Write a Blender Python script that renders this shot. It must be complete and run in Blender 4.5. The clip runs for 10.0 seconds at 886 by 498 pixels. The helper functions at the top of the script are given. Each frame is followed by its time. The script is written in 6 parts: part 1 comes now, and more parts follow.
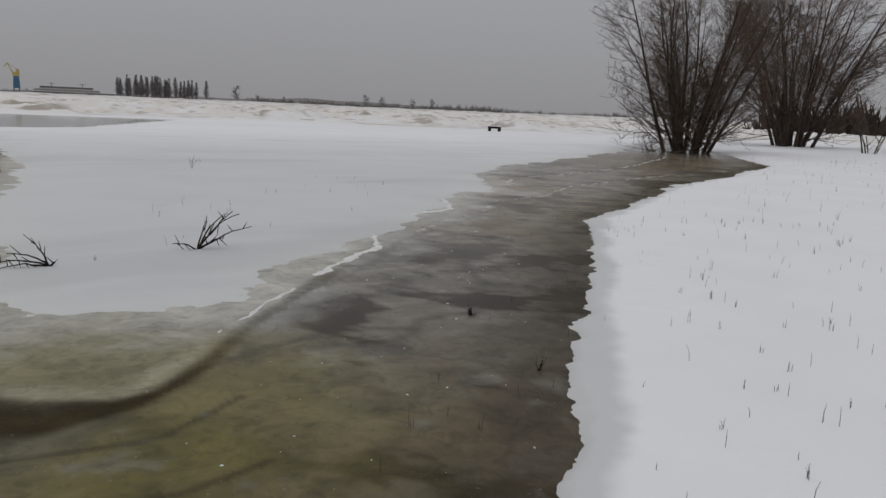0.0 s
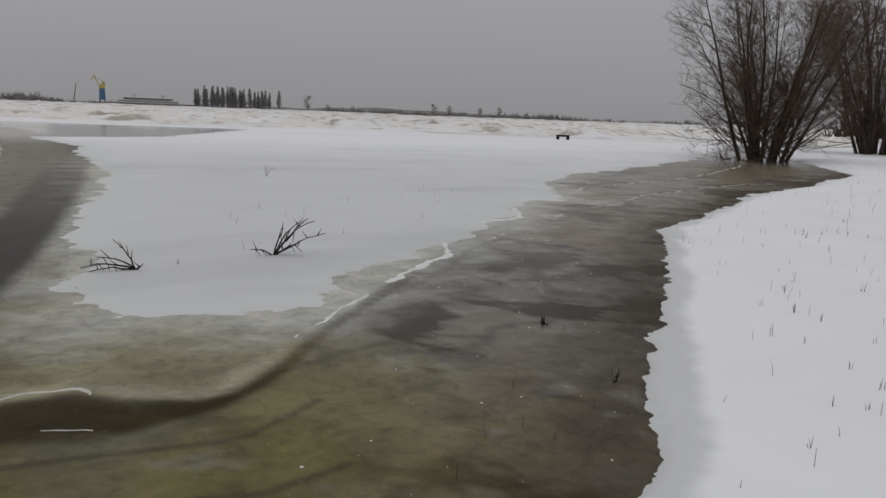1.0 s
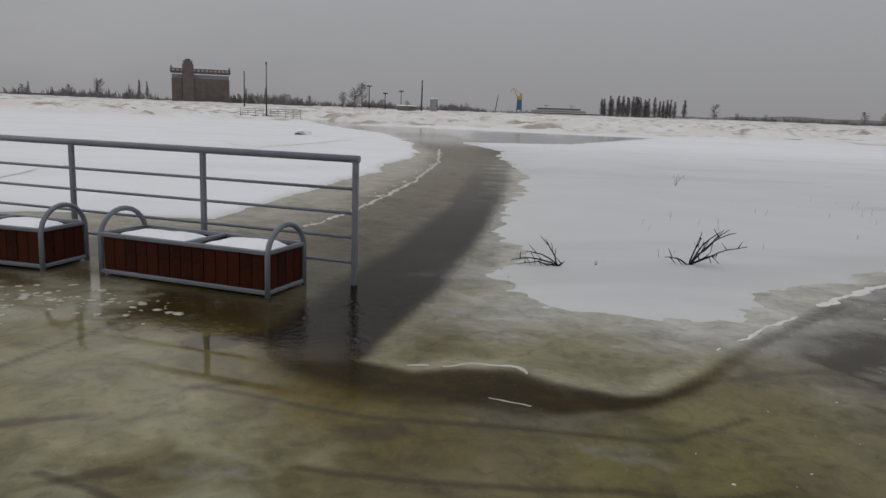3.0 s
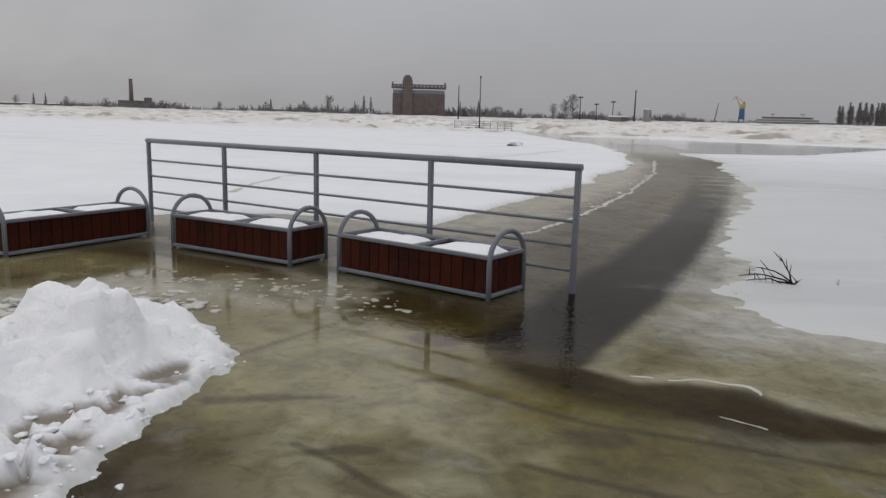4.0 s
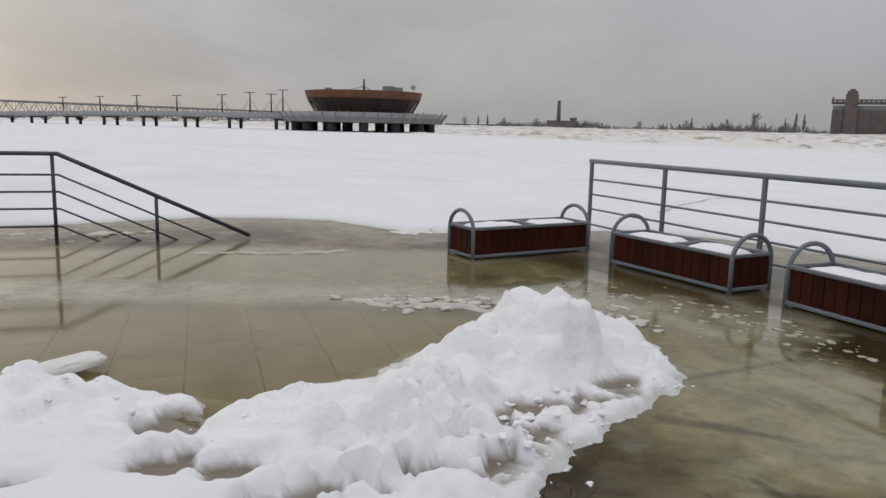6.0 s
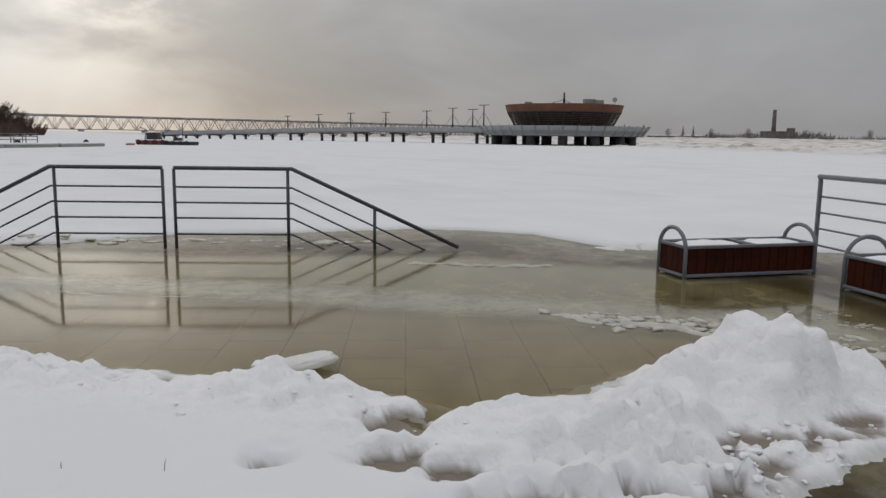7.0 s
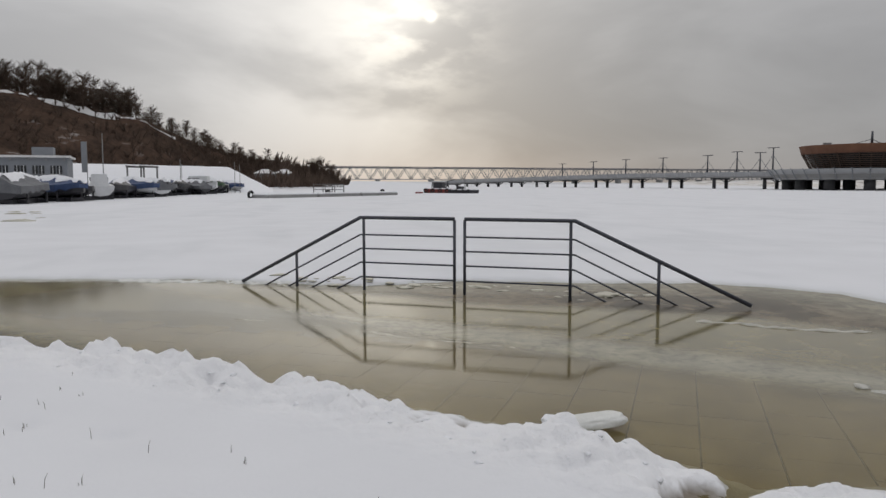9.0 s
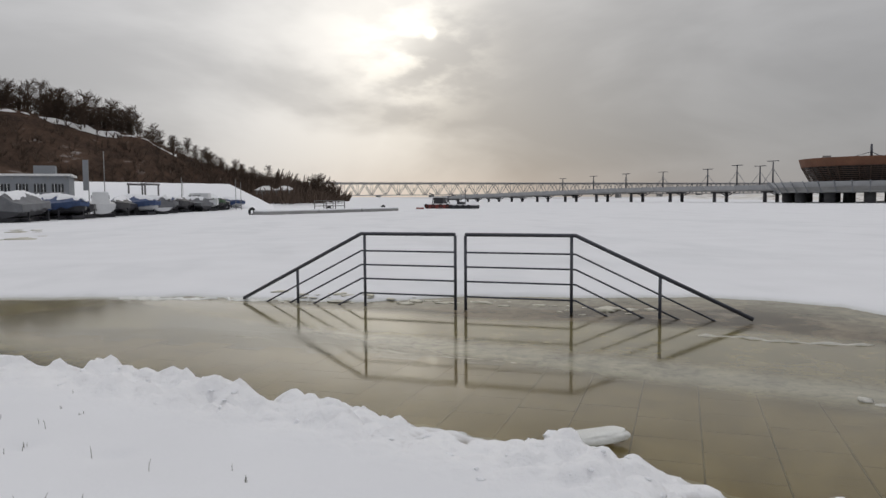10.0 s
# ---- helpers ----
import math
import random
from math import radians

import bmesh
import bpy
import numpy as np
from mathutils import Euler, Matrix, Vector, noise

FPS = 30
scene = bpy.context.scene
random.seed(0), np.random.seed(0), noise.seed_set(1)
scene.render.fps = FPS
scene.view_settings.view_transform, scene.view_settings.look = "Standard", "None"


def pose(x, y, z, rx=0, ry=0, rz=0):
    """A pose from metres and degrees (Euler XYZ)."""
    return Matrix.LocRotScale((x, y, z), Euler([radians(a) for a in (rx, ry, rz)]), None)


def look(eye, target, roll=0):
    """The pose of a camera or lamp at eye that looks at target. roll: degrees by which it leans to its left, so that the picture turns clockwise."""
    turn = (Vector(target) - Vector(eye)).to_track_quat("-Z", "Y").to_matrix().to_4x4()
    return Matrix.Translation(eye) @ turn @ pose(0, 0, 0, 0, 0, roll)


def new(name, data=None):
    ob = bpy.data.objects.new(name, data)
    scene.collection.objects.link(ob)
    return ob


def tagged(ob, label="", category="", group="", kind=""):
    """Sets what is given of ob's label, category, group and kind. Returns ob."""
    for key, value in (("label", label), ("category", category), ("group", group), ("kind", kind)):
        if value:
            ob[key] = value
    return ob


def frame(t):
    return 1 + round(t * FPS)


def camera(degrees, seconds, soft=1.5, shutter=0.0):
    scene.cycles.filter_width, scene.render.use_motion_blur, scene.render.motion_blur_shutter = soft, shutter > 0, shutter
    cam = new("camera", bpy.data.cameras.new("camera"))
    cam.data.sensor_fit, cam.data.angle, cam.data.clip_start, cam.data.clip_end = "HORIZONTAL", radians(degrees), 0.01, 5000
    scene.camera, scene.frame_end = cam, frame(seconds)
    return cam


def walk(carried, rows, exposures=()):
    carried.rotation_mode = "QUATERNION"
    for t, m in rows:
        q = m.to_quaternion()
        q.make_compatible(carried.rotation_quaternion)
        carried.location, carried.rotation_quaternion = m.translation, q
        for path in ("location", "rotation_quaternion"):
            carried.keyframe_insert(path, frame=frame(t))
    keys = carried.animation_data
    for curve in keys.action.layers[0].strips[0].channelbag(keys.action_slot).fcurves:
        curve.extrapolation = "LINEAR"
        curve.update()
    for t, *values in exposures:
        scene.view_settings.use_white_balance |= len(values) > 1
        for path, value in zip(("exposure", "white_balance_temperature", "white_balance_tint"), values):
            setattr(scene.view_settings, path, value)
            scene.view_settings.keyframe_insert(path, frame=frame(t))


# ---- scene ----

cam = camera(61.3, 10.0)
PATH = [
    (0, (-0.263, -0.837, 1.472), (-0.612, 1.099, 1.1130), 2.4),
    (0.5, (-0.275, -0.852, 1.477), (-0.658, 1.082, 1.1400), 2.0),
    (1, (-0.313, -0.857, 1.47), (-0.835, 1.043, 1.1260), 2.1),
    (1.5, (-0.368, -0.895, 1.474), (-1.106, 0.93, 1.1230), 2.3),
    (2, (-0.415, -0.945, 1.478), (-1.368, 0.777, 1.1230), 2.4),
    (2.5, (-0.464, -0.974, 1.462), (-1.648, 0.596, 1.1030), 2.4),
    (4, (-0.523, -1.137, 1.412), (-2.245, -0.183, 1.0680), 1.4),
    (4.5, (-0.536, -1.214, 1.416), (-2.372, -0.502, 1.0750), 1.5),
    (5, (-0.533, -1.285, 1.425), (-2.442, -0.799, 1.0880), 1.7),
    (5.5, (-0.52, -1.369, 1.435), (-2.48, -1.16, 1.1030), 1.6),
    (7, (-0.409, -1.565, 1.471), (-2.3, -2.142, 1.1760), 0.7),
    (7.5, (-0.388, -1.606, 1.477), (-2.192, -2.419, 1.1880), 0.6),
    (8, (-0.365, -1.652, 1.497), (-2.078, -2.648, 1.2250), 0.8),
    (8.5, (-0.327, -1.683, 1.528), (-1.946, -2.834, 1.3020), 0.4),
    (9, (-0.328, -1.68, 1.544), (-1.905, -2.897, 1.3670), 0.0),
    (9.5, (-0.325, -1.672, 1.545), (-1.901, -2.894, 1.3990), -0.2),
    (10, (-0.328, -1.676, 1.547), (-1.906, -2.897, 1.4110), -0.4),
]
walk(cam, [(t, look(eye, target, roll)) for t, eye, target, roll in PATH],
     [(0, -0.42), (1.5, -0.44), (2.5, -0.45), (3.6, -0.25), (4.5, -0.08), (5.6, -0.06), (6.6, -0.32), (7.5, -0.46), (8.5, -0.45), (10, -0.38)])

# ---------------------------------------------------------------- world and sun
SUN = Vector((-0.764, -0.609, 0.211)).normalized()
world = bpy.data.worlds.new("overcast_sky")
scene.world = world
world.use_nodes = True
WT = world.node_tree
WT.nodes.clear()


def wn(kind, operation=""):
    n = WT.nodes.new(kind)
    if operation:
        n.operation = operation
    return n


def wmath(op, a, b=None, c=None, clamp=False):
    n = wn("ShaderNodeMath", op)
    n.use_clamp = clamp
    for i, v in enumerate((a, b, c)):
        if v is None:
            continue
        if isinstance(v, (int, float)):
            n.inputs[i].default_value = v
        else:
            WT.links.new(v, n.inputs[i])
    return n.outputs[0]


def build_world():
    L = WT.links.new
    geo = wn("ShaderNodeTexCoord")
    d = geo.outputs["Generated"]
    sep = wn("ShaderNodeSeparateXYZ")
    L(d, sep.inputs[0])
    up = wmath("MAXIMUM", sep.outputs[2], 0.0)
    dot = wn("ShaderNodeVectorMath", "DOT_PRODUCT")
    L(d, dot.inputs[0])
    dot.inputs[1].default_value = SUN
    s = dot.outputs["Value"]
    # cloud cover: soft flattened masses
    k = wmath("DIVIDE", 1.0, wmath("ADD", up, 0.55))
    pl = wn("ShaderNodeCombineXYZ")
    L(wmath("MULTIPLY", sep.outputs[0], k), pl.inputs[0])
    L(wmath("MULTIPLY", sep.outputs[1], k), pl.inputs[1])
    L(wmath("MULTIPLY", up, 2.4), pl.inputs[2])
    n1 = wn("ShaderNodeTexNoise")
    n1.inputs["Scale"].default_value = 2.3
    n1.inputs["Detail"].default_value = 5
    n1.inputs["Roughness"].default_value = 0.5
    n1.inputs["Distortion"].default_value = 0.3
    L(pl.outputs[0], n1.inputs["Vector"])
    cloud = wn("ShaderNodeMapRange")
    cloud.interpolation_type = "SMOOTHSTEP"
    cloud.inputs["From Min"].default_value = 0.34
    cloud.inputs["From Max"].default_value = 0.66
    L(n1.outputs["Fac"], cloud.inputs["Value"])
    c = cloud.outputs[0]
    side = wmath("ADD", wmath("MULTIPLY", s, 0.5), 0.5, clamp=True)

    def lobe(direction, power):
        """1 towards direction, falling off round it."""
        n = wn("ShaderNodeVectorMath", "DOT_PRODUCT")
        L(d, n.inputs[0])
        n.inputs[1].default_value = Vector(direction).normalized()
        return wmath("POWER", wmath("MAXIMUM", n.outputs["Value"], 0.0), power)

    # overcast luminance: three times brighter at the zenith, brighter towards the sun
    lum = wmath("MULTIPLY_ADD", up, 0.66, 0.365)
    lum = wmath("ADD", lum, wmath("MULTIPLY", wmath("POWER", side, 3.0), 0.05))
    # thinner cloud to the south of the sun, thick grey banks to the north and below it
    lum = wmath("ADD", lum, wmath("MULTIPLY", lobe((-0.42, -0.86, 0.20), 9.0), 0.08))
    lum = wmath("ADD", lum, wmath("MULTIPLY", lobe((-0.83, -0.49, 0.24), 60.0), 0.12))
    lum = wmath("ADD", lum, wmath("MULTIPLY", lobe((-0.60, -0.775, 0.17), 36.0), 0.19))
    for way, power, dim in (((-0.83, -0.55, 0.11), 110.0, 0.08), ((-0.92, -0.36, 0.17), 26.0, 0.09), ((-0.535, -0.812, 0.25), 140.0, 0.07)):
        lum = wmath("MULTIPLY", lum, wmath("MULTIPLY_ADD", lobe(way, power), -dim, 1.0))
    depth = wmath("MULTIPLY", wmath("POWER", side, 4.0), 0.26)
    lum = wmath("MULTIPLY", lum, wmath("ADD", 1.0, wmath("MULTIPLY", depth, wmath("SUBTRACT", c, 0.5))))
    glow = wmath("MULTIPLY", lobe((-0.72, -0.665, 0.18), 55.0), 0.36)
    glow = wmath("MULTIPLY", glow, wmath("MULTIPLY_ADD", c, 0.9, 0.35))
    # gaps in the cloud before the sun
    n2 = wn("ShaderNodeTexNoise")
    n2.inputs["Scale"].default_value = 9.0
    n2.inputs["Detail"].default_value = 5
    L(pl.outputs[0], n2.inputs["Vector"])
    gap = wn("ShaderNodeMapRange")
    gap.interpolation_type = "SMOOTHSTEP"
    gap.inputs["From Min"].default_value = 0.40
    gap.inputs["From Max"].default_value = 0.62
    gap.inputs["To Min"].default_value = 0.10
    L(n2.outputs["Fac"], gap.inputs["Value"])
    core = wmath("MULTIPLY", wmath("MULTIPLY", lobe((-0.757, -0.629, 0.190), 330.0), 0.62), gap.outputs[0])
    disc = wmath("MULTIPLY", wmath("POWER", wmath("MAXIMUM", s, 0.0), 60000.0), 1.6)
    g = wmath("ADD", glow, wmath("ADD", core, disc))
    tint = wn("ShaderNodeMix")
    tint.data_type = "RGBA"
    L(wmath("POWER", side, 7.0), tint.inputs[0])
    tint.inputs[6].default_value = (0.995, 0.995, 1.045, 1)
    tint.inputs[7].default_value = (1.006, 1.0, 1.005, 1)
    base = wn("ShaderNodeVectorMath", "SCALE")
    L(tint.outputs[2], base.inputs[0])
    L(lum, base.inputs["Scale"])
    warm = wn("ShaderNodeVectorMath", "SCALE")
    warm.inputs[0].default_value = (1.0, 0.93, 0.78)
    L(g, warm.inputs["Scale"])
    add = wn("ShaderNodeVectorMath", "ADD")
    L(base.outputs[0], add.inputs[0])
    L(warm.outputs[0], add.inputs[1])
    sky = wn("ShaderNodeTexSky")
    sky.sky_type = "NISHITA"
    sky.sun_disc = False
    sky.sun_elevation = math.asin(SUN.z)
    sky.sun_rotation = math.atan2(SUN.x, SUN.y)
    bg_sky = wn("ShaderNodeBackground")
    bg_sky.inputs["Strength"].default_value = 0.05
    L(sky.outputs[0], bg_sky.inputs[0])
    bg = wn("ShaderNodeBackground")
    L(add.outputs[0], bg.inputs[0])
    mix = wn("ShaderNodeMixShader")
    mix.inputs[0].default_value = 0.94
    L(bg_sky.outputs[0], mix.inputs[1])
    L(bg.outputs[0], mix.inputs[2])
    out = wn("ShaderNodeOutputWorld")
    L(mix.outputs[0], out.inputs[0])


build_world()
sun = new("sun", bpy.data.lights.new("sun", "SUN"))
sun.data.energy, sun.data.angle, sun.data.color = 0.5, radians(170), (1.0, 0.94, 0.84)
sun.matrix_world = look(SUN * 100, (0, 0, 0))

# ---------------------------------------------------------------- materials


def material(name, colour, rough=0.7, metal=0.0, vary=0.15, scale=6.0, bump=0.0, bump_scale=40.0, second=None, spec=0.5, per_object=0.0, dist=0.01):
    """A surface with colour variation at two scales and fine relief."""
    m = bpy.data.materials.new(name)
    m.use_nodes = True
    nt = m.node_tree
    L = nt.links.new
    p = nt.nodes["Principled BSDF"]
    p.inputs["Roughness"].default_value = rough
    p.inputs["Metallic"].default_value = metal
    p.inputs["Specular IOR Level"].default_value = spec
    tc = nt.nodes.new("ShaderNodeTexCoord")
    n1 = nt.nodes.new("ShaderNodeTexNoise")
    n1.inputs["Scale"].default_value = scale
    n1.inputs["Detail"].default_value = 6
    n2 = nt.nodes.new("ShaderNodeTexNoise")
    n2.inputs["Scale"].default_value = scale * 9
    n2.inputs["Detail"].default_value = 3
    for n in (n1, n2):
        L(tc.outputs["Object"], n.inputs["Vector"])
    ad = nt.nodes.new("ShaderNodeMath")
    ad.operation = "MULTIPLY_ADD"
    L(n2.outputs["Fac"], ad.inputs[0])
    ad.inputs[1].default_value = 0.45
    L(n1.outputs["Fac"], ad.inputs[2])
    mr = nt.nodes.new("ShaderNodeMapRange")
    mr.inputs["From Min"].default_value, mr.inputs["From Max"].default_value = 0.5, 0.95
    L(ad.outputs[0], mr.inputs["Value"])
    fac = mr.outputs[0]
    if per_object:
        oi = nt.nodes.new("ShaderNodeObjectInfo")
        a2 = nt.nodes.new("ShaderNodeMath")
        a2.operation = "MULTIPLY_ADD"
        L(oi.outputs["Random"], a2.inputs[0])
        a2.inputs[1].default_value = per_object
        L(fac, a2.inputs[2])
        fac = a2.outputs[0]
    mx = nt.nodes.new("ShaderNodeMix")
    mx.data_type = "RGBA"
    mx.clamp_factor = True
    L(fac, mx.inputs[0])
    second = second or tuple(v * (1 - vary) for v in colour)
    top = tuple(min(1, v * (1 + vary)) for v in colour)
    mx.inputs[6].default_value = (*second, 1)
    mx.inputs[7].default_value = (*top, 1)
    L(mx.outputs[2], p.inputs["Base Color"])
    if bump:
        n3 = nt.nodes.new("ShaderNodeTexNoise")
        n3.inputs["Scale"].default_value = bump_scale
        n3.inputs["Detail"].default_value = 3
        L(tc.outputs["Object"], n3.inputs["Vector"])
        b = nt.nodes.new("ShaderNodeBump")
        b.inputs["Strength"].default_value = bump
        b.inputs["Distance"].default_value = dist
        L(n3.outputs["Fac"], b.inputs["Height"])
        L(b.outputs[0], p.inputs["Normal"])
    return m


STEEL = material("grey_painted_steel", (0.155, 0.17, 0.195), 0.42, 0.0, 0.12, 5, 0.1, 120)
DARK_STEEL = material("dark_painted_steel", (0.05, 0.055, 0.07), 0.42, 0.0, 0.15, 5, 0.1, 120)
WOOD = material("stained_red_wood", (0.040, 0.0082, 0.0032), 0.6, 0.0, 0.25, 4, 0.3, 60, second=(0.009, 0.0028, 0.002), per_object=0.75, spec=0.12)
SNOW_PAD = material("packed_snow", (0.86, 0.87, 0.89), 0.75, 0, 0.04, 5, 0.5, 30, spec=0.2, dist=0.02)
SNOW_DIRTY = material("wet_dirty_snow", (0.72, 0.72, 0.71), 0.6, 0, 0.12, 5, 0.5, 30, spec=0.25, dist=0.02)
MILK_ICE = material("milky_thin_ice", (0.46, 0.44, 0.35), 0.3, 0, 0.15, 8, 0.3, 50, spec=0.4)
ICE_LUMP = material("white_broken_ice", (0.68, 0.69, 0.66), 0.35, 0, 0.1, 8, 0.4, 50, spec=0.4)
BLOCK_SHADE = material("dark_block_shade", (0.045, 0.040, 0.028), 0.9, 0, 0.3, 3, spec=0.0)
BARK = material("dark_bark", (0.052, 0.040, 0.032), 0.9, 0, 0.3, 3, 0.4, 30, spec=0.2)
TWIG = material("bare_brown_twigs", (0.085, 0.060, 0.045), 0.9, 0, 0.3, 2, spec=0.2)
# far twigs: river haze is mixed into the base colour
FAR_TWIG = material("haze_grey_twigs", (0.215, 0.205, 0.20), 0.95, 0, 0.2, 0.3, spec=0.1)
DEAD = material("black_dead_branch", (0.02, 0.016, 0.013), 0.85, 0, 0.3, 6, spec=0.2)
STRAW = material("dry_grass", (0.10, 0.085, 0.06), 0.9, 0, 0.3, 6, spec=0.1)
# brick seen only far off, its colour greyed to stand for haze
BRICK = material("hazed_dark_brick", (0.150, 0.126, 0.120), 0.9, 0, 0.2, 0.2, spec=0.1)
CONCRETE = material("grey_concrete", (0.27, 0.27, 0.265), 0.85, 0, 0.15, 0.5, 0.2, 8)
DARK_CONCRETE = material("dark_wet_concrete", (0.055, 0.055, 0.058), 0.8, 0, 0.25, 0.6)
CORTEN = material("rust_brown_cladding", (0.17, 0.078, 0.045), 0.75, 0, 0.2, 0.4)
LATTICE = material("brown_timber_louvre", (0.075, 0.045, 0.032), 0.8, 0, 0.25, 0.5)
GLASS = material("dark_window_glass", (0.02, 0.023, 0.026), 0.08, 0, 0.2, 0.3, spec=0.8)
RAIL_MESH = material("pale_metal_panel", (0.36, 0.37, 0.38), 0.5, 0.2, 0.1, 0.6)
BRIDGE_STEEL = material("grey_bridge_steel", (0.16, 0.165, 0.18), 0.7, 0, 0.1, 0.1)
WHITE_WALL = material("grey_white_render_wall", (0.23, 0.245, 0.265), 0.85, 0, 0.08, 0.8)
SHED = material("weathered_shed_sheet", (0.16, 0.155, 0.15), 0.85, 0, 0.2, 0.1)
BLUE = material("blue_paint", (0.05, 0.12, 0.22), 0.55, 0, 0.2, 0.3)
YELLOW = material("faded_yellow_paint", (0.45, 0.36, 0.12), 0.6, 0, 0.15, 0.3)
RED = material("red_hull_paint", (0.22, 0.04, 0.03), 0.5, 0, 0.2, 0.7)
GREEN = material("green_tarpaulin", (0.05, 0.09, 0.05), 0.7, 0, 0.25, 1.0)
TARP_BLUE = material("blue_tarpaulin", (0.04, 0.07, 0.16), 0.6, 0, 0.3, 1.0)
TARP_GREY = material("grey_tarpaulin", (0.14, 0.145, 0.155), 0.7, 0, 0.25, 1.0)
HULL_WHITE = material("white_boat_hull", (0.62, 0.63, 0.64), 0.35, 0, 0.12, 0.8)
HULL_DARK = material("black_boat_hull", (0.03, 0.03, 0.035), 0.4, 0, 0.2, 0.8)
RUBBER = material("black_rubber", (0.015, 0.015, 0.016), 0.8, 0, 0.2, 3)
TILE = material("wet_paving_slab", (0.32, 0.265, 0.16), 0.7, 0, 0.14, 2.2, 0.3, 50, per_object=0.35)
SLUSH = material("grey_slush", (0.52, 0.51, 0.46), 0.55, 0, 0.15, 6, 0.5, 40, spec=0.25)
BED = material("silty_river_bed", (0.10, 0.085, 0.045), 0.9, 0, 0.3, 0.8)

# ---------------------------------------------------------------- small mesh tools


def tube(bm, a, b, r0, r1=None, n=8, caps=True):
    """A tapered round bar from a to b."""
    a, b = Vector(a), Vector(b)
    r1 = r0 if r1 is None else r1
    d = (b - a).normalized()
    u = d.orthogonal().normalized()
    v = d.cross(u)
    ring = []
    for p, r in ((a, r0), (b, r1)):
        ring.append([bm.verts.new(p + r * (math.cos(2 * math.pi * i / n) * u + math.sin(2 * math.pi * i / n) * v)) for i in range(n)])
    for i in range(n):
        f = bm.faces.new((ring[0][i], ring[0][(i + 1) % n], ring[1][(i + 1) % n], ring[1][i]))
        f.smooth = n > 4
    if caps:
        bm.faces.new(ring[0][::-1])
        bm.faces.new(ring[1])


def bent_tube(bm, pts, r, n=8, r1=None):
    """A bar bent along pts."""
    pts = [Vector(p) for p in pts]
    last = None
    u = None
    for i, p in enumerate(pts):
        d = (pts[min(i + 1, len(pts) - 1)] - pts[max(i - 1, 0)]).normalized()
        u = d.orthogonal().normalized() if u is None else (u - d * u.dot(d)).normalized()
        v = d.cross(u)
        rr = r if r1 is None else r + (r1 - r) * i / (len(pts) - 1)
        ring = [bm.verts.new(p + rr * (math.cos(2 * math.pi * k / n) * u + math.sin(2 * math.pi * k / n) * v)) for k in range(n)]
        if last:
            for k in range(n):
                f = bm.faces.new((last[k], last[(k + 1) % n], ring[(k + 1) % n], ring[k]))
                f.smooth = True
        else:
            bm.faces.new(ring[::-1])
        last = ring
    bm.faces.new(last)


def box(bm, c, size, turn=0.0, bevel=0.0):
    """A box at centre c, turned about z by turn radians, with bevelled edges."""
    m = Matrix.Translation(c) @ Matrix.Rotation(turn, 4, "Z") @ Matrix.Diagonal((*size, 1))
    r = bmesh.ops.create_cube(bm, size=1.0, matrix=m)
    if bevel:
        es = list({e for v in r["verts"] for e in v.link_edges})
        bmesh.ops.bevel(bm, geom=es, offset=bevel, segments=1, affect="EDGES", profile=0.5)


def prism(bm, poly, z0, z1, grow=1.0):
    """A prism over the plan poly; grow scales the upper outline about its middle."""
    cx, cy = sum(p[0] for p in poly) / len(poly), sum(p[1] for p in poly) / len(poly)
    lo = [bm.verts.new((x, y, z0)) for x, y in poly]
    hi = [bm.verts.new((cx + (x - cx) * grow, cy + (y - cy) * grow, z1)) for x, y in poly]
    n = len(poly)
    for i in range(n):
        bm.faces.new((lo[i], lo[(i + 1) % n], hi[(i + 1) % n], hi[i]))
    bm.faces.new(lo[::-1])
    bm.faces.new(hi)


def part(name, bm, mat, parent=None, label=""):
    """Link a bmesh as one mesh object, as a part of parent."""
    me = bpy.data.meshes.new(name)
    bmesh.ops.recalc_face_normals(bm, faces=bm.faces)
    bm.to_mesh(me)
    bm.free()
    me.materials.append(mat)
    ob = new(name, me)
    if parent:
        ob.parent = parent
    if label:
        ob["label"] = label
    return ob


def thing(name, m, label, category, group="", kind=""):
    ob = new(name)
    ob.matrix_basis = m
    return tagged(ob, label, category, group, kind)


def B():
    return bmesh.new()


# ---------------------------------------------------------------- noise and plan shapes
RNG = np.random.RandomState(7)
LAT = RNG.rand(256, 256)


def vnoise(x, y):
    xi, yi = np.floor(x).astype(int), np.floor(y).astype(int)
    fx, fy = x - xi, y - yi
    fx, fy = fx * fx * (3 - 2 * fx), fy * fy * (3 - 2 * fy)
    a, b = LAT[xi & 255, yi & 255], LAT[(xi + 1) & 255, yi & 255]
    c, d = LAT[xi & 255, (yi + 1) & 255], LAT[(xi + 1) & 255, (yi + 1) & 255]
    return (a + (b - a) * fx) * (1 - fy) + (c + (d - c) * fx) * fy


def fbm(x, y, size, octaves=4, gain=0.5):
    """Fractal noise about 0, within about -0.5 to 0.5; size: metres of the largest swell."""
    x, y = x / size, y / size
    out, amp, tot = 0, 1.0, 0
    for i in range(octaves):
        out = out + amp * (vnoise(x + 17.3 * i, y + 5.1 * i) - 0.5)
        tot += amp
        amp *= gain
        x, y = 2.03 * x + 0.3 * y, 2.03 * y - 0.3 * x
    return out / tot


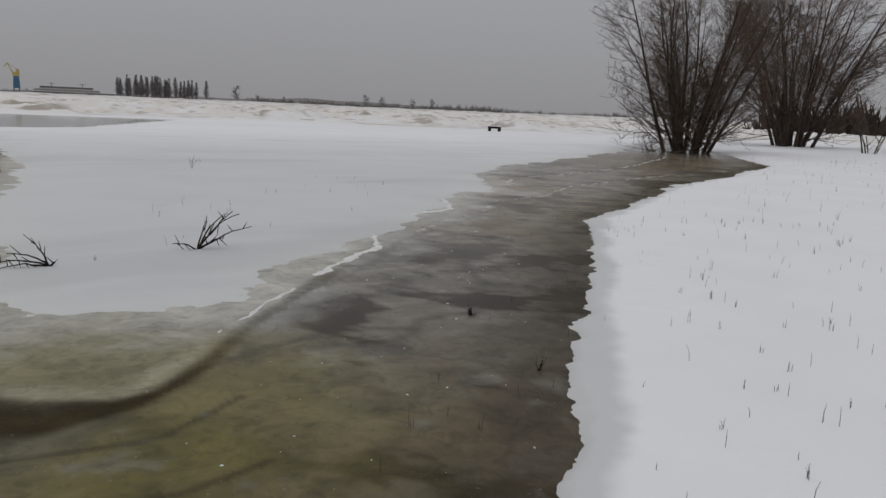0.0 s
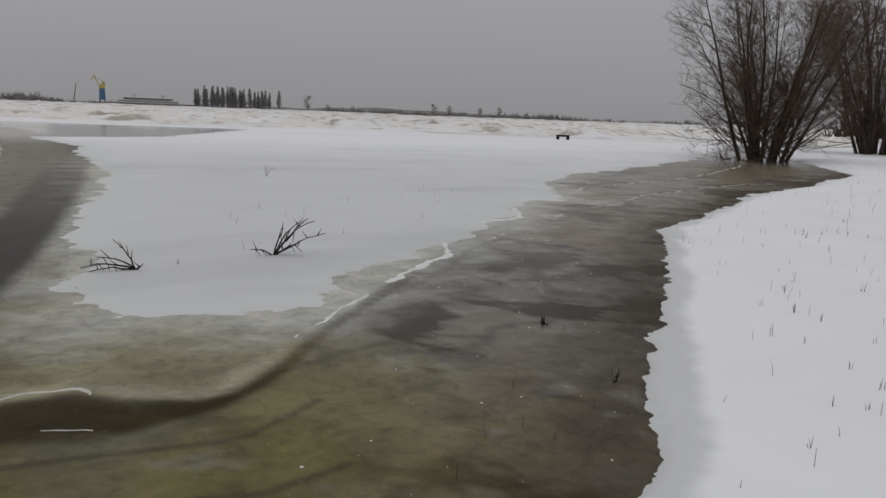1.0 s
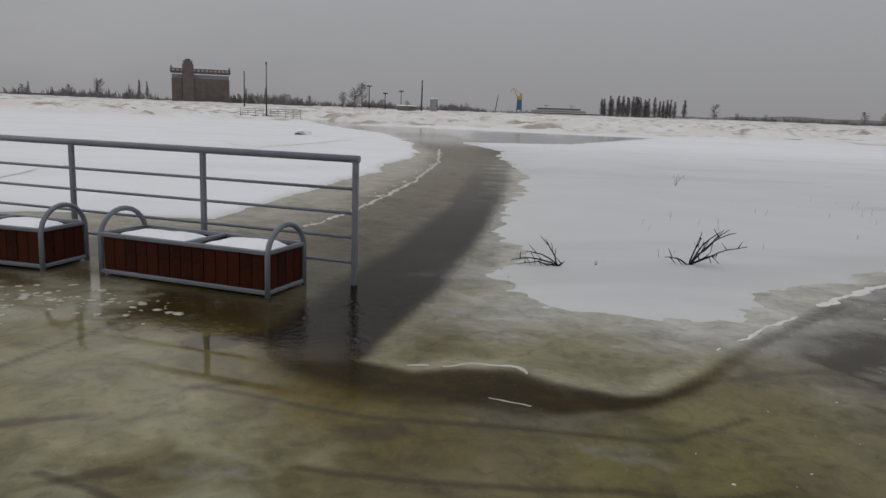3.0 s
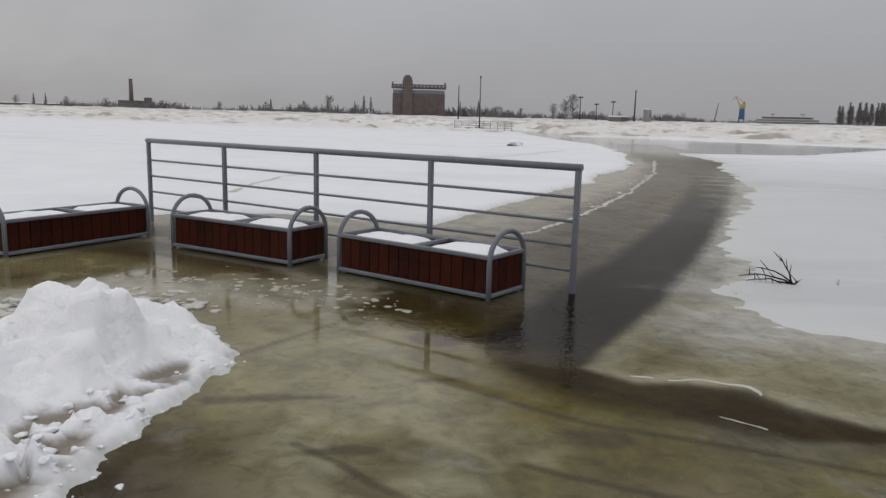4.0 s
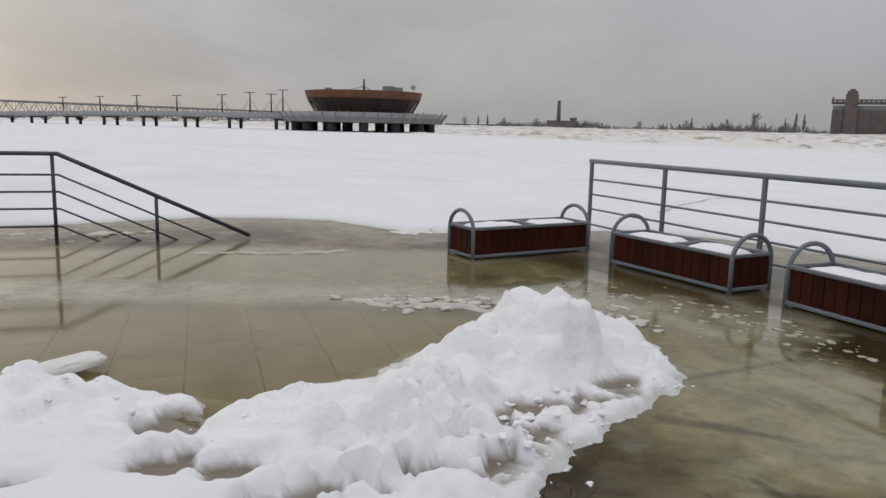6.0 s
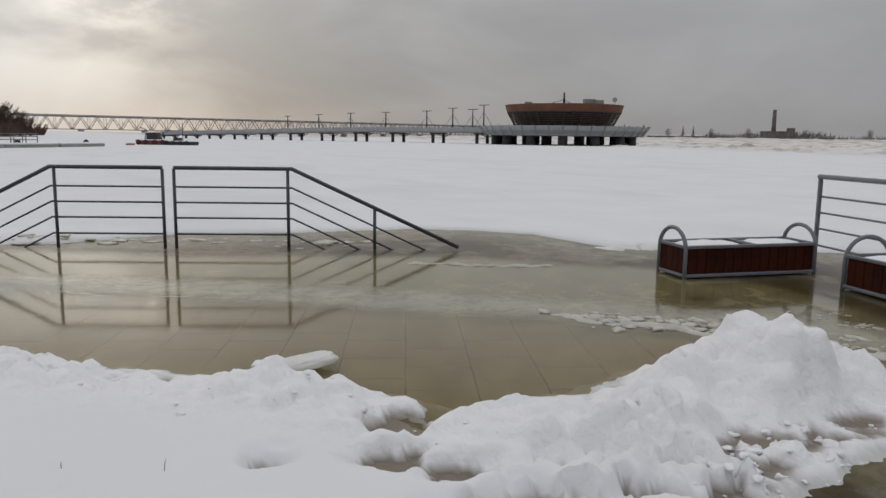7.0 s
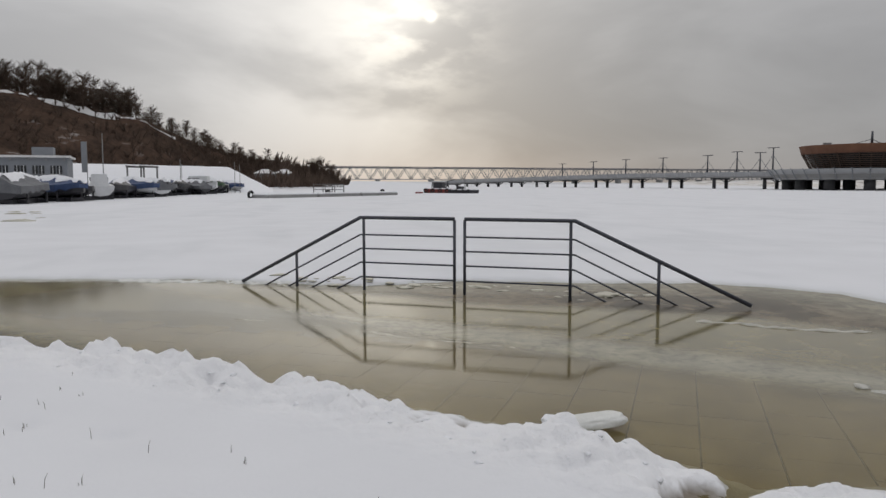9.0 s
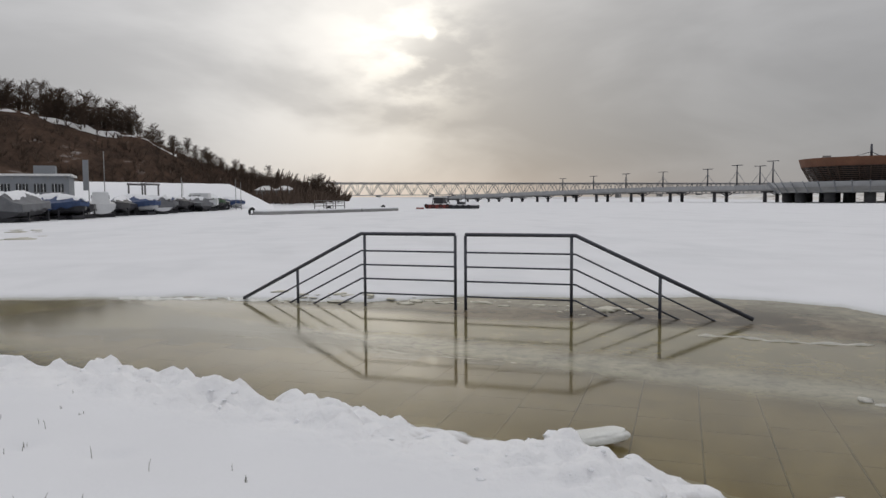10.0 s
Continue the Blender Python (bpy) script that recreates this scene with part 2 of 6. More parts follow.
def inside_distance(x, y, poly):
    """Signed distance to a closed outline, positive inside."""
    best = np.full(x.shape, 1e9)
    odd = np.zeros(x.shape, bool)
    for (ax, ay), (bx, by) in zip(poly, poly[1:] + poly[:1]):
        dx, dy = bx - ax, by - ay
        t = np.clip(((x - ax) * dx + (y - ay) * dy) / (dx * dx + dy * dy), 0, 1)
        best = np.minimum(best, (x - ax - t * dx) ** 2 + (y - ay - t * dy) ** 2)
        cross = ((ay > y) != (by > y)) & (x < (bx - ax) * (y - ay) / (by - ay + 1e-12) + ax)
        odd ^= cross
    d = np.sqrt(best)
    return np.where(odd, d, -d)


def line_distance(x, y, line):
    best = np.full(x.shape, 1e9)
    for (ax, ay), (bx, by) in zip(line, line[1:]):
        dx, dy = bx - ax, by - ay
        t = np.clip(((x - ax) * dx + (y - ay) * dy) / (dx * dx + dy * dy), 0, 1)
        best = np.minimum(best, (x - ax - t * dx) ** 2 + (y - ay - t * dy) ** 2)
    return np.sqrt(best)


def smooth(a, b, v):
    t = np.clip((v - a) / (b - a), 0, 1)
    return t * t * (3 - 2 * t)


# plan outlines, metres, water level at z = 0
LAND = [(40, 140), (9, 60), (5.2, 47), (6.6, 42), (6.6, 28.8), (4.1, 22.2), (1.8, 17), (0.79, 13.1), (-0.08, 10.2), (-0.14, 5.9), (-0.22, 4), (-0.2, 2.6), (-0.25, 1.9),
        (-0.35, 0.6), (-0.95, -0.9), (-2.2, -1.45), (-3.1, -1.25), (-3.55, -1.0), (-4.1, -0.7), (-4.3, -0.45), (-4.85, -0.1), (-5.5, -0.15), (-6.0, -0.6),
        (-5.75, -1.3), (-5.1, -1.76), (-4.7, -1.95), (-4.45, -2.3), (-4.28, -2.52), (-4.08, -2.67), (-4.24, -2.82), (-4.30, -3.3), (-4.25, -4.0), (-4.16, -5.0), (-3.93, -6.5), (-3.6, -8.2),
        (-3.2, -9.9), (-1.5, -14), (3, -25), (60, -60), (400, -200), (400, 300)]
FIELD_W = [(-9.3, 3.6), (-11.3, 6.3), (-14.2, 10.3), (-20.5, 17.3), (-25, 21.4), (-36.7, 29.6), (-46, 34), (-70, 46), (-140, 70), (-3000, 900), (-3000, -3000), (400, -3000),
           (60, -110), (3, -40), (-3.2, -20), (-5.4, -14.8), (-6.6, -13.3), (-7.6, -11.4), (-8.4, -9.6), (-9.7, -8.5), (-11.8, -5.6), (-12.1, -4.6), (-11.75, -3.5), (-10.8, -2.3),
           (-11.1, -1.7), (-11.4, -0.4), (-11.6, 0.8), (-11.0, 2.0), (-9.9, 3.0)]
FIELD_N = [(-21.1, 22.4), (-11.2, 12.2), (-7.7, 7.4), (-6.0, 5.5), (-4.5, 3.8), (-3.9, 3.35), (-3.3, 3.75), (-2.75, 4.1), (-2.65, 4.5), (-3.1, 5.3), (-2.75, 6.5), (-2.45, 8.1),
           (-2.5, 10.8), (-2.45, 13.2), (-1.85, 13.5), (-2.9, 17.1), (-2.2, 22.2), (-0.6, 27), (2.0, 38), (3.5, 50), (8, 75), (150, 300), (150, 3000), (-3000, 3000), (-3000, 905),
           (-140, 74), (-70, 52), (-57, 43.5), (-52, 47), (-43, 49.5), (-32.5, 54), (-25, 33), (-27.4, 26.6)]

# ---------------------------------------------------------------- snow ground and river ice


def clods(x, y, size, seed):
    """Rounded lumps of about the given size, as heights from 0 to 1."""
    gx, gy = np.floor(x / size).astype(int), np.floor(y / size).astype(int)
    best = np.zeros(x.shape)
    for i in (-1, 0, 1):
        for j in (-1, 0, 1):
            a, b = (gx + i + seed) & 255, (gy + j + 3 * seed) & 255
            cx, cy = (gx + i + 0.15 + 0.7 * LAT[a, b]) * size, (gy + j + 0.15 + 0.7 * LAT[b, a]) * size
            rad = size * (0.30 + 0.55 * LAT[(a + 7) & 255, (b + 31) & 255])
            q = 1 - ((x - cx) ** 2 + (y - cy) ** 2) / (rad * rad)
            best = np.maximum(best, np.sqrt(np.clip(q, 0, 1)) * rad / (0.85 * size))
    return best


def snow_height(x, y):
    """Height of the snow above the water; below 0 the ice shows."""
    r = np.hypot(x + 0.4, y + 1.2)
    rough = 0.25 * fbm(x, y, 0.22, 4, 0.62) + 0.16 * fbm(x, y, 1.0, 3)
    # shore with its gentle rise
    dl = inside_distance(x, y, LAND)
    jag = rough * np.clip(r / 6, 0.75, 2.5)
    e = dl + jag
    land = np.where(e > 0, 0.035 * smooth(0, 0.10, e) + 0.075 * smooth(0.05, 1.2, e) + 0.5 * smooth(4, 40, e) * smooth(12, 45, y) + 0.015 * fbm(x, y, 2.2, 3), -0.3)
    land = np.where((e <= 0) & (e > -0.25), 0.35 * e - 0.002, land)
    # ploughed ridge along the paving and the heap at its end
    ridge = line_distance(x, y, [(-4.05, -1.75), (-3.92, -2.6), (-3.97, -3.6), (-3.88, -5.0), (-3.67, -6.5), (-3.37, -8.2), (-3.0, -10), (-1.3, -14)])
    lump = fbm(x, y, 0.55, 4, 0.55)
    fine = fbm(x, y, 0.16, 3, 0.55)
    wx, wy = x + 0.10 * fbm(x, y, 0.25, 3), y + 0.10 * fbm(x + 9, y, 0.25, 3)
    knob = 0.085 * clods(wx, wy, 0.30, 3) * smooth(-0.1, 0.12, lump) + 0.085 * clods(wx, wy, 0.16, 11) * smooth(-0.12, 0.08, fbm(x, y, 0.5, 2)) + 0.030 * clods(wx, wy, 0.075, 23)
    inland = smooth(0.0, 0.14, dl + 0.30 * lump + 0.10 * fine)
    band = np.exp(-(ridge / 0.40) ** 2) * smooth(-1.6, -2.4, y)
    disturbed = np.exp(-(ridge / 0.55) ** 4)
    outer = smooth(0.62, 0.10, ridge)
    land += inland * (band * (0.035 + 0.09 * lump) + disturbed * (1.15 * (knob - 0.03) + 0.035 * fine) * (0.25 + 0.75 * outer))
    # heap
    ux, uy = (x + 5.05) * 0.80 - (y + 0.98) * 0.60, (x + 5.05) * 0.60 + (y + 0.98) * 0.80
    q = np.sqrt((ux / np.where(ux > 0, 0.80, 1.02)) ** 2 + (uy / 0.86) ** 2) + 0.30 * lump
    heap = 0.37 * np.clip(1.06 - np.sqrt(q * q + 0.012), 0, 1)
    heap = heap + smooth(1.05, 0.6, q) * (1.8 * knob - 0.11 + 0.07 * fine + 0.14 * lump)
    apron = np.exp(-(((x + 3.95) / 0.75) ** 2 + ((y + 1.45) / 0.5) ** 2)) * np.clip(-0.03 + 0.14 * lump + 0.05 * fine + 0.8 * knob, -0.10, 0.10)
    land += inland * (heap + apron)
    # trodden holes
    for hx, hy, hr in ((-3.57, -1.94, 0.17), (-3.31, -2.36, 0.15), (-3.74, -2.80, 0.17), (-3.38, -2.69, 0.14), (-3.12, -3.2, 0.12), (-4.05, -2.66, 0.08)):
        hd = np.hypot(x - hx, (y - hy) * 1.25) / hr + 1.7 * fine + 1.0 * lump
        land -= 0.13 * np.exp(-np.clip(hd, 0, None) ** 3)
    for hx, hy in ((-2.2, -6.3), (-2.0, -7.0), (-2.45, -5.7), (-2.6, -7.6), (-1.6, -6.6)):
        land -= 0.035 * np.exp(-((x - hx) ** 2 + (y - hy) ** 2) / 0.012)
    # trodden muddy slush, above the water
    path = line_distance(x, y, [(-2.95, -2.1), (-3.22, -1.8), (-3.50, -1.48), (-3.82, -1.15), (-4.22, -0.80), (-4.5, -0.52)])
    trod = smooth(0.46, 0.08, path + 0.35 * lump + 0.1 * fine) * smooth(0.05, 0.2, dl + 0.2 * fine)
    land = land + (0.004 + 1.15 * knob * smooth(-0.06, 0.14, fine + 0.5 * lump) - land) * trod
    floor = smooth(0.12, 0.3, dl) * smooth(0.9, 0.5, ridge)
    land = np.where(floor > 0, np.maximum(land, (0.006 + 0.5 * knob * smooth(-0.1, 0.1, fine)) * floor - 0.02 * (1 - floor)), land)
    land += 0.012 * fbm(x, y, 0.5, 4) * smooth(0.1, 0.4, dl) * smooth(30, 10, r)
    # snow lying on the ice
    swell = 0.02 * fbm(x, y, 7, 3)
    streak = fbm(x * 0.6 + y * 0.25, y * 0.8 - x * 0.5, 0.7, 5, 0.62)
    dw = inside_distance(x, y, FIELD_W)
    w = dw + (0.5 * fbm(x, y, 1.6, 4) + 0.06 * fine) * np.clip(r / 10, 0.4, 2)
    field_w = np.where(w > 0, 0.05 * smooth(0, 0.25, w) + swell + 0.01, 0.25 * np.maximum(w, -1.2))
    dn = inside_distance(x, y, FIELD_N)
    soft_edge = smooth(9, 3, y) * smooth(-9, -5, x)
    nn = dn + 0.35 * fbm(x, y, 1.2, 4) * np.clip(r / 8, 0.5, 3) + soft_edge * (1.0 * streak + 0.35 * fine) + 0.25 * fbm(x * 0.5 + y * 0.4, y - x, 0.4, 4, 0.6) * np.clip(r / 6, 0.5, 2)
    field_n = np.where(nn > 0, (0.012 + 0.035 * smooth(0, 1.6, nn)) * smooth(0, 0.12, nn) + 0.6 * swell * smooth(0, 2, nn), 0.25 * np.maximum(nn, -1.2))
    h = np.maximum(np.maximum(land, field_w), field_n)
    # broken drift ice out on the river, and the far bank
    away = smooth(48, 75, x * -0.45 + y * 0.9) * smooth(0.0, 0.1, np.maximum(nn, w) / 5) * smooth(60, 90, r)
    hum = fbm(x, y * 1.0, 9, 5, 0.62)
    blocks = fbm(x, y, 3.2, 4, 0.65)
    h = h + away * (0.55 * np.clip(hum * 3.0 + 0.15, 0, 1) * np.clip(0.4 + blocks * 3, 0, 1.4) + 0.55 * np.clip(blocks * 5 - 0.4, 0, 1))
    bank = smooth(520, 640, np.hypot(x, y)) * smooth(-0.45, -0.25, y / np.hypot(x, y))
    h = h + bank * (3.2 + 1.5 * fbm(x, y, 60, 3))
    side = smooth(150, 240, x * 0.35 - y * 0.94) * (2.0 + 2 * fbm(x, y, 60, 3))
    return h + side


def polar_sheet(name, fine_step, start, stop, zfun):
    """A sheet round the standpoint, fine in the half that is walked past and out to the horizon."""
    rr = [start]
    while rr[-1] < stop:
        rr.append(rr[-1] * (1 + fine_step * (1 if rr[-1] < 30 else 1.9)))
    a0, a1 = radians(45), radians(270)
    ang = list(np.arange(a0, a1, fine_step))
    ang += list(np.arange(a1, a0 + 2 * math.pi - 0.02, 0.06))
    rr, ang = np.array(rr), np.array(ang)
    R, A = np.meshgrid(rr, ang, indexing="ij")
    X, Y = -0.4 + R * np.cos(A), -1.2 + R * np.sin(A)
    Z = zfun(X, Y)
    nr, na = R.shape
    co = np.empty((nr * na + 1, 3))
    co[:-1] = np.stack([X.ravel(), Y.ravel(), Z.ravel()], 1)
    co[-1] = (-0.4, -1.2, Z[0].mean())
    i = np.arange(nr - 1)[:, None] * na
    j = np.arange(na)[None, :]
    j2 = (j + 1) % na
    quads = np.stack([i + j, i + na + j, i + na + j2, i + j2], -1).reshape(-1, 4)
    tris = np.stack([np.full(na, nr * na), np.arange(na), (np.arange(na) + 1) % na], -1)
    me = bpy.data.meshes.new(name)
    me.vertices.add(len(co))
    me.vertices.foreach_set("co", co.ravel())
    loops = np.concatenate([quads.ravel(), tris.ravel()])
    me.loops.add(len(loops))
    me.loops.foreach_set("vertex_index", loops)
    me.polygons.add(len(quads) + len(tris))
    starts = np.concatenate([np.arange(len(quads)) * 4, len(quads) * 4 + np.arange(len(tris)) * 3])
    me.polygons.foreach_set("loop_start", starts)
    me.update(calc_edges=True)
    me.polygons.foreach_set("use_smooth", np.ones(len(me.polygons), bool))
    return me, co


def snow_material():
    """Snow: bright, thin wet rims and drift ice greyer."""
    m = bpy.data.materials.new("snow_cover")
    m.use_nodes = True
    nt = m.node_tree
    L = nt.links.new
    p = nt.nodes["Principled BSDF"]
    p.inputs["Roughness"].default_value = 0.72
    p.inputs["Specular IOR Level"].default_value = 0.15
    at = nt.nodes.new("ShaderNodeAttribute")
    at.attribute_name = "snow_tint"
    tc = nt.nodes.new("ShaderNodeTexCoord")
    n1 = nt.nodes.new("ShaderNodeTexNoise")
    n1.inputs["Scale"].default_value = 0.6
    n1.inputs["Detail"].default_value = 8
    L(tc.outputs["Object"], n1.inputs["Vector"])
    mr = nt.nodes.new("ShaderNodeMapRange")
    mr.inputs["From Min"].default_value, mr.inputs["From Max"].default_value = 0.3, 0.7
    mr.inputs["To Min"].default_value, mr.inputs["To Max"].default_value = 0.94, 1.0
    L(n1.outputs["Fac"], mr.inputs["Value"])
    sc = nt.nodes.new("ShaderNodeVectorMath")
    sc.operation = "SCALE"
    L(at.outputs["Color"], sc.inputs[0])
    L(mr.outputs[0], sc.inputs["Scale"])
    L(sc.outputs[0], p.inputs["Base Color"])
    n2 = nt.nodes.new("ShaderNodeTexNoise")
    n2.inputs["Scale"].default_value = 28
    n2.inputs["Detail"].default_value = 6
    n2.inputs["Roughness"].default_value = 0.65
    L(tc.outputs["Object"], n2.inputs["Vector"])
    b = nt.nodes.new("ShaderNodeBump")
    b.inputs["Strength"].default_value = 0.35
    b.inputs["Distance"].default_value = 0.012
    L(n2.outputs["Fac"], b.inputs["Height"])
    form = nt.nodes.new("ShaderNodeAttribute")
    form.attribute_name = "snow_form"
    n3 = nt.nodes.new("ShaderNodeTexNoise")
    n3.inputs["Scale"].default_value = 11
    n3.inputs["Detail"].default_value = 4
    n3.inputs["Roughness"].default_value = 0.5
    L(tc.outputs["Object"], n3.inputs["Vector"])
    b2 = nt.nodes.new("ShaderNodeBump")
    b2.inputs["Distance"].default_value = 0.034
    L(form.outputs["Fac"], b2.inputs["Strength"])
    L(n3.outputs["Fac"], b2.inputs["Height"])
    L(b.outputs[0], b2.inputs["Normal"])
    L(b2.outputs[0], p.inputs["Normal"])
    return m


def add_colours(me, name, rgb):
    a = me.color_attributes.new(name, "FLOAT_COLOR", "POINT")
    full = np.ones((len(rgb), 4))
    full[:, :rgb.shape[1]] = rgb
    a.data.foreach_set("color", full.ravel())


def build_snow():
    me, co = polar_sheet("snow_ground", 0.0072, 0.5, 3000, snow_height)
    x, y, z = co.T
    r = np.hypot(x, y)
    white = np.array([0.81, 0.82, 0.84])
    wet = np.array([0.60, 0.615, 0.60])
    # the thin wind-packed cover on the creek side is greyer than the shore's
    thin = smooth(-1.5, 0.5, inside_distance(x, y, FIELD_N)) * smooth(45, 14, r)
    white = white + (np.array([0.61, 0.62, 0.635]) - white) * thin[:, None]
    near = smooth(200, 60, r)
    k = smooth(0.004, 0.034, z) * near + (1 - near)
    rgb = wet + (white - wet) * k[:, None]
    # edge of the shore soaks up water
    dl = inside_distance(x, y, LAND)
    soak = smooth(0.30, 0.16, dl + 0.25 * fbm(x, y, 0.5, 4, 0.6)) * smooth(-0.2, 0.0, dl) * smooth(0.2, 1.2, y) * smooth(40, 8, r)
    rgb = rgb + (np.array([0.54, 0.55, 0.55]) - rgb) * (0.8 * soak)[:, None]
    away = smooth(48, 75, x * -0.45 + y * 0.9) * smooth(60, 90, r)
    mott = np.clip(0.5 + 1.6 * fbm(x, y, 14, 5, 0.6), 0, 1) * away
    cream = np.array([0.66, 0.60, 0.49])
    rgb = rgb + (cream - rgb) * (0.8 * mott)[:, None]
    speck = smooth(0.05, 0.20, fbm(x + 31, y, 4.5, 4, 0.65)) * away
    rgb = rgb + (np.array([0.27, 0.23, 0.18]) - rgb) * (0.85 * speck)[:, None]
    # wind-packed and slightly soaked places on the flat snow
    flat = smooth(0.02, 0.22, fbm(x * 0.3 + y * 0.3, y - x, 2.6, 5, 0.55)) * smooth(200, 20, r) * smooth(0.2, -0.4, dl)
    rgb = rgb + (np.minimum(rgb, np.array([0.66, 0.68, 0.70])) * (1 - 0.14 * thin)[:, None] - rgb) * ((0.30 + 0.45 * thin) * flat)[:, None]
    mud = smooth(0.050, 0.010, z) * smooth(-0.05, 0.25, inside_distance(x, y, LAND)) * smooth(-2.2, -2.7, x)
    rgb = rgb + (np.array([0.20, 0.165, 0.12]) - rgb) * (0.9 * mud)[:, None]
    # far bank: mixed halfway to mid grey between 560 and 640 m
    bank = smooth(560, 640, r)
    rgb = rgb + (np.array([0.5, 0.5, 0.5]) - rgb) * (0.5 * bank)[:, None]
    ridge = line_distance(x, y, [(-4.6, -1.0), (-4.05, -1.75), (-3.92, -2.6), (-3.97, -3.6), (-3.88, -5.0), (-3.67, -6.5), (-3.37, -8.2), (-3.0, -10), (-1.3, -14)])
    heap = np.hypot(x + 5.0, y + 0.95)
    fresh = np.clip(smooth(0.7, 0.2, ridge) + smooth(1.4, 0.9, heap), 0, 1) * smooth(0.02, 0.07, z)
    rgb = rgb + (np.array([0.885, 0.89, 0.90]) - rgb) * fresh[:, None]
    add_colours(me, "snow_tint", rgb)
    lumpy = np.clip(smooth(0.95, 0.3, ridge) + smooth(1.5, 0.8, heap), 0, 1)
    add_colours(me, "snow_form", np.stack([lumpy, lumpy, lumpy], 1))
    me.materials.append(snow_material())
    tagged(new("ground", me), "white snow cover over shore and frozen river", "snow", kind="structure")


PATH_LEFT = [(-6.2, 1.9), (-8.1, 4.1), (-9.5, 6.2), (-12.3, 9.7), (-16.7, 14.7), (-25, 22), (-36.7, 30), (-46, 34)]
BAND = [(-4.2, 1.8), (-4.85, 2.78), (-6.15, 4.75), (-8.5, 7.95), (-13, 13.4), (-19, 19.5), (-27, 25.5), (-38, 34)]
GREEN_ICE = [(-3.78, 1.60), (-3.45, 1.72), (-3.3, 1.98), (-3.1, 2.2), (-2.8, 2.2), (-2.45, 2.32), (-2.33, 2.5), (-2.36, 3.0), (-2.47, 3.8), (-2.48, 4.9), (-2.45, 6.4), (-2.76, 8.5), (-2.6, 9.9),
             (-2.66, 12), (-4.5, 14), (-14, 15), (-8.6, 8.4), (-6.0, 4.95), (-4.55, 2.88)]
PAVED = [(-4.0, -12.5), (-6.4, -12.5), (-6.2, -6.4), (-6.3, -4.5), (-6.45, -2.3), (-6.6, -1.2), (-5.0, -0.3), (-3.6, -2.0)]
QUAY = [(-6.3, -16), (-8.2, -7.2), (-9.2, -4.3), (-9.3, -1.6), (-8.4, 0.4), (-5.2, 2.2), (-3.2, 0.6), (-4.0, -0.6), (-4.2, -2.6), (-3.4, -10), (-2.5, -14)]
LEE = [(-3.95, 1.42), (-3.45, 1.48), (-3.2, 1.72), (-2.95, 1.92), (-2.6, 1.98), (-2.36, 2.30), (-2.30, 2.68), (-2.32, 3.1), (-2.40, 3.8), (-2.42, 4.6), (-2.40, 5.6)]
SEAMS = [
    [(-3.9, 0.75), (-3.12, 1.14), (-2.8, 1.41), (-2.46, 1.66), (-2.16, 1.88), (-2.0, 2.03), (-1.94, 2.31), (-1.89, 2.55)],
    [(-2.9, 0.6), (-2.45, 0.94), (-2.11, 1.23), (-1.89, 1.47), (-1.68, 1.59), (-1.45, 1.95)],
    [(-1.8, 3.4), (-1.37, 3.73), (-1.29, 3.88), (-1.31, 4.24), (-1.16, 4.45), (-0.97, 4.56), (-0.88, 5.08), (-1.08, 5.67), (-1.34, 6.36), (-1.5, 7.2)],
    [(-4.81, -0.14), (-5.06, 0.32), (-5.23, 0.63), (-5.5, 0.95)],
    [(-3.5, -0.2), (-3.26, -0.09), (-3.04, -0.04), (-2.87, 0.03), (-2.5, 0.05)],
    [(-2.37, 2.5), (-2.29, 2.88), (-2.1, 3.29), (-1.89, 3.69), (-1.65, 3.9), (-1.3, 4.0)],
    [(-2.3, 5.0), (-2.2, 6.2), (-2.25, 7.4), (-1.9, 9.0), (-1.6, 10.8), (-1.3, 12.4), (-0.6, 13.6)],
    [(-4.6, 1.35), (-3.9, 1.25), (-3.2, 1.6), (-2.6, 1.75)],
]


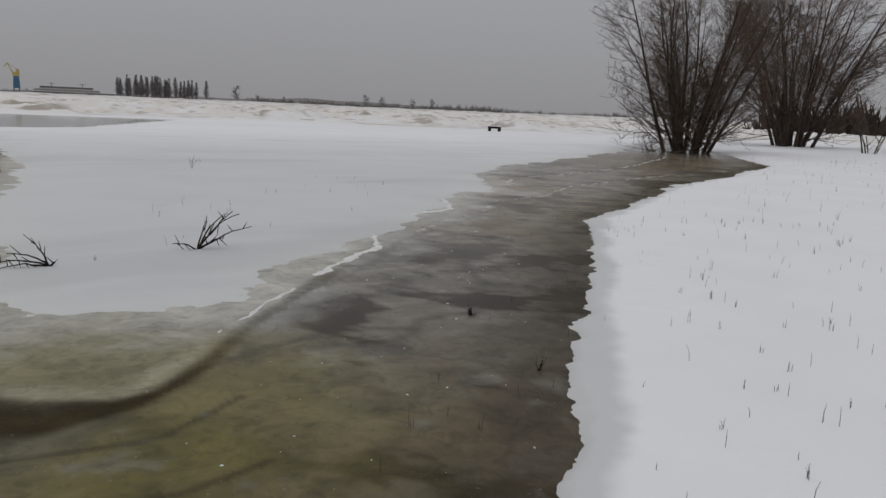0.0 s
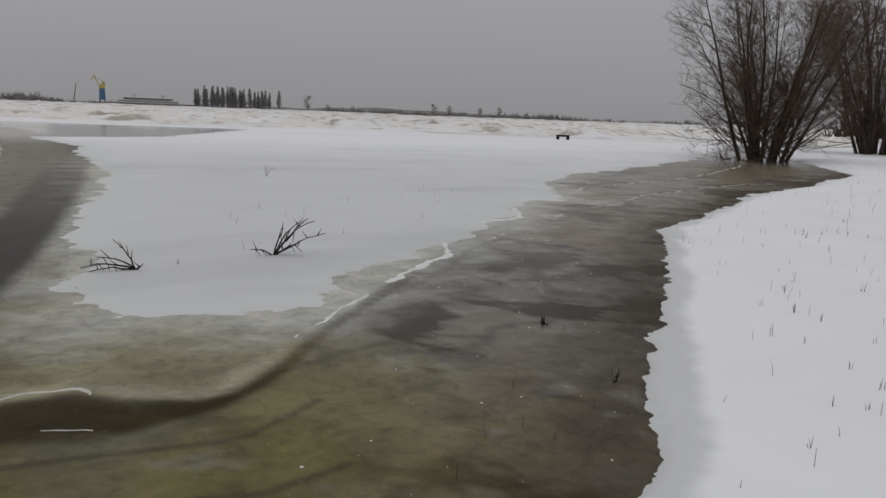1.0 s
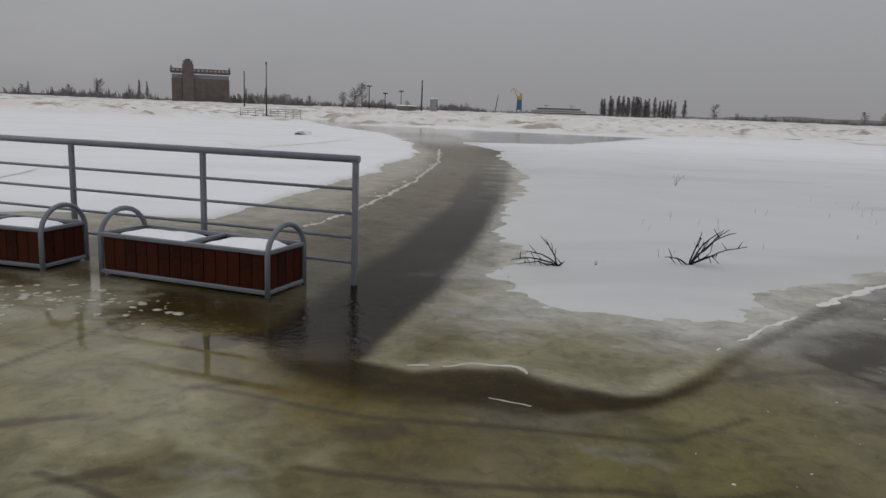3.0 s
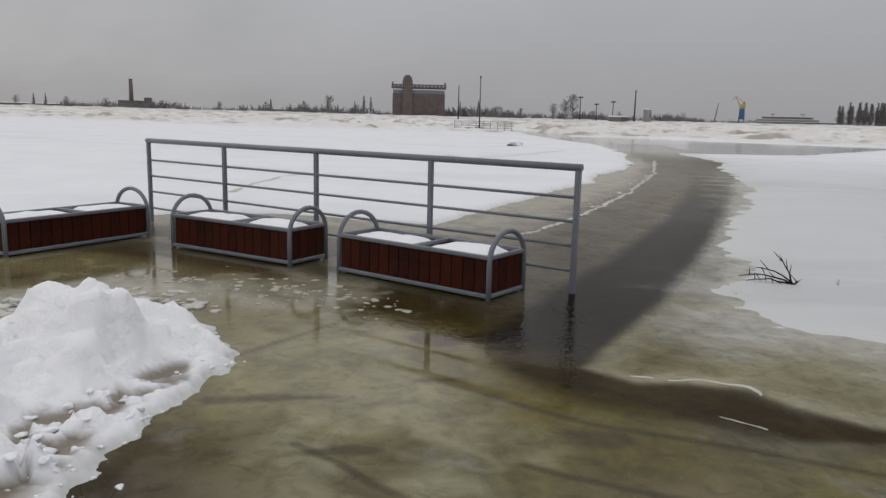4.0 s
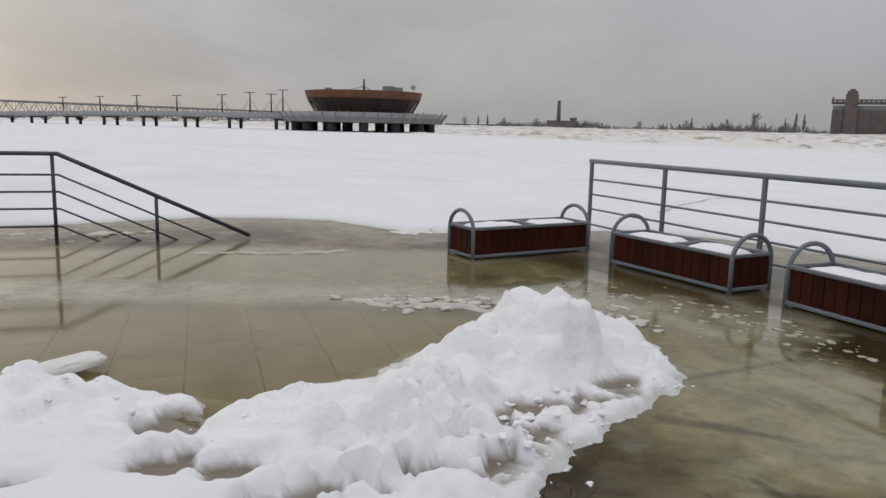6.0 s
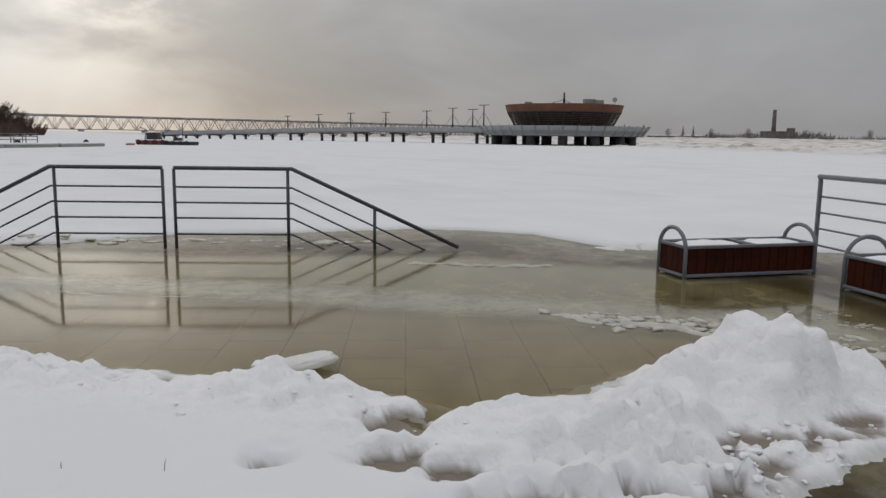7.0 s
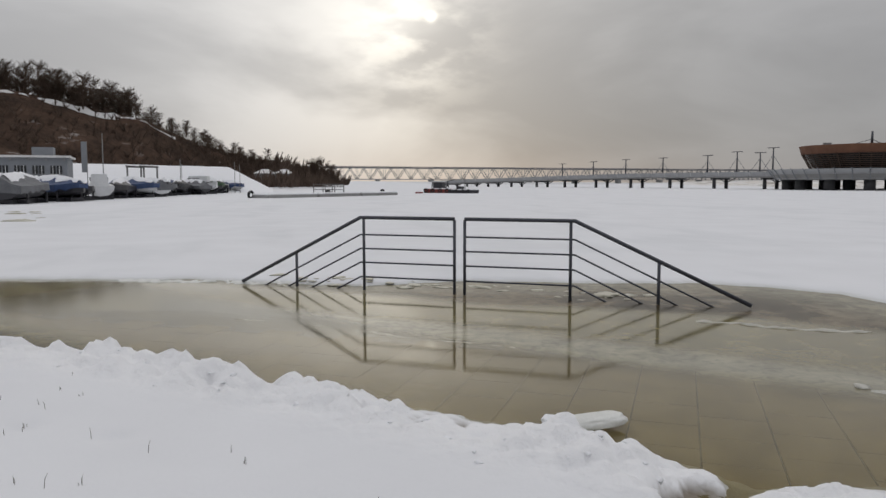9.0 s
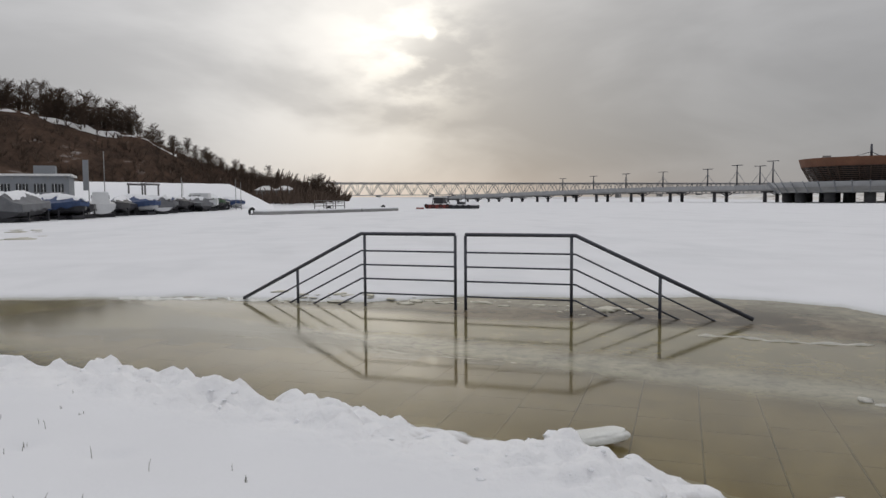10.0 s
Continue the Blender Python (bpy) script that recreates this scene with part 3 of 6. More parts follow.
def ice_zone_colours(x, y):
    n1, n2, n3 = fbm(x, y, 1.4, 5, 0.6), fbm(x, y, 0.35, 4, 0.6), fbm(x, y, 5, 3)
    n4, n5 = fbm(x + 40, y - 9, 0.8, 5, 0.6), fbm(x * 0.5 + 11, y, 0.5, 4, 0.6)
    jig = 0.28 * n1 + 0.08 * n2
    r = np.hypot(x + 0.4, y + 1.2)

    def lay(rgb, colour, k):
        return rgb + (np.array(colour) - rgb) * np.clip(k, 0, 1)[:, None]

    # grey-brown creek ice, darker towards the shore, with sunken brown blots and pale frost
    rgb = np.tile(np.array([0.205, 0.165, 0.108]), (len(x), 1))
    rgb = lay(rgb, (0.235, 0.22, 0.18), smooth(-0.05, 0.22, n3 + 0.5 * n1) * smooth(0.0, 5.0, y) * 0.9)
    rgb = lay(rgb, (0.25, 0.235, 0.19), smooth(0.02, 0.20, n4) * 0.75)
    shore = smooth(-1.1, -0.1, inside_distance(x, y, LAND) + jig)
    rgb = lay(rgb, (0.070, 0.058, 0.042), shore * 0.7)
    rgb = lay(rgb, (0.045, 0.032, 0.016), smooth(0.05, 0.16, n5 + 0.35 * n2 + 0.15 * n1) * 0.9)
    rgb = lay(rgb, (0.055, 0.042, 0.022), smooth(0.06, 0.20, n1 + 0.4 * n2) * 0.75)
    rough = 0.20 + 0.12 * n1
    opac = np.full(len(x), 0.95)
    # olive water in front of the benches
    olive = smooth(2.2, 0.7, line_distance(x, y, [(-5.4, 0.9), (-4.2, 0.9), (-3.2, 1.2), (-2.5, 2.0)]) + 1.0 * jig)
    rgb = lay(rgb, (0.225, 0.20, 0.060), olive * (0.72 + 1.2 * n4))
    pale = smooth(1.0, 0.25, line_distance(x, y, [(-4.6, 0.35), (-3.9, 0.4), (-3.3, 0.3), (-2.7, 0.55)]) + 1.6 * jig)
    rgb = lay(rgb, (0.41, 0.405, 0.265), pale * smooth(-0.16, 0.08, n4) * 0.9)
    amber = smooth(0.75, 0.2, line_distance(x, y, [(-4.5, 1.45), (-3.9, 1.2), (-3.4, 1.05), (-3.0, 1.3)]) + 1.2 * jig)
    rgb = lay(rgb, (0.165, 0.128, 0.022), amber * 0.85)
    rough = rough * (1 - 0.55 * olive)
    # flooded forecourt
    quay = smooth(-0.25, 0.35, inside_distance(x, y, QUAY) + jig)
    rgb = lay(rgb, (0.29, 0.25, 0.115), quay * (0.75 + 0.6 * n1) * smooth(2.0, -0.8, y))
    rough = rough * (1 - 0.65 * quay)
    paved = smooth(-0.15, 0.25, inside_distance(x, y, PAVED) + 0.6 * jig)
    rgb = lay(rgb, (0.37, 0.31, 0.155), paved * 0.9)
    opac = opac * (1 - 0.50 * paved)
    # darker brown under the benches and the third railing bay
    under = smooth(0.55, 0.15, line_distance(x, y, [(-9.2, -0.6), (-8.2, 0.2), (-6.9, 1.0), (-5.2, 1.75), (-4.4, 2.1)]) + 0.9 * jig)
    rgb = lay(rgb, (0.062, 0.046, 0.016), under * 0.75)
    for px, py, sx, sy in ((-2.93, 1.05, 0.20, 0.10), (-3.35, -0.05, 0.30, 0.05), (-4.0, 0.02, 0.35, 0.05), (-4.6, 1.25, 0.30, 0.12), (-3.95, 0.75, 0.28, 0.06)):
        q = np.hypot(((x - px) * 0.36 + (y - py) * 0.93) / sx, ((y - py) * 0.36 - (x - px) * 0.93) / sy) + 2.2 * n2 + 1.5 * n5
        rgb = lay(rgb, (0.070, 0.050, 0.022), smooth(1.2, 0.3, q) * 0.75)
    # darker brown patch by the first bench
    brown_patch = smooth(0.75, 0.25, line_distance(x, y, [(-5.6, 1.35), (-4.9, 1.7), (-4.3, 2.05), (-3.9, 1.75)]) + 1.1 * jig)
    rgb = lay(rgb, (0.050, 0.034, 0.012), brown_patch * 0.9)
    rough = rough + brown_patch * (0.05 - rough)
    # milky refrozen strip along the forecourt
    milk = smooth(0.62, 0.08, line_distance(x, y, [(-5.8, -10), (-6.45, -6.4), (-6.65, -4.4), (-6.85, -2.6), (-6.8, -1.0), (-6.7, 0.2), (-6.1, 0.9)]) + 1.1 * jig)
    milk2 = smooth(0.9, 0.3, line_distance(x, y, [(-7.2, -0.6), (-6.7, 0.4), (-5.9, 1.0)])) * smooth(0.0, 0.14, n2 + 0.5 * n4)
    rgb = lay(rgb, (0.45, 0.43, 0.32), np.maximum(milk, 0.8 * milk2) * 0.8)
    rough = rough + 0.10 * milk
    # thin ice past the rail, by the snow edge
    rim = smooth(-1.6, -0.2, inside_distance(x, y, FIELD_W) + 0.5 * jig) * smooth(60, 20, r)
    rgb = lay(rgb, (0.34, 0.32, 0.235), rim * 0.75)
    # flooded curved path with a dark open channel
    band = line_distance(x, y, BAND)
    road = smooth(2.3, 1.5, band + 0.2 * jig) * smooth(1.2, 2.4, y + 0.25 * (x + 4))
    rgb = lay(rgb, (0.120, 0.104, 0.070), road * 0.85)
    rgb = lay(rgb, (0.15, 0.14, 0.105), road * smooth(0.02, 0.2, fbm(x * 0.6 + y * 0.6, (y - x) * 0.15, 0.9, 4)) * 0.8)
    rough = rough * (1 - 0.3 * road)
    # green and yellow soaked ice
    g = inside_distance(x, y, GREEN_ICE) + 0.45 * jig
    green = smooth(-0.02 - 0.009 * r, 0.03 + 0.009 * r, g)
    rgb = lay(rgb, (0.225, 0.205, 0.118), green)
    rgb = lay(rgb, (0.135, 0.118, 0.052), green * smooth(-0.02, 0.2, n4 + 0.3 * n2) * 0.85)
    rgb = lay(rgb, (0.30, 0.285, 0.20), green * smooth(2.0, 4.0, y + 0.9 * jig) * smooth(-2.2, -3.2, x) * 0.7)
    rgb = lay(rgb, (0.36, 0.35, 0.28), green * smooth(3.8, 5.5, y) * 0.6)
    rim2 = smooth(0.16, 0.03, np.abs(g - 0.06) + 0.25 * n2) * smooth(4.0, 2.5, y)
    rgb = lay(rgb, (0.36, 0.34, 0.24), rim2 * green * 0.7)
    rough = rough + 0.15 * green
    # snow thinning out over the ice
    streak = fbm(x * 0.6 + y * 0.25, y * 0.8 - x * 0.5, 0.55, 5, 0.62)
    veil = smooth(-1.1, 0.1, inside_distance(x, y, FIELD_N) + 1.6 * streak + 0.5 * n2) * smooth(30, 12, r)
    rgb = lay(rgb, (0.50, 0.495, 0.45), veil * 0.8)
    rough = rough + 0.2 * veil
    # dark open channel along the path
    dark = smooth(0.60, 0.34, band + 0.35 * jig - 0.012 * r) * (1 - 0.75 * green) * smooth(24, 9, r)
    rgb = lay(rgb, (0.016, 0.012, 0.007), dark)
    rough = rough + dark * (0.07 - rough)
    # dark clear water in the lee of the ice edge
    lee_d = line_distance(x, y, LEE)
    lee_w = 0.05 + 0.007 * r + 0.04 * smooth(3.4, 2.3, y) + 0.34 * smooth(-2.3, -3.0, x)
    lee = smooth(1.0, 0.25, (lee_d + 0.4 * jig * np.clip(lee_w / 0.3, 0.25, 1)) / lee_w) * (1 - green)
    rgb = lay(rgb, (0.046, 0.031, 0.008), lee * (0.96 - 0.6 * smooth(2.4, 3.3, y)))
    rough = rough + lee * (0.05 - rough)
    for k, seam in enumerate(SEAMS):
        d = line_distance(x + 0.10 * n4, y + 0.10 * n1, seam)
        w = 0.040 if k in (0, 1, 3, 4) else 0.075
        rgb = lay(rgb, (0.030, 0.022, 0.010), smooth(w, 0.2 * w, d) * (0.38 if w > 0.05 else 0.55) * (1 - 0.6 * green))
    # frost bloom
    bloom = smooth(0.12, 0.28, n2 + 0.5 * n4) * smooth(9, 3, r) * 0.4
    rgb = lay(rgb, (0.32, 0.31, 0.28), bloom * (1 - quay) * (1 - lee))
    # open water out on the river
    pond = smooth(30, 42, r)
    rgb = lay(rgb, (0.20, 0.185, 0.155), pond * 0.7)
    rough = rough + pond * (0.10 - rough)
    # all body colours darker within 16 m of the standpoint, less on green ice
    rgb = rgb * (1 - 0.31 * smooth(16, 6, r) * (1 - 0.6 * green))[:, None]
    ripple = np.clip(0.48 * np.maximum(np.maximum(dark, lee), brown_patch) + 0.2 * road + 0.25 * shore, 0, 0.7)
    dull = np.clip(1 - ripple - 0.48 * (1 - quay) * (1 - dark) * (1 - pond), 0.2, 1)
    return rgb, np.clip(rough, 0.025, 0.6), np.clip(opac, 0.05, 1), ripple, dull


def ice_material():
    """Clear to murky ice and water: body colour under a reflecting skin."""
    m = bpy.data.materials.new("flooded_ice")
    m.use_nodes = True
    nt = m.node_tree
    nt.nodes.clear()
    L = nt.links.new
    tint = nt.nodes.new("ShaderNodeAttribute")
    tint.attribute_name = "ice_tint"
    prop = nt.nodes.new("ShaderNodeAttribute")
    prop.attribute_name = "ice_body"
    sep = nt.nodes.new("ShaderNodeSeparateColor")
    L(prop.outputs["Color"], sep.inputs[0])
    tc = nt.nodes.new("ShaderNodeTexCoord")
    n1 = nt.nodes.new("ShaderNodeTexNoise")
    n1.inputs["Scale"].default_value = 2.6
    n1.inputs["Detail"].default_value = 9
    n1.inputs["Roughness"].default_value = 0.62
    n1.inputs["Distortion"].default_value = 0.6
    L(tc.outputs["Object"], n1.inputs["Vector"])
    mr = nt.nodes.new("ShaderNodeMapRange")
    mr.inputs["From Min"].default_value, mr.inputs["From Max"].default_value = 0.3, 0.7
    mr.inputs["To Min"].default_value, mr.inputs["To Max"].default_value = 0.66, 1.30
    L(n1.outputs["Fac"], mr.inputs["Value"])
    sc = nt.nodes.new("ShaderNodeVectorMath")
    sc.operation = "SCALE"
    L(tint.outputs["Color"], sc.inputs[0])
    L(mr.outputs[0], sc.inputs["Scale"])
    n4 = nt.nodes.new("ShaderNodeTexNoise")
    n4.inputs["Scale"].default_value = 34
    n4.inputs["Detail"].default_value = 5
    n4.inputs["Roughness"].default_value = 0.7
    L(tc.outputs["Object"], n4.inputs["Vector"])
    sp = nt.nodes.new("ShaderNodeMapRange")
    sp.inputs["From Min"].default_value, sp.inputs["From Max"].default_value = 0.62, 0.78
    sp.inputs["To Max"].default_value = 0.55
    L(n4.outputs["Fac"], sp.inputs["Value"])
    # sunken leaves and mud blots under the ice
    n5 = nt.nodes.new("ShaderNodeTexNoise")
    n5.inputs["Scale"].default_value = 7
    n5.inputs["Detail"].default_value = 6
    n5.inputs["Roughness"].default_value = 0.66
    n5.inputs["Distortion"].default_value = 1.2
    L(tc.outputs["Object"], n5.inputs["Vector"])
    blot = nt.nodes.new("ShaderNodeMapRange")
    blot.inputs["From Min"].default_value, blot.inputs["From Max"].default_value = 0.30, 0.52
    blot.inputs["To Min"].default_value, blot.inputs["To Max"].default_value = 0.70, 1.05
    L(n5.outputs["Fac"], blot.inputs["Value"])
    sc2 = nt.nodes.new("ShaderNodeVectorMath")
    sc2.operation = "SCALE"
    L(sc.outputs[0], sc2.inputs[0])
    L(blot.outputs[0], sc2.inputs["Scale"])
    sc = sc2
    fm = nt.nodes.new("ShaderNodeMix")
    fm.data_type = "RGBA"
    L(sp.outputs[0], fm.inputs[0])
    L(sc.outputs[0], fm.inputs[6])
    fm.inputs[7].default_value = (0.36, 0.355, 0.32, 1)
    dif = nt.nodes.new("ShaderNodeBsdfDiffuse")
    L(fm.outputs[2], dif.inputs["Color"])
    tr = nt.nodes.new("ShaderNodeBsdfTransparent")
    tr.inputs["Color"].default_value = (0.86, 0.80, 0.62, 1)
    mix = nt.nodes.new("ShaderNodeMixShader")
    L(sep.outputs["Green"], mix.inputs[0])
    L(tr.outputs[0], mix.inputs[1])
    L(dif.outputs[0], mix.inputs[2])
    n2 = nt.nodes.new("ShaderNodeTexNoise")
    n2.inputs["Scale"].default_value = 5
    n2.inputs["Detail"].default_value = 5
    L(tc.outputs["Object"], n2.inputs["Vector"])
    b = nt.nodes.new("ShaderNodeBump")
    b.inputs["Strength"].default_value = 0.12
    b.inputs["Distance"].default_value = 0.004
    L(n2.outputs["Fac"], b.inputs["Height"])
    # wind ripples on the open water
    wave = nt.nodes.new("ShaderNodeTexNoise")
    wave.inputs["Scale"].default_value = 16
    wave.inputs["Detail"].default_value = 3
    wave.inputs["Distortion"].default_value = 0.8
    L(tc.outputs["Object"], wave.inputs["Vector"])
    rip = nt.nodes.new("ShaderNodeBump")
    rip.inputs["Distance"].default_value = 0.010
    L(sep.outputs["Blue"], rip.inputs["Strength"])
    L(wave.outputs["Fac"], rip.inputs["Height"])
    L(b.outputs[0], rip.inputs["Normal"])
    b = rip
    gl = nt.nodes.new("ShaderNodeBsdfGlossy")
    gl.inputs["Color"].default_value = (1, 1, 1, 1)
    L(sep.outputs["Red"], gl.inputs["Roughness"])
    L(b.outputs[0], gl.inputs["Normal"])
    fr = nt.nodes.new("ShaderNodeFresnel")
    fr.inputs["IOR"].default_value = 1.29
    L(b.outputs[0], fr.inputs["Normal"])
    top = nt.nodes.new("ShaderNodeMixShader")
    gloss = nt.nodes.new("ShaderNodeMath")
    gloss.operation = "MULTIPLY"
    L(fr.outputs[0], gloss.inputs[0])
    L(prop.outputs["Alpha"], gloss.inputs[1])
    L(gloss.outputs[0], top.inputs[0])
    L(mix.outputs[0], top.inputs[1])
    L(gl.outputs[0], top.inputs[2])
    out = nt.nodes.new("ShaderNodeOutputMaterial")
    L(top.outputs[0], out.inputs[0])
    return m


def build_ice():
    me, co = polar_sheet("ice_sheet", 0.0075, 0.5, 160, lambda x, y: 0.0 * x)
    x, y, _ = co.T
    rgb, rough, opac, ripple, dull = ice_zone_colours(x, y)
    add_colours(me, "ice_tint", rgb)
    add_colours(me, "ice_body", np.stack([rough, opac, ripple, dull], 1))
    me.materials.append(ice_material())
    tagged(new("water", me), "murky brown flood water and grey ice with olive patches", "ice", kind="structure")
    bm = B()
    box(bm, (-20, 20, -0.4), (160, 160, 0.2))
    tagged(part("river_bed", bm, BED), "silty brown bed under the flood water", "ground", kind="structure")


build_snow()
build_ice()

# ---------------------------------------------------------------- benches
BENCH_L, BENCH_D, BENCH_H, ARCH_H = 1.64, 0.52, 0.345, 0.535


def bench(m, seed):
    rnd = random.Random(seed)
    t = thing("planter_bench", m, "red-brown slatted bench in grey steel frame, snow on top", "bench", "benches on the forecourt")
    r = 0.022
    for x in (0.0, BENCH_L):
        bm = B()
        R = BENCH_D / 2 - 0.03
        pts = [(x, 0, -0.09), (x, 0, ARCH_H - R)]
        pts += [(x, BENCH_D / 2 - (BENCH_D / 2) * math.cos(a), ARCH_H - R + R * math.sin(a)) for a in np.linspace(0.2, math.pi - 0.2, 12)]
        pts += [(x, BENCH_D, ARCH_H - R), (x, BENCH_D, -0.09)]
        bent_tube(bm, pts, r, 10)
        part("arched_end_frame", bm, STEEL, t)
    for z, nm in ((0.035, "lower_rail"), (BENCH_H, "upper_rail")):
        for y in (0.0, BENCH_D):
            bm = B()
            box(bm, (BENCH_L / 2, y, z), (BENCH_L, 0.035, 0.035), 0, 0.006)
            part(nm, bm, STEEL, t)
        for x in (0.0, BENCH_L):
            bm = B()
            box(bm, (x, BENCH_D / 2, z), (0.033, BENCH_D - 0.04, 0.033), 0, 0.006)
            part(nm, bm, STEEL, t)
    bm = B()
    box(bm, (BENCH_L / 2 + 0.05, BENCH_D / 2, BENCH_H + 0.004), (0.04, BENCH_D - 0.04, 0.028), 0, 0.005)
    part("cross_bar", bm, STEEL, t)
    n, w = 14, (BENCH_L - 0.06) / 14
    bm = B()
    box(bm, (0, 0, 0), (w - 0.007, 0.02, 0.275), 0, 0.003)
    front = part("plank", bm, WOOD, t)
    front.location = (0.03 + w / 2, 0.012, 0.19)
    for i in range(n):
        for y in (0.012, BENCH_D - 0.012):
            if i == 0 and y < 0.1:
                continue
            o = front.copy()
            scene.collection.objects.link(o)
            o.location = (0.03 + w * (i + 0.5), y + rnd.uniform(-0.002, 0.002), 0.19 + rnd.uniform(-0.004, 0.004))
    ns, ws = 4, (BENCH_D - 0.05) / 4
    bm = B()
    box(bm, (0, 0, 0), (0.02, ws - 0.007, 0.275), 0, 0.003)
    side = part("plank", bm, WOOD, t)
    side.location = (0.012, 0.025 + ws / 2, 0.19)
    for i in range(ns):
        for x in (0.012, BENCH_L - 0.012):
            if i == 0 and x < 0.1:
                continue
            o = side.copy()
            scene.collection.objects.link(o)
            o.location = (x, 0.025 + ws * (i + 0.5), 0.19)
    # inner tray with soil and two snow pads
    bm = B()
    box(bm, (BENCH_L / 2, BENCH_D / 2, 0.2), (BENCH_L - 0.06, BENCH_D - 0.06, 0.24))
    part("tray", bm, BARK, t, "dark soil tray")
    for x0, x1 in ((0.03, BENCH_L / 2 + 0.01), (BENCH_L / 2 + 0.09, BENCH_L - 0.03)):
        bm = B()
        nx, ny = 18, 9
        g = []
        for i in range(nx + 1):
            row = []
            for j in range(ny + 1):
                x = x0 + (x1 - x0) * i / nx
                y = 0.025 + (BENCH_D - 0.05) * j / ny
                e = min(i, nx - i) / nx * 5, min(j, ny - j) / ny * 5
                f = min(1, e[0]) * min(1, e[1])
                back = 1 - 0.75 * max(0, (j / ny - 0.62)) * 2.4 * (0.5 + noise.noise((x * 3 + seed * 7, y * 3, 0)))
                h = 0.315 + (0.055 * f * back + 0.02 * f * noise.noise((x * 6 + seed * 3, y * 6, seed)))
                row.append(bm.verts.new((x, y, h)))
            g.append(row)
        for i in range(nx):
            for j in range(ny):
                f = bm.faces.new((g[i][j], g[i + 1][j], g[i + 1][j + 1], g[i][j + 1]))
                f.smooth = True
        rim = [g[i][0] for i in range(nx + 1)] + [g[nx][j] for j in range(1, ny + 1)] + [g[i][ny] for i in range(nx - 1, -1, -1)] + [g[0][j] for j in range(ny - 1, 0, -1)]
        low = [bm.verts.new((v.co.x, v.co.y, 0.29)) for v in rim]
        for k in range(len(rim)):
            bm.faces.new((rim[k], rim[(k + 1) % len(rim)], low[(k + 1) % len(rim)], low[k]))
        part("snow_pad", bm, SNOW_PAD, t, "white snow lying on the bench")
    return t


def turn_of(a, b):
    return math.degrees(math.atan2(b[1] - a[1], b[0] - a[0]))


for k, (a, b) in enumerate((((-6.86, 1.29), (-5.35, 1.97)), ((-8.70, 0.14), (-7.27, 0.96)), ((-8.68, -1.39), (-9.55, 0.01)))):
    bench(pose(a[0], a[1], 0, 0, 0, turn_of(a, b)), k + 1)

# ---------------------------------------------------------------- railings
BARS = (0.80, 0.60, 0.40, 0.19)


def straight_railing(a, b, bays):
    t = thing("railing", pose(a[0], a[1], 0, 0, 0, turn_of(a, b)), "grey painted tubular steel railing with four bars, standing in water", "railing")
    n = math.hypot(b[0] - a[0], b[1] - a[1])
    bm = B()
    tube(bm, (-0.03, 0, 1.045), (n + 0.03, 0, 1.045), 0.03, n=14)
    part("handrail", bm, STEEL, t)
    for i in range(bays + 1):
        bm = B()
        box(bm, (n * i / bays, 0, 0.46), (0.045, 0.045, 1.14), 0, 0.006)
        part("post", bm, STEEL, t)
    for z in BARS:
        bm = B()
        tube(bm, (0, 0, z), (n, 0, z), 0.0135, n=10)
        part("bar", bm, STEEL, t)


straight_railing((-5.32, 2.76), (-10.72, 0.2), 4)


def stair_railing(origin, step, top, low, end):
    """Half of the water-stair railing: level from the middle post to top, then sloping down to end."""
    def P(s, z):
        return (origin[0] + step[0] * s, origin[1] + step[1] * s, z)
    m0, m1 = top
    t = thing("stair_railing", Matrix.Identity(4), "dark grey steel stair railing sloping down into the ice", "railing", "water stair railings")
    bm = B()
    bent_tube(bm, [P(m0, 1.045), P(m1, 1.045), P(end, 0.04)], 0.026, 12)
    part("handrail", bm, DARK_STEEL, t)
    for s, z in ((m0, 1.04), (m1 - 0.05 * (1 if m1 > m0 else -1), 1.04), (low, 1.045 - 1.005 * (low - m1) / (end - m1))):
        bm = B()
        tube(bm, P(s, -0.12), P(s, z - 0.01), 0.021, n=10)
        part("post", bm, DARK_STEEL, t)
    for z in BARS:
        bm = B()
        tube(bm, P(m0, z), P(m1, z), 0.0125, n=8)
        part("bar", bm, DARK_STEEL, t)
        bm = B()
        stop = m1 + (end - m1) * min(1.0, (z + 0.10) / 1.005)
        tube(bm, P(m1, z), P(stop, max(z - 1.005 * abs((stop - m1) / (end - m1)), -0.1)), 0.0125, n=8)
        part("sloping_bar", bm, DARK_STEEL, t)


stair_railing((-8.51, -7.99), (-0.342, 1.0), (0.155, -1.19), -2.18, -3.07)
stair_railing((-8.51, -7.99), (-0.342, 1.0), (0.294, 1.72), 2.73, 3.77)

# ---------------------------------------------------------------- bare trees


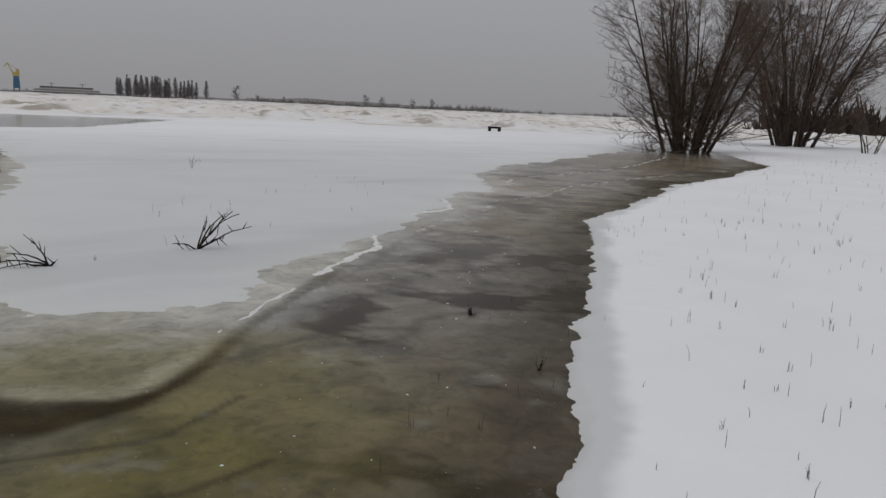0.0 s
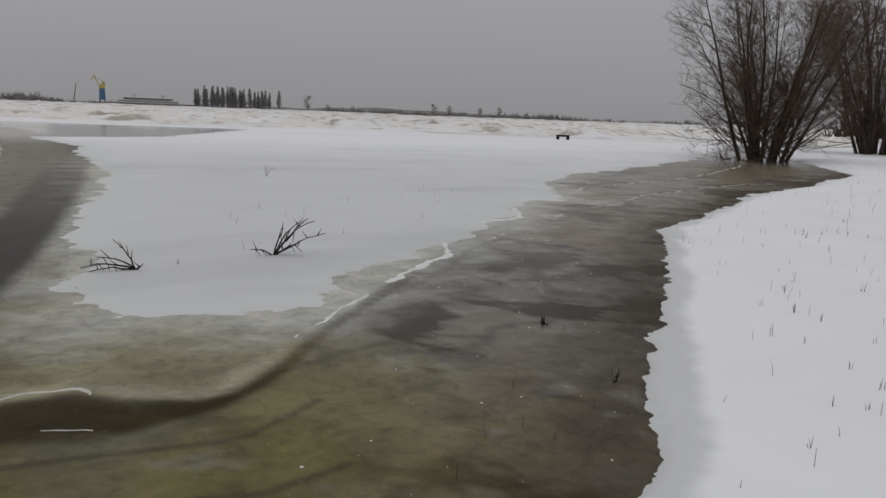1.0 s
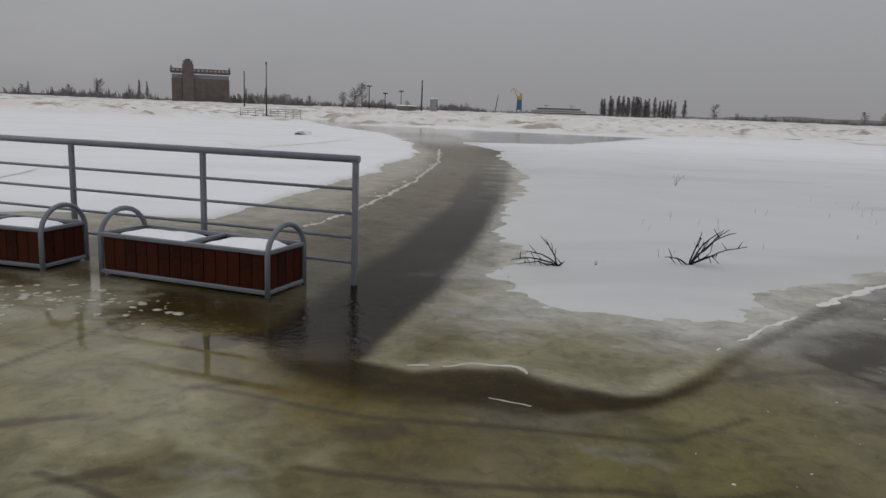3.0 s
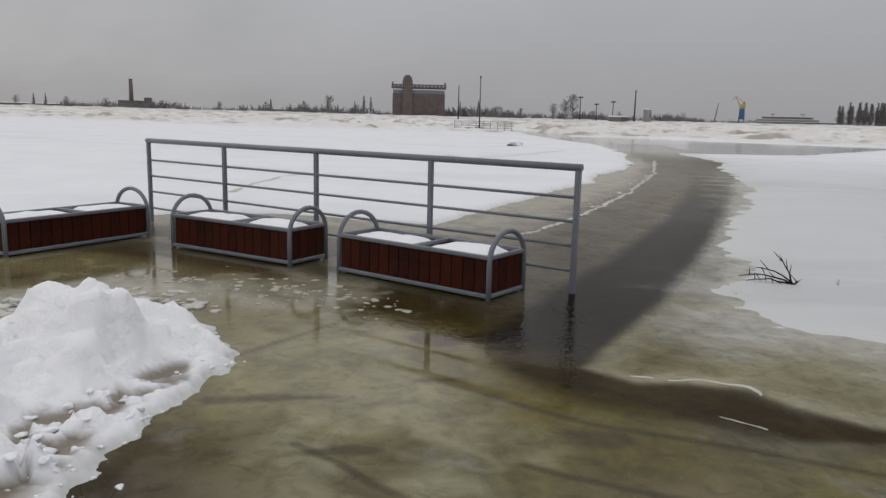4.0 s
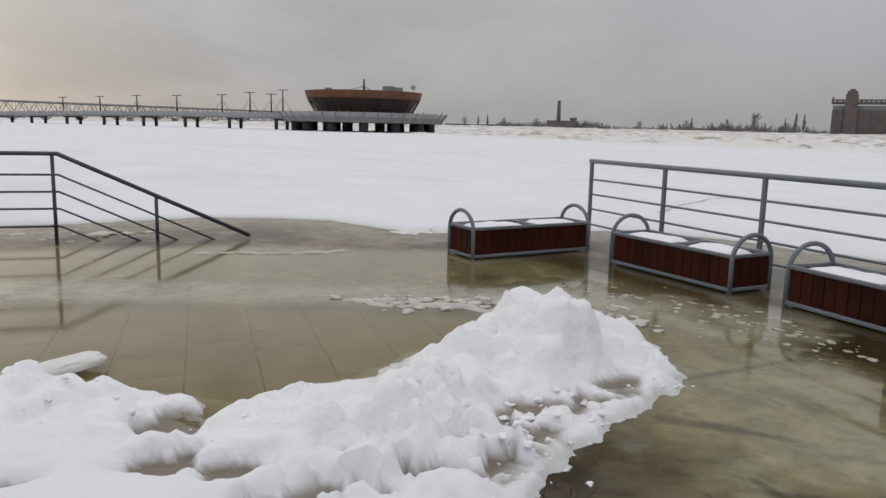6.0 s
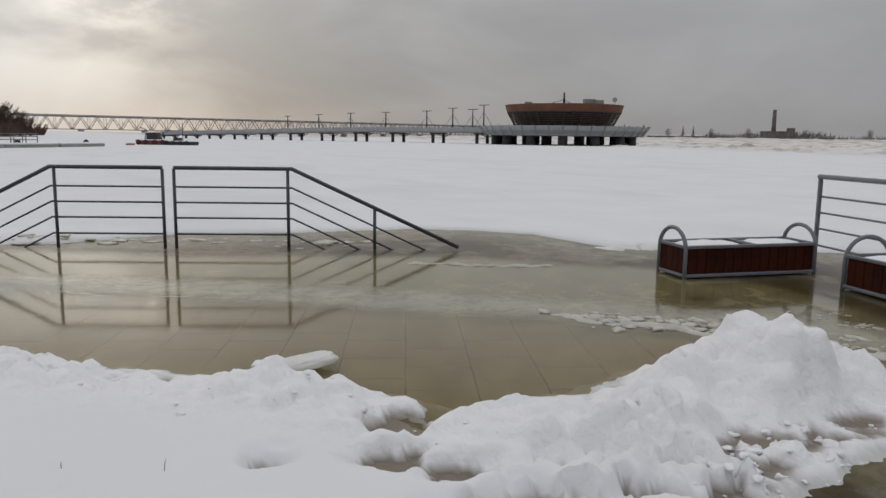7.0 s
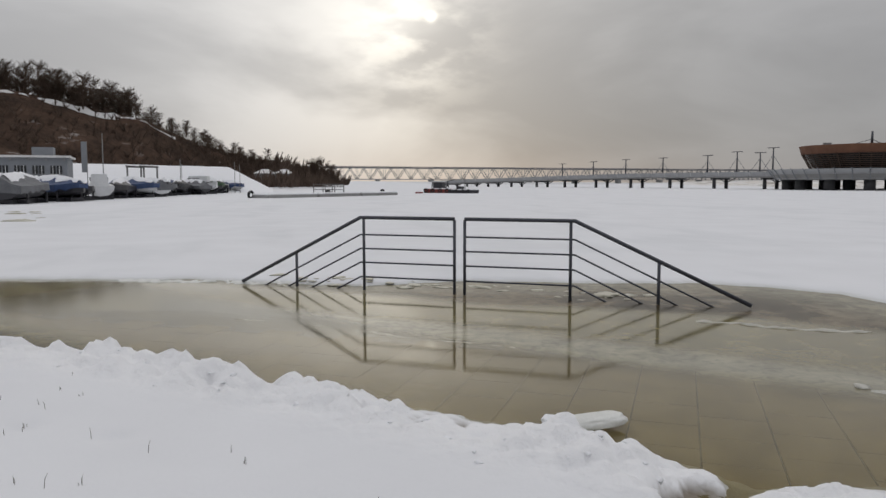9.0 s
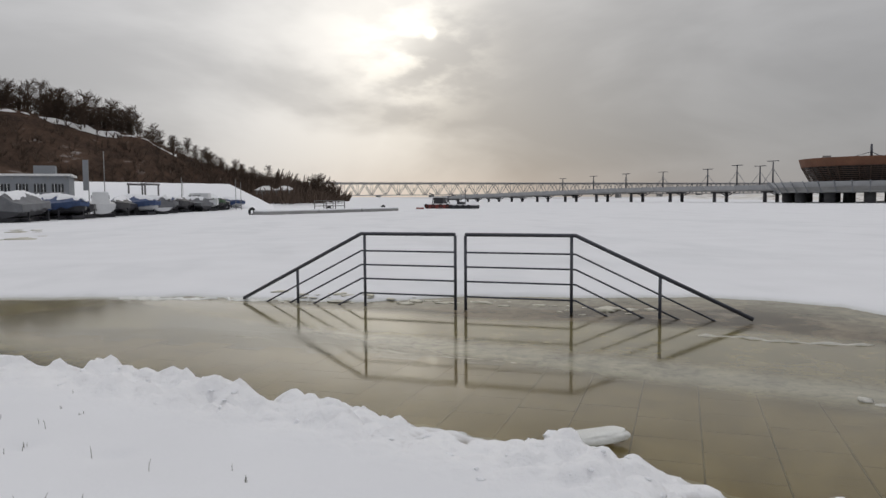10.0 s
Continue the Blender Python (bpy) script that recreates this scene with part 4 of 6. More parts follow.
def spray(bm, p, d, length, r, level, rnd, counts, bend, spread, sides):
    """A branch that forks into finer ones."""
    n = 4 if level == 0 else (2 if level + 1 < len(counts) else 1)
    pts = [Vector(p)]
    d = d.normalized()
    for i in range(n):
        d = (d + Vector((rnd.uniform(-1, 1), rnd.uniform(-1, 1), rnd.uniform(-0.5, 1) * bend)) * 0.14).normalized()
        pts.append(pts[-1] + d * length / n)
    for i in range(n):
        ra, rb = r * (1 - 0.8 * i / n), r * (1 - 0.8 * (i + 1) / n)
        tube(bm, pts[i], pts[i + 1], ra, rb, sides[level], caps=False)
    if level + 1 >= len(counts):
        return
    for k in range(counts[level]):
        f = rnd.uniform(0.22, 1.0)
        i = min(int(f * n), n - 1)
        q = pts[i].lerp(pts[i + 1], f * n - i)
        side = Vector((rnd.gauss(0, 1), rnd.gauss(0, 1), rnd.gauss(0.25, 0.6))).normalized()
        dd = (d * (1 - spread) + side * spread)
        spray(bm, q, dd, length * rnd.uniform(0.28, 0.5) * (1.15 - 0.5 * f), max(r * 0.5 * (1.1 - 0.6 * f), r * 0.3), level + 1, rnd, counts, bend, spread, sides)


def shrub_tree(name, m, height, stems, lean, seed, counts, label, category="tree", group="", thick=0.09, base=0.5):
    """A many-stemmed bare tree."""
    rnd = random.Random(seed)
    t = thing(name, m, label, category, group)
    trunk, crown = B(), B()
    for i in range(stems):
        a = 2 * math.pi * i / stems + rnd.uniform(-0.4, 0.4)
        tilt = lean * math.sqrt(rnd.uniform(0.02, 1))
        d = Vector((math.cos(a) * tilt, math.sin(a) * tilt, 1)).normalized()
        h = height * rnd.uniform(0.72, 1.05) * (1 - 0.25 * tilt)
        p = Vector((math.cos(a) * base * rnd.uniform(0.2, 1), math.sin(a) * base * rnd.uniform(0.2, 1), -0.3))
        pts = [p]
        for k in range(5):
            d = (d + Vector((rnd.uniform(-1, 1) * 0.13 + 0.05 * math.cos(a) * tilt, rnd.uniform(-1, 1) * 0.13 + 0.05 * math.sin(a) * tilt, 0.03))).normalized()
            pts.append(pts[-1] + d * h / 5)
        r = thick * rnd.uniform(0.6, 1.2)
        for k in range(5):
            tube(trunk, pts[k], pts[k + 1], r * (1 - 0.18 * k), r * (1 - 0.18 * (k + 1)), 6, caps=False)
        for k in range(counts[0]):
            f = rnd.uniform(0.03, 1.0) ** 0.85
            j = min(int(f * 5), 4)
            q = pts[j].lerp(pts[j + 1], f * 5 - j)
            out = Vector((q.x, q.y, 0)) * 0.35 + Vector((rnd.gauss(0, 0.7), rnd.gauss(0, 0.7), rnd.gauss(0.75, 0.4)))
            spray(crown, q, out, h * rnd.uniform(0.16, 0.36) * (1.15 - 0.5 * f), max(0.015, r * 0.32 * (1.1 - 0.7 * f)), 0, rnd, counts[1:], 0.7, 0.55, (4, 3, 3, 3))
    part("trunk", trunk, BARK, t)
    part("crown", crown, TWIG, t)
    return t


def ground_z(x, y):
    return float(snow_height(np.array([float(x)]), np.array([float(y)]))[0])


shrub_tree("willow", pose(4.75, 38.8, ground_z(4.75, 38.8)), 11.8, 20, 0.41, 5, (34, 10, 6, 0), "bare brown many-stemmed willow on the snowy shore", group="shore willows", thick=0.105, base=0.9)
shrub_tree("willow", pose(14.1, 56.2, ground_z(14.1, 56.2)), 16.0, 26, 0.46, 11, (34, 9, 6, 0), "bare brown willow clump behind the snowy bank", group="shore willows", thick=0.115, base=1.3)
shrub_tree("sapling", pose(16.0, 46.5, ground_z(16, 46.5)), 5.0, 5, 0.4, 3, (9, 4, 3), "thin bare young willow stems in snow", group="shore willows", thick=0.05, base=0.4)
shrub_tree("bush", pose(3.3, 37.5, ground_z(3.3, 37.5)), 2.4, 8, 0.7, 8, (9, 4, 3), "low bare bush at the water's edge", "bush", thick=0.03, base=0.4)


def tree_mesh(height, width, seed, column):
    """Shared meshes of a far bare tree: trunk and crown."""
    rnd = random.Random(seed)
    trunk, crown = B(), B()
    tube(trunk, (0, 0, -0.5), (0, 0, height * 0.45), height * 0.026, height * 0.016, 5)
    tube(trunk, (0, 0, height * 0.45), (0, 0, height * 0.95), height * 0.013, height * 0.003, 5)
    for i in range(60 if column else 54):
        f = rnd.uniform(0.06 if column else 0.12, 0.95)
        a = rnd.uniform(0, 6.283)
        if column:
            d = Vector((math.cos(a) * 0.36, math.sin(a) * 0.36, 1))
            ln = height * 0.24 * (1.3 - f)
        else:
            d = Vector((math.cos(a), math.sin(a), rnd.uniform(0.2, 1.1)))
            ln = width * 0.55 * math.sqrt(max(0.06, 1 - ((f - 0.52) / 0.5) ** 2))
        spray(crown, (0, 0, height * f), d, ln, height * (0.013 if column else 0.010), 0, rnd, (8, 5, 0) if not column else (7, 4, 0), 0.4, 0.6, (3, 3, 3, 3))
    tm, cm = bpy.data.meshes.new("trunk"), bpy.data.meshes.new("crown")
    trunk.to_mesh(tm), crown.to_mesh(cm)
    trunk.free(), crown.free()
    return tm, cm


def far_tree_kind(height, width, seed, column, mat):
    tm, cm = tree_mesh(height, width, seed, column)
    tm.materials.append(mat), cm.materials.append(mat)
    return tm, cm


def plant(name, kind_meshes, m, label, group):
    t = thing(name, m, label, "tree", group)
    for nm, me in zip(("trunk", "crown"), kind_meshes):
        new(nm, me).parent = t
    return t


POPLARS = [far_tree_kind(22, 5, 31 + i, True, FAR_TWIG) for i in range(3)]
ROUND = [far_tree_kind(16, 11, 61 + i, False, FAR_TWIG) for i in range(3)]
HILL = [far_tree_kind(13, 9, 91 + i, False, TWIG) for i in range(3)]
rnd = random.Random(4)


def line_of_poplars(a, b, n, h):
    for i in range(n):
        f = i / max(1, n - 1)
        s = h / 22 * rnd.uniform(0.86, 1.08)
        plant("poplar", POPLARS[i % 3], pose(a[0] + (b[0] - a[0]) * f, a[1] + (b[1] - a[1]) * f + rnd.uniform(-4, 4), 2.5, 0, 0, rnd.uniform(0, 360)) @ Matrix.Diagonal((1.4 * s, 1.4 * s, s, 1)),
              "tall grey leafless poplar on the far bank", "poplar rows")


line_of_poplars((-443, 665), (-405, 689), 18, 21)
line_of_poplars((-399, 692.5), (-383, 701.5), 7, 20)
line_of_poplars((-376, 705), (-376, 705), 1, 20)
for x, y, s in ((-349, 719, 1.0), (-226.7, 766, 0.8), (-210.7, 771, 0.75), (-180, 779, 0.68), (-160, 783, 0.7), (-330, 727, 0.55), (-306, 738, 0.5), (-470, 371, 1.15), (-474, 367, 0.95), (-480, 360, 0.75), (-461, 384, 0.45), (-447, 398, 0.45), (-500, 343, 0.5), (-512, 330, 0.55), (-528, 322, 0.5), (-845, 310, 1.3), (-700, 195, 0.6), (-690, 150, 0.55), (-700, 232, 0.7), (-720, 60, 0.6), (-735, 30, 0.6), (-735, -8, 0.6)):
    plant("tree", ROUND[int(abs(x)) % 3], pose(x, y, 2.5, 0, 0, abs(x * 7) % 360) @ Matrix.Scale(s, 4), "grey leafless tree on the far river bank", "far bank trees")
for x, y, h in ((-600, 257, 15), (-603, 252, 16), (-606, 245, 12), (-553, 336, 14), (-560, 322, 13), (-700, 255, 15), (-720, 205, 13), (-740, -60, 14), (-742, -70, 16), (-738, -86, 13), (-741, -95, 15), (-735, -48, 13), (-730, -30, 13), (-741, -80, 17), (-735, 5, 12), (-733, 14, 12)):
    plant("poplar", POPLARS[int(abs(y)) % 3], pose(x, y, 2.5) @ Matrix.Scale(h / 22, 4), "narrow grey leafless poplar beyond the river", "far bank poplars")


def woods(name, arc, height, depth, count, seed, mat, label):
    """A far belt of leafless scrub: uncountable stems in one mesh."""
    rn = random.Random(seed)
    bm = B()
    seg = [math.dist(a, b) for a, b in zip(arc, arc[1:])]
    for i in range(count):
        s = rn.uniform(0, sum(seg))
        k = 0
        while s > seg[k] and k < len(seg) - 1:
            s -= seg[k]
            k += 1
        f = s / seg[k]
        x, y = (arc[k][0] + (arc[k + 1][0] - arc[k][0]) * f + rn.uniform(-depth, depth), arc[k][1] + (arc[k + 1][1] - arc[k][1]) * f + rn.uniform(-depth, depth))
        h = height * (0.35 + 0.9 * rn.random() ** 2) * (0.7 + 0.6 * noise.noise((x / 60, y / 60, 0.3)))
        w = h * rn.uniform(0.35, 0.9)
        z = max(1.0, ground_z(x, y)) - 0.5
        for j in range(9):
            a = rn.uniform(0, 6.283)
            tube(bm, (x + w * 0.4 * math.cos(a), y + w * 0.4 * math.sin(a), z), (x + w * math.cos(a), y + w * math.sin(a), z + h * rn.uniform(0.5, 1.0)), h * 0.085, h * 0.01, 3, caps=False)
    tagged(part(name, bm, mat), label, "woods", kind="stuff")


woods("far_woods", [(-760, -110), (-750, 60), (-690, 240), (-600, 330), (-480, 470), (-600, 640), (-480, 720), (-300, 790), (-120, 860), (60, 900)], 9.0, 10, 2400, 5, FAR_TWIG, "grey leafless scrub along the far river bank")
woods("shore_woods", [(48, 205), (75, 190), (110, 160)], 7.5, 8, 260, 6, BARK, "dark leafless woods beyond the snowy shore")

# ---------------------------------------------------------------- far bank buildings


def silo():
    a, b = Vector((-590, 272.8, 0)), Vector((-569.8, 312.5, 0))
    n = (b - a).length
    t = thing("grain_silo", pose(a.x, a.y, 2.5, 0, 0, turn_of(a, b)), "dark brick grain silo with stair tower and roof gallery", "silo")
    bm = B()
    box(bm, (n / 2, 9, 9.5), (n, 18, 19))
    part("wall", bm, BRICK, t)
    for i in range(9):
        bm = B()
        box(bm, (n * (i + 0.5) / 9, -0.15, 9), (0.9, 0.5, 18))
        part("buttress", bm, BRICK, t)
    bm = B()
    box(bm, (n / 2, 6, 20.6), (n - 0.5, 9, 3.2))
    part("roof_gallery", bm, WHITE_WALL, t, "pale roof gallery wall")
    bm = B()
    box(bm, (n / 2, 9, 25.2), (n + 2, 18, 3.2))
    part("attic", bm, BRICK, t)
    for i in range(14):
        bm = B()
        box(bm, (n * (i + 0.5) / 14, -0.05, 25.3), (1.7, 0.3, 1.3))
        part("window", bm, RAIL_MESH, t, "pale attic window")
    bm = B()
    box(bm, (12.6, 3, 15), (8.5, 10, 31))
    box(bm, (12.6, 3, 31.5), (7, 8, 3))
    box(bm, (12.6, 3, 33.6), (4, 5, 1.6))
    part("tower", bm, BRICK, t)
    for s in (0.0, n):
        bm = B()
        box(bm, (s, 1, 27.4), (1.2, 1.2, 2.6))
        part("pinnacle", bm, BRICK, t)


def far_pole(x, y, h, r, label, head=False):
    t = thing("light_mast" if head else "pole", pose(x, y, 2.0), label, "mast", "far masts")
    bm = B()
    tube(bm, (0, 0, -1), (0, 0, h), r, r * 0.6, 6)
    part("shaft", bm, DARK_CONCRETE, t)
    if head:
        bm = B()
        box(bm, (0, 0, h), (2.6, 2.6, 0.9))
        part("lamp_head", bm, DARK_CONCRETE, t)


def shed(x, y, turn, size, mat, label):
    t = thing("shed", pose(x, y, 2.2, 0, 0, turn), label, "building", "far sheds")
    bm = B()
    box(bm, (0, 0, size[2] / 2), size)
    part("wall", bm, mat, t)
    bm = B()
    w, d, h = size
    prism(bm, [(-w / 2 - 0.4, -d / 2 - 0.4), (w / 2 + 0.4, -d / 2 - 0.4), (w / 2 + 0.4, d / 2 + 0.4), (-w / 2 - 0.4, d / 2 + 0.4)], h, h + 0.8, 0.9)
    part("roof", bm, SNOW_DIRTY, t, "snow-covered roof")
    for i in range(max(2, int(w / 6))):
        bm = B()
        box(bm, (-w / 2 + (i + 0.5) * w / max(2, int(w / 6)), -d / 2 - 0.05, h * 0.55), (2.2, 0.2, h * 0.35))
        part("window", bm, GLASS, t)


silo()
far_pole(-434, 248, 21, 0.5, "thin dark pole beyond the river")
far_pole(-467, 376, 18, 0.45, "floodlight mast beyond the river", True)
far_pole(-459, 385.5, 13, 0.4, "floodlight mast beyond the river", True)
far_pole(-451, 395, 15, 0.4, "floodlight mast beyond the river", True)
far_pole(-440, 407, 24, 0.7, "grey lattice mast beyond the river")
shed(-448, 399, 125, (26, 10, 3.5), SHED, "low grey shed on the far bank")
shed(-433.5, 414, 125, (5.5, 5, 9.5), CONCRETE, "square concrete hut tower on the far bank")
shed(-846, 0, 90, (60, 16, 4), SHED, "long low snow-roofed shed beyond the river")
shed(-813, 247, 108, (46, 14, 4.5), SHED, "long low shed beyond the river")


def chimney():
    t = thing("boiler_house", pose(-894.7, 100.5, 2.5), "dark boiler house with a tall chimney beyond the river", "building")
    bm = B()
    tube(bm, (0, 0, 0), (0, 0, 33), 2.6, 1.9, 12)
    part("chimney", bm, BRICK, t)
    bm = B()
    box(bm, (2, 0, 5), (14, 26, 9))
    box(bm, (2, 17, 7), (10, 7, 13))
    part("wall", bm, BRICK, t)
    bm = B()
    box(bm, (2, 0, 9.7), (14.4, 26.4, 0.5))
    part("roof", bm, SHED, t)


def harbour_crane():
    t = thing("harbour_crane", pose(-576.7, 690.3, 2.2, 0, 0, 40), "blue and yellow harbour crane on the far bank", "crane")
    for x in (-3.2, 3.2):
        for y in (-3, 3):
            bm = B()
            tube(bm, (x, y, 0), (x * 0.6, y * 0.6, 9), 0.7, 0.6, 6)
            part("leg", bm, BLUE, t)
    bm = B()
    prism(bm, [(-3.3, -3), (3.3, -3), (3.3, 3), (-3.3, 3)], 6, 18, 0.8)
    part("tower", bm, BLUE, t)
    bm = B()
    box(bm, (0, 0, 20), (6.5, 5.5, 4.5), 0, 0.3)
    box(bm, (1.5, 0, 23.5), (3, 3, 3))
    part("cabin", bm, YELLOW, t)
    bm = B()
    tube(bm, (-2, 0, 20), (-7.5, 0, 31), 0.9, 0.6, 4)
    tube(bm, (-7.5, 0, 31), (-10.5, 0, 26.5), 0.6, 0.5, 4)
    tube(bm, (1.5, 0, 24.5), (-7.0, 0, 30.5), 0.25, 0.25, 4)
    part("jib", bm, YELLOW, t)
    t = thing("derrick", pose(-598, 671.5, 2.2), "slim grey derrick leaning on the far bank", "crane")
    bm = B()
    tube(bm, (0, 0, 0), (3, 2, 23), 0.7, 0.4, 5)
    part("jib", bm, SHED, t)
    bm = B()
    box(bm, (0, 0, 1.5), (5, 4, 3))
    part("base", bm, SHED, t)


def grandstand():
    a, b = (-537, 658), (-473, 705)
    n = math.dist(a, b)
    t = thing("grandstand", pose(a[0], a[1], 2.0, 0, 0, turn_of(a, b)), "long tiered grey stand building on the far bank", "building")
    for i, (x0, x1, z0, z1, mat) in enumerate(((0, n, 0, 4.0, SHED), (6, n - 16, 4.4, 6.6, CONCRETE), (10, n - 22, 7.2, 8.6, SHED))):
        bm = B()
        box(bm, ((x0 + x1) / 2, 6 + i, (z0 + z1) / 2), (x1 - x0, 12, z1 - z0))
        part("tier", bm, mat, t)
        bm = B()
        box(bm, ((x0 + x1) / 2, 6 + i, z1 + 0.2), (x1 - x0 + 1, 13, 0.35))
        part("roof", bm, SNOW_DIRTY if i < 2 else DARK_CONCRETE, t)
    for x in (20, 48):
        bm = B()
        tube(bm, (x, 6, 8), (x, 6, 12), 0.3, 0.3, 5)
        box(bm, (x, 6, 12), (5, 1, 0.5))
        part("floodlight", bm, SHED, t)
    bm = B()
    box(bm, (n + 14, 8, 3), (26, 10, 5))
    part("annexe", bm, WHITE_WALL, t)


chimney()
harbour_crane()
grandstand()


def low_hill():
    """Wooded rise beyond the far bank."""
    bm = B()
    a, b = Vector((-640, 1100, 0)), Vector((260, 1190, 0))
    lo, hi = [], []
    for i in range(41):
        p = a.lerp(b, i / 40)
        h = 3 + 9 * max(0, 1 - abs(i - 10) / 16) + 3 * noise.noise((i * 0.4, 0, 0)) + 2
        lo.append(bm.verts.new((p.x, p.y, 0)))
        hi.append(bm.verts.new((p.x, p.y + 30, max(3.5, h))))
    for i in range(40):
        bm.faces.new((lo[i], lo[i + 1], hi[i + 1], hi[i]))
    bk = [bm.verts.new((v.co.x, v.co.y + 120, 0)) for v in hi]
    for i in range(40):
        bm.faces.new((hi[i], hi[i + 1], bk[i + 1], bk[i]))
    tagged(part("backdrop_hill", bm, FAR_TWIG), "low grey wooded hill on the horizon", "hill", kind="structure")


low_hill()

# ---------------------------------------------------------------- river fence with pole


def river_fence():
    a, b = (-91.8, 50.8), (-87.6, 57.5)
    n = math.dist(a, b)
    t = thing("fence", pose(a[0], a[1], 0, 0, 0, turn_of(a, b)), "grey steel fence standing on the frozen river", "fence")
    for i in range(9):
        bm = B()
        tube(bm, (n * i / 8, 0, -0.1), (n * i / 8, 0, 1.15), 0.035, n=5)
        part("post", bm, STEEL, t)
    for z in (0.25, 0.55, 0.85, 1.12):
        bm = B()
        tube(bm, (0, 0, z), (n, 0, z), 0.03, n=5)
        part("bar", bm, STEEL, t)
    t = thing("flagpole", pose(-90, 53.7, 0), "tall thin dark pole beside the river fence", "pole")
    bm = B()
    tube(bm, (0, 0, -0.2), (0, 0, 7.0), 0.10, 0.06, 8)
    part("shaft", bm, DARK_STEEL, t)
    bm = B()
    tube(bm, (0, 0, 6.95), (0, 0, 7.25), 0.13, 0.10, 8)
    part("finial", bm, DARK_STEEL, t)


river_fence()

# ---------------------------------------------------------------- pier with the round restaurant


def restaurant():
    t = thing("restaurant", pose(-175.7, -26.4, 0, 0, 0, 8), "round rust-brown restaurant flaring upward on pier piles", "restaurant")
    N = 40

    def ring(bm, r0, z0, r1, z1, th=0.0):
        v0 = [bm.verts.new((r0 * math.cos(2 * math.pi * i / N), r0 * math.sin(2 * math.pi * i / N), z0)) for i in range(N)]
        v1 = [bm.verts.new((r1 * math.cos(2 * math.pi * i / N), r1 * math.sin(2 * math.pi * i / N), z1)) for i in range(N)]
        for i in range(N):
            bm.faces.new((v0[i], v0[(i + 1) % N], v1[(i + 1) % N], v1[i]))
        return v0, v1
    bm = B()
    lo, hi = ring(bm, 9.9, 3.6, 12.4, 7.4)
    bm.faces.new(lo[::-1])
    part("glass_wall", bm, GLASS, t, "dark glazing behind the louvres")
    bm = B()
    ring(bm, 13.0, 7.35, 13.5, 9.0)
    lo, hi = ring(bm, 13.45, 9.0, 12.9, 9.02)
    bm.faces.new(hi)
    ring(bm, 13.0, 7.35, 12.2, 7.35)
    part("cladding_band", bm, CORTEN, t)
    for k in range(9):
        z = 4.2 + k * 0.37
        r = 10.75 + 2.15 * (z - 4.0) / 3.4
        bm = B()
        ring(bm, r, z, r + 0.06, z + 0.17)
        ring(bm, r + 0.06, z + 0.17, r - 0.1, z + 0.17)
        part("louvre", bm, LATTICE, t)
    for i in range(N):
        if i % 5 == 3:
            continue
        a = 2 * math.pi * i / N
        bm = B()
        tube(bm, (10.8 * math.cos(a), 10.8 * math.sin(a), 3.5), (13.0 * math.cos(a), 13.0 * math.sin(a), 7.5), 0.11, n=4)
        part("mullion", bm, LATTICE, t)
    bm = B()
    tube(bm, (0, 0, 8.9), (0, 0, 12.0), 0.28, 0.2, 8)
    for a in (0.4, 2.5, 4.6):
        tube(bm, (0, 0, 10.4), (5 * math.cos(a), 5 * math.sin(a), 9.0), 0.07, n=4)
    part("roof_mast", bm, DARK_STEEL, t)
    for x, y, s in ((6.5, 5.5, 1.0), (7.0, 7.5, 0.8), (3, -8, 0.6)):
        bm = B()
        box(bm, (x, y, 9.0 + 0.6 * s), (1.8 * s, 2.4 * s, 1.2 * s), 0.3, 0.05)
        part("roof_unit", bm, CONCRETE, t)
    bm = B()
    tube(bm, (6, 11, 8.9), (6, 11, 10.3), 0.06, n=5)
    tube(bm, (6, 11, 10.1), (6.2, 11, 10.2), 0.55, 0.5, 10)
    part("dish", bm, CONCRETE, t)
    bm = B()
    prism(bm, [(17.6 * math.cos(2 * math.pi * i / N), 17.6 * math.sin(2 * math.pi * i / N)) for i in range(N)], 2.1, 3.2, 1.06)
    part("deck", bm, CONCRETE, t)
    for i in range(N):
        a, b = 2 * math.pi * (i + 0.04) / N, 2 * math.pi * (i + 0.96) / N
        bm = B()
        q = [(17.8 * math.cos(a), 17.8 * math.sin(a), 2.3), (17.8 * math.cos(b), 17.8 * math.sin(b), 2.3), (19.3 * math.cos(b), 19.3 * math.sin(b), 4.2), (19.3 * math.cos(a), 19.3 * math.sin(a), 4.2)]
        vs = [bm.verts.new(p) for p in q]
        vi = [bm.verts.new((x * 0.995, y * 0.995, z)) for x, y, z in q]
        bm.faces.new(vs), bm.faces.new(vi[::-1])
        for k in range(4):
            bm.faces.new((vs[k], vi[k], vi[(k + 1) % 4], vs[(k + 1) % 4]))
        part("guard_panel", bm, RAIL_MESH, t)
        bm = B()
        tube(bm, (17.8 * math.cos(a - 0.006), 17.8 * math.sin(a - 0.006), 2.0), (19.5 * math.cos(a - 0.006), 19.5 * math.sin(a - 0.006), 4.35), 0.10, n=4)
        part("guard_post", bm, WHITE_WALL, t)
    for i in range(14):
        a = 2 * math.pi * i / 14
        for r in (15.6, 8.5):
            bm = B()
            tube(bm, (r * math.cos(a), r * math.sin(a), -0.5), (r * math.cos(a), r * math.sin(a), 2.2), 1.05, n=12)
            part("support_column", bm, DARK_CONCRETE, t)


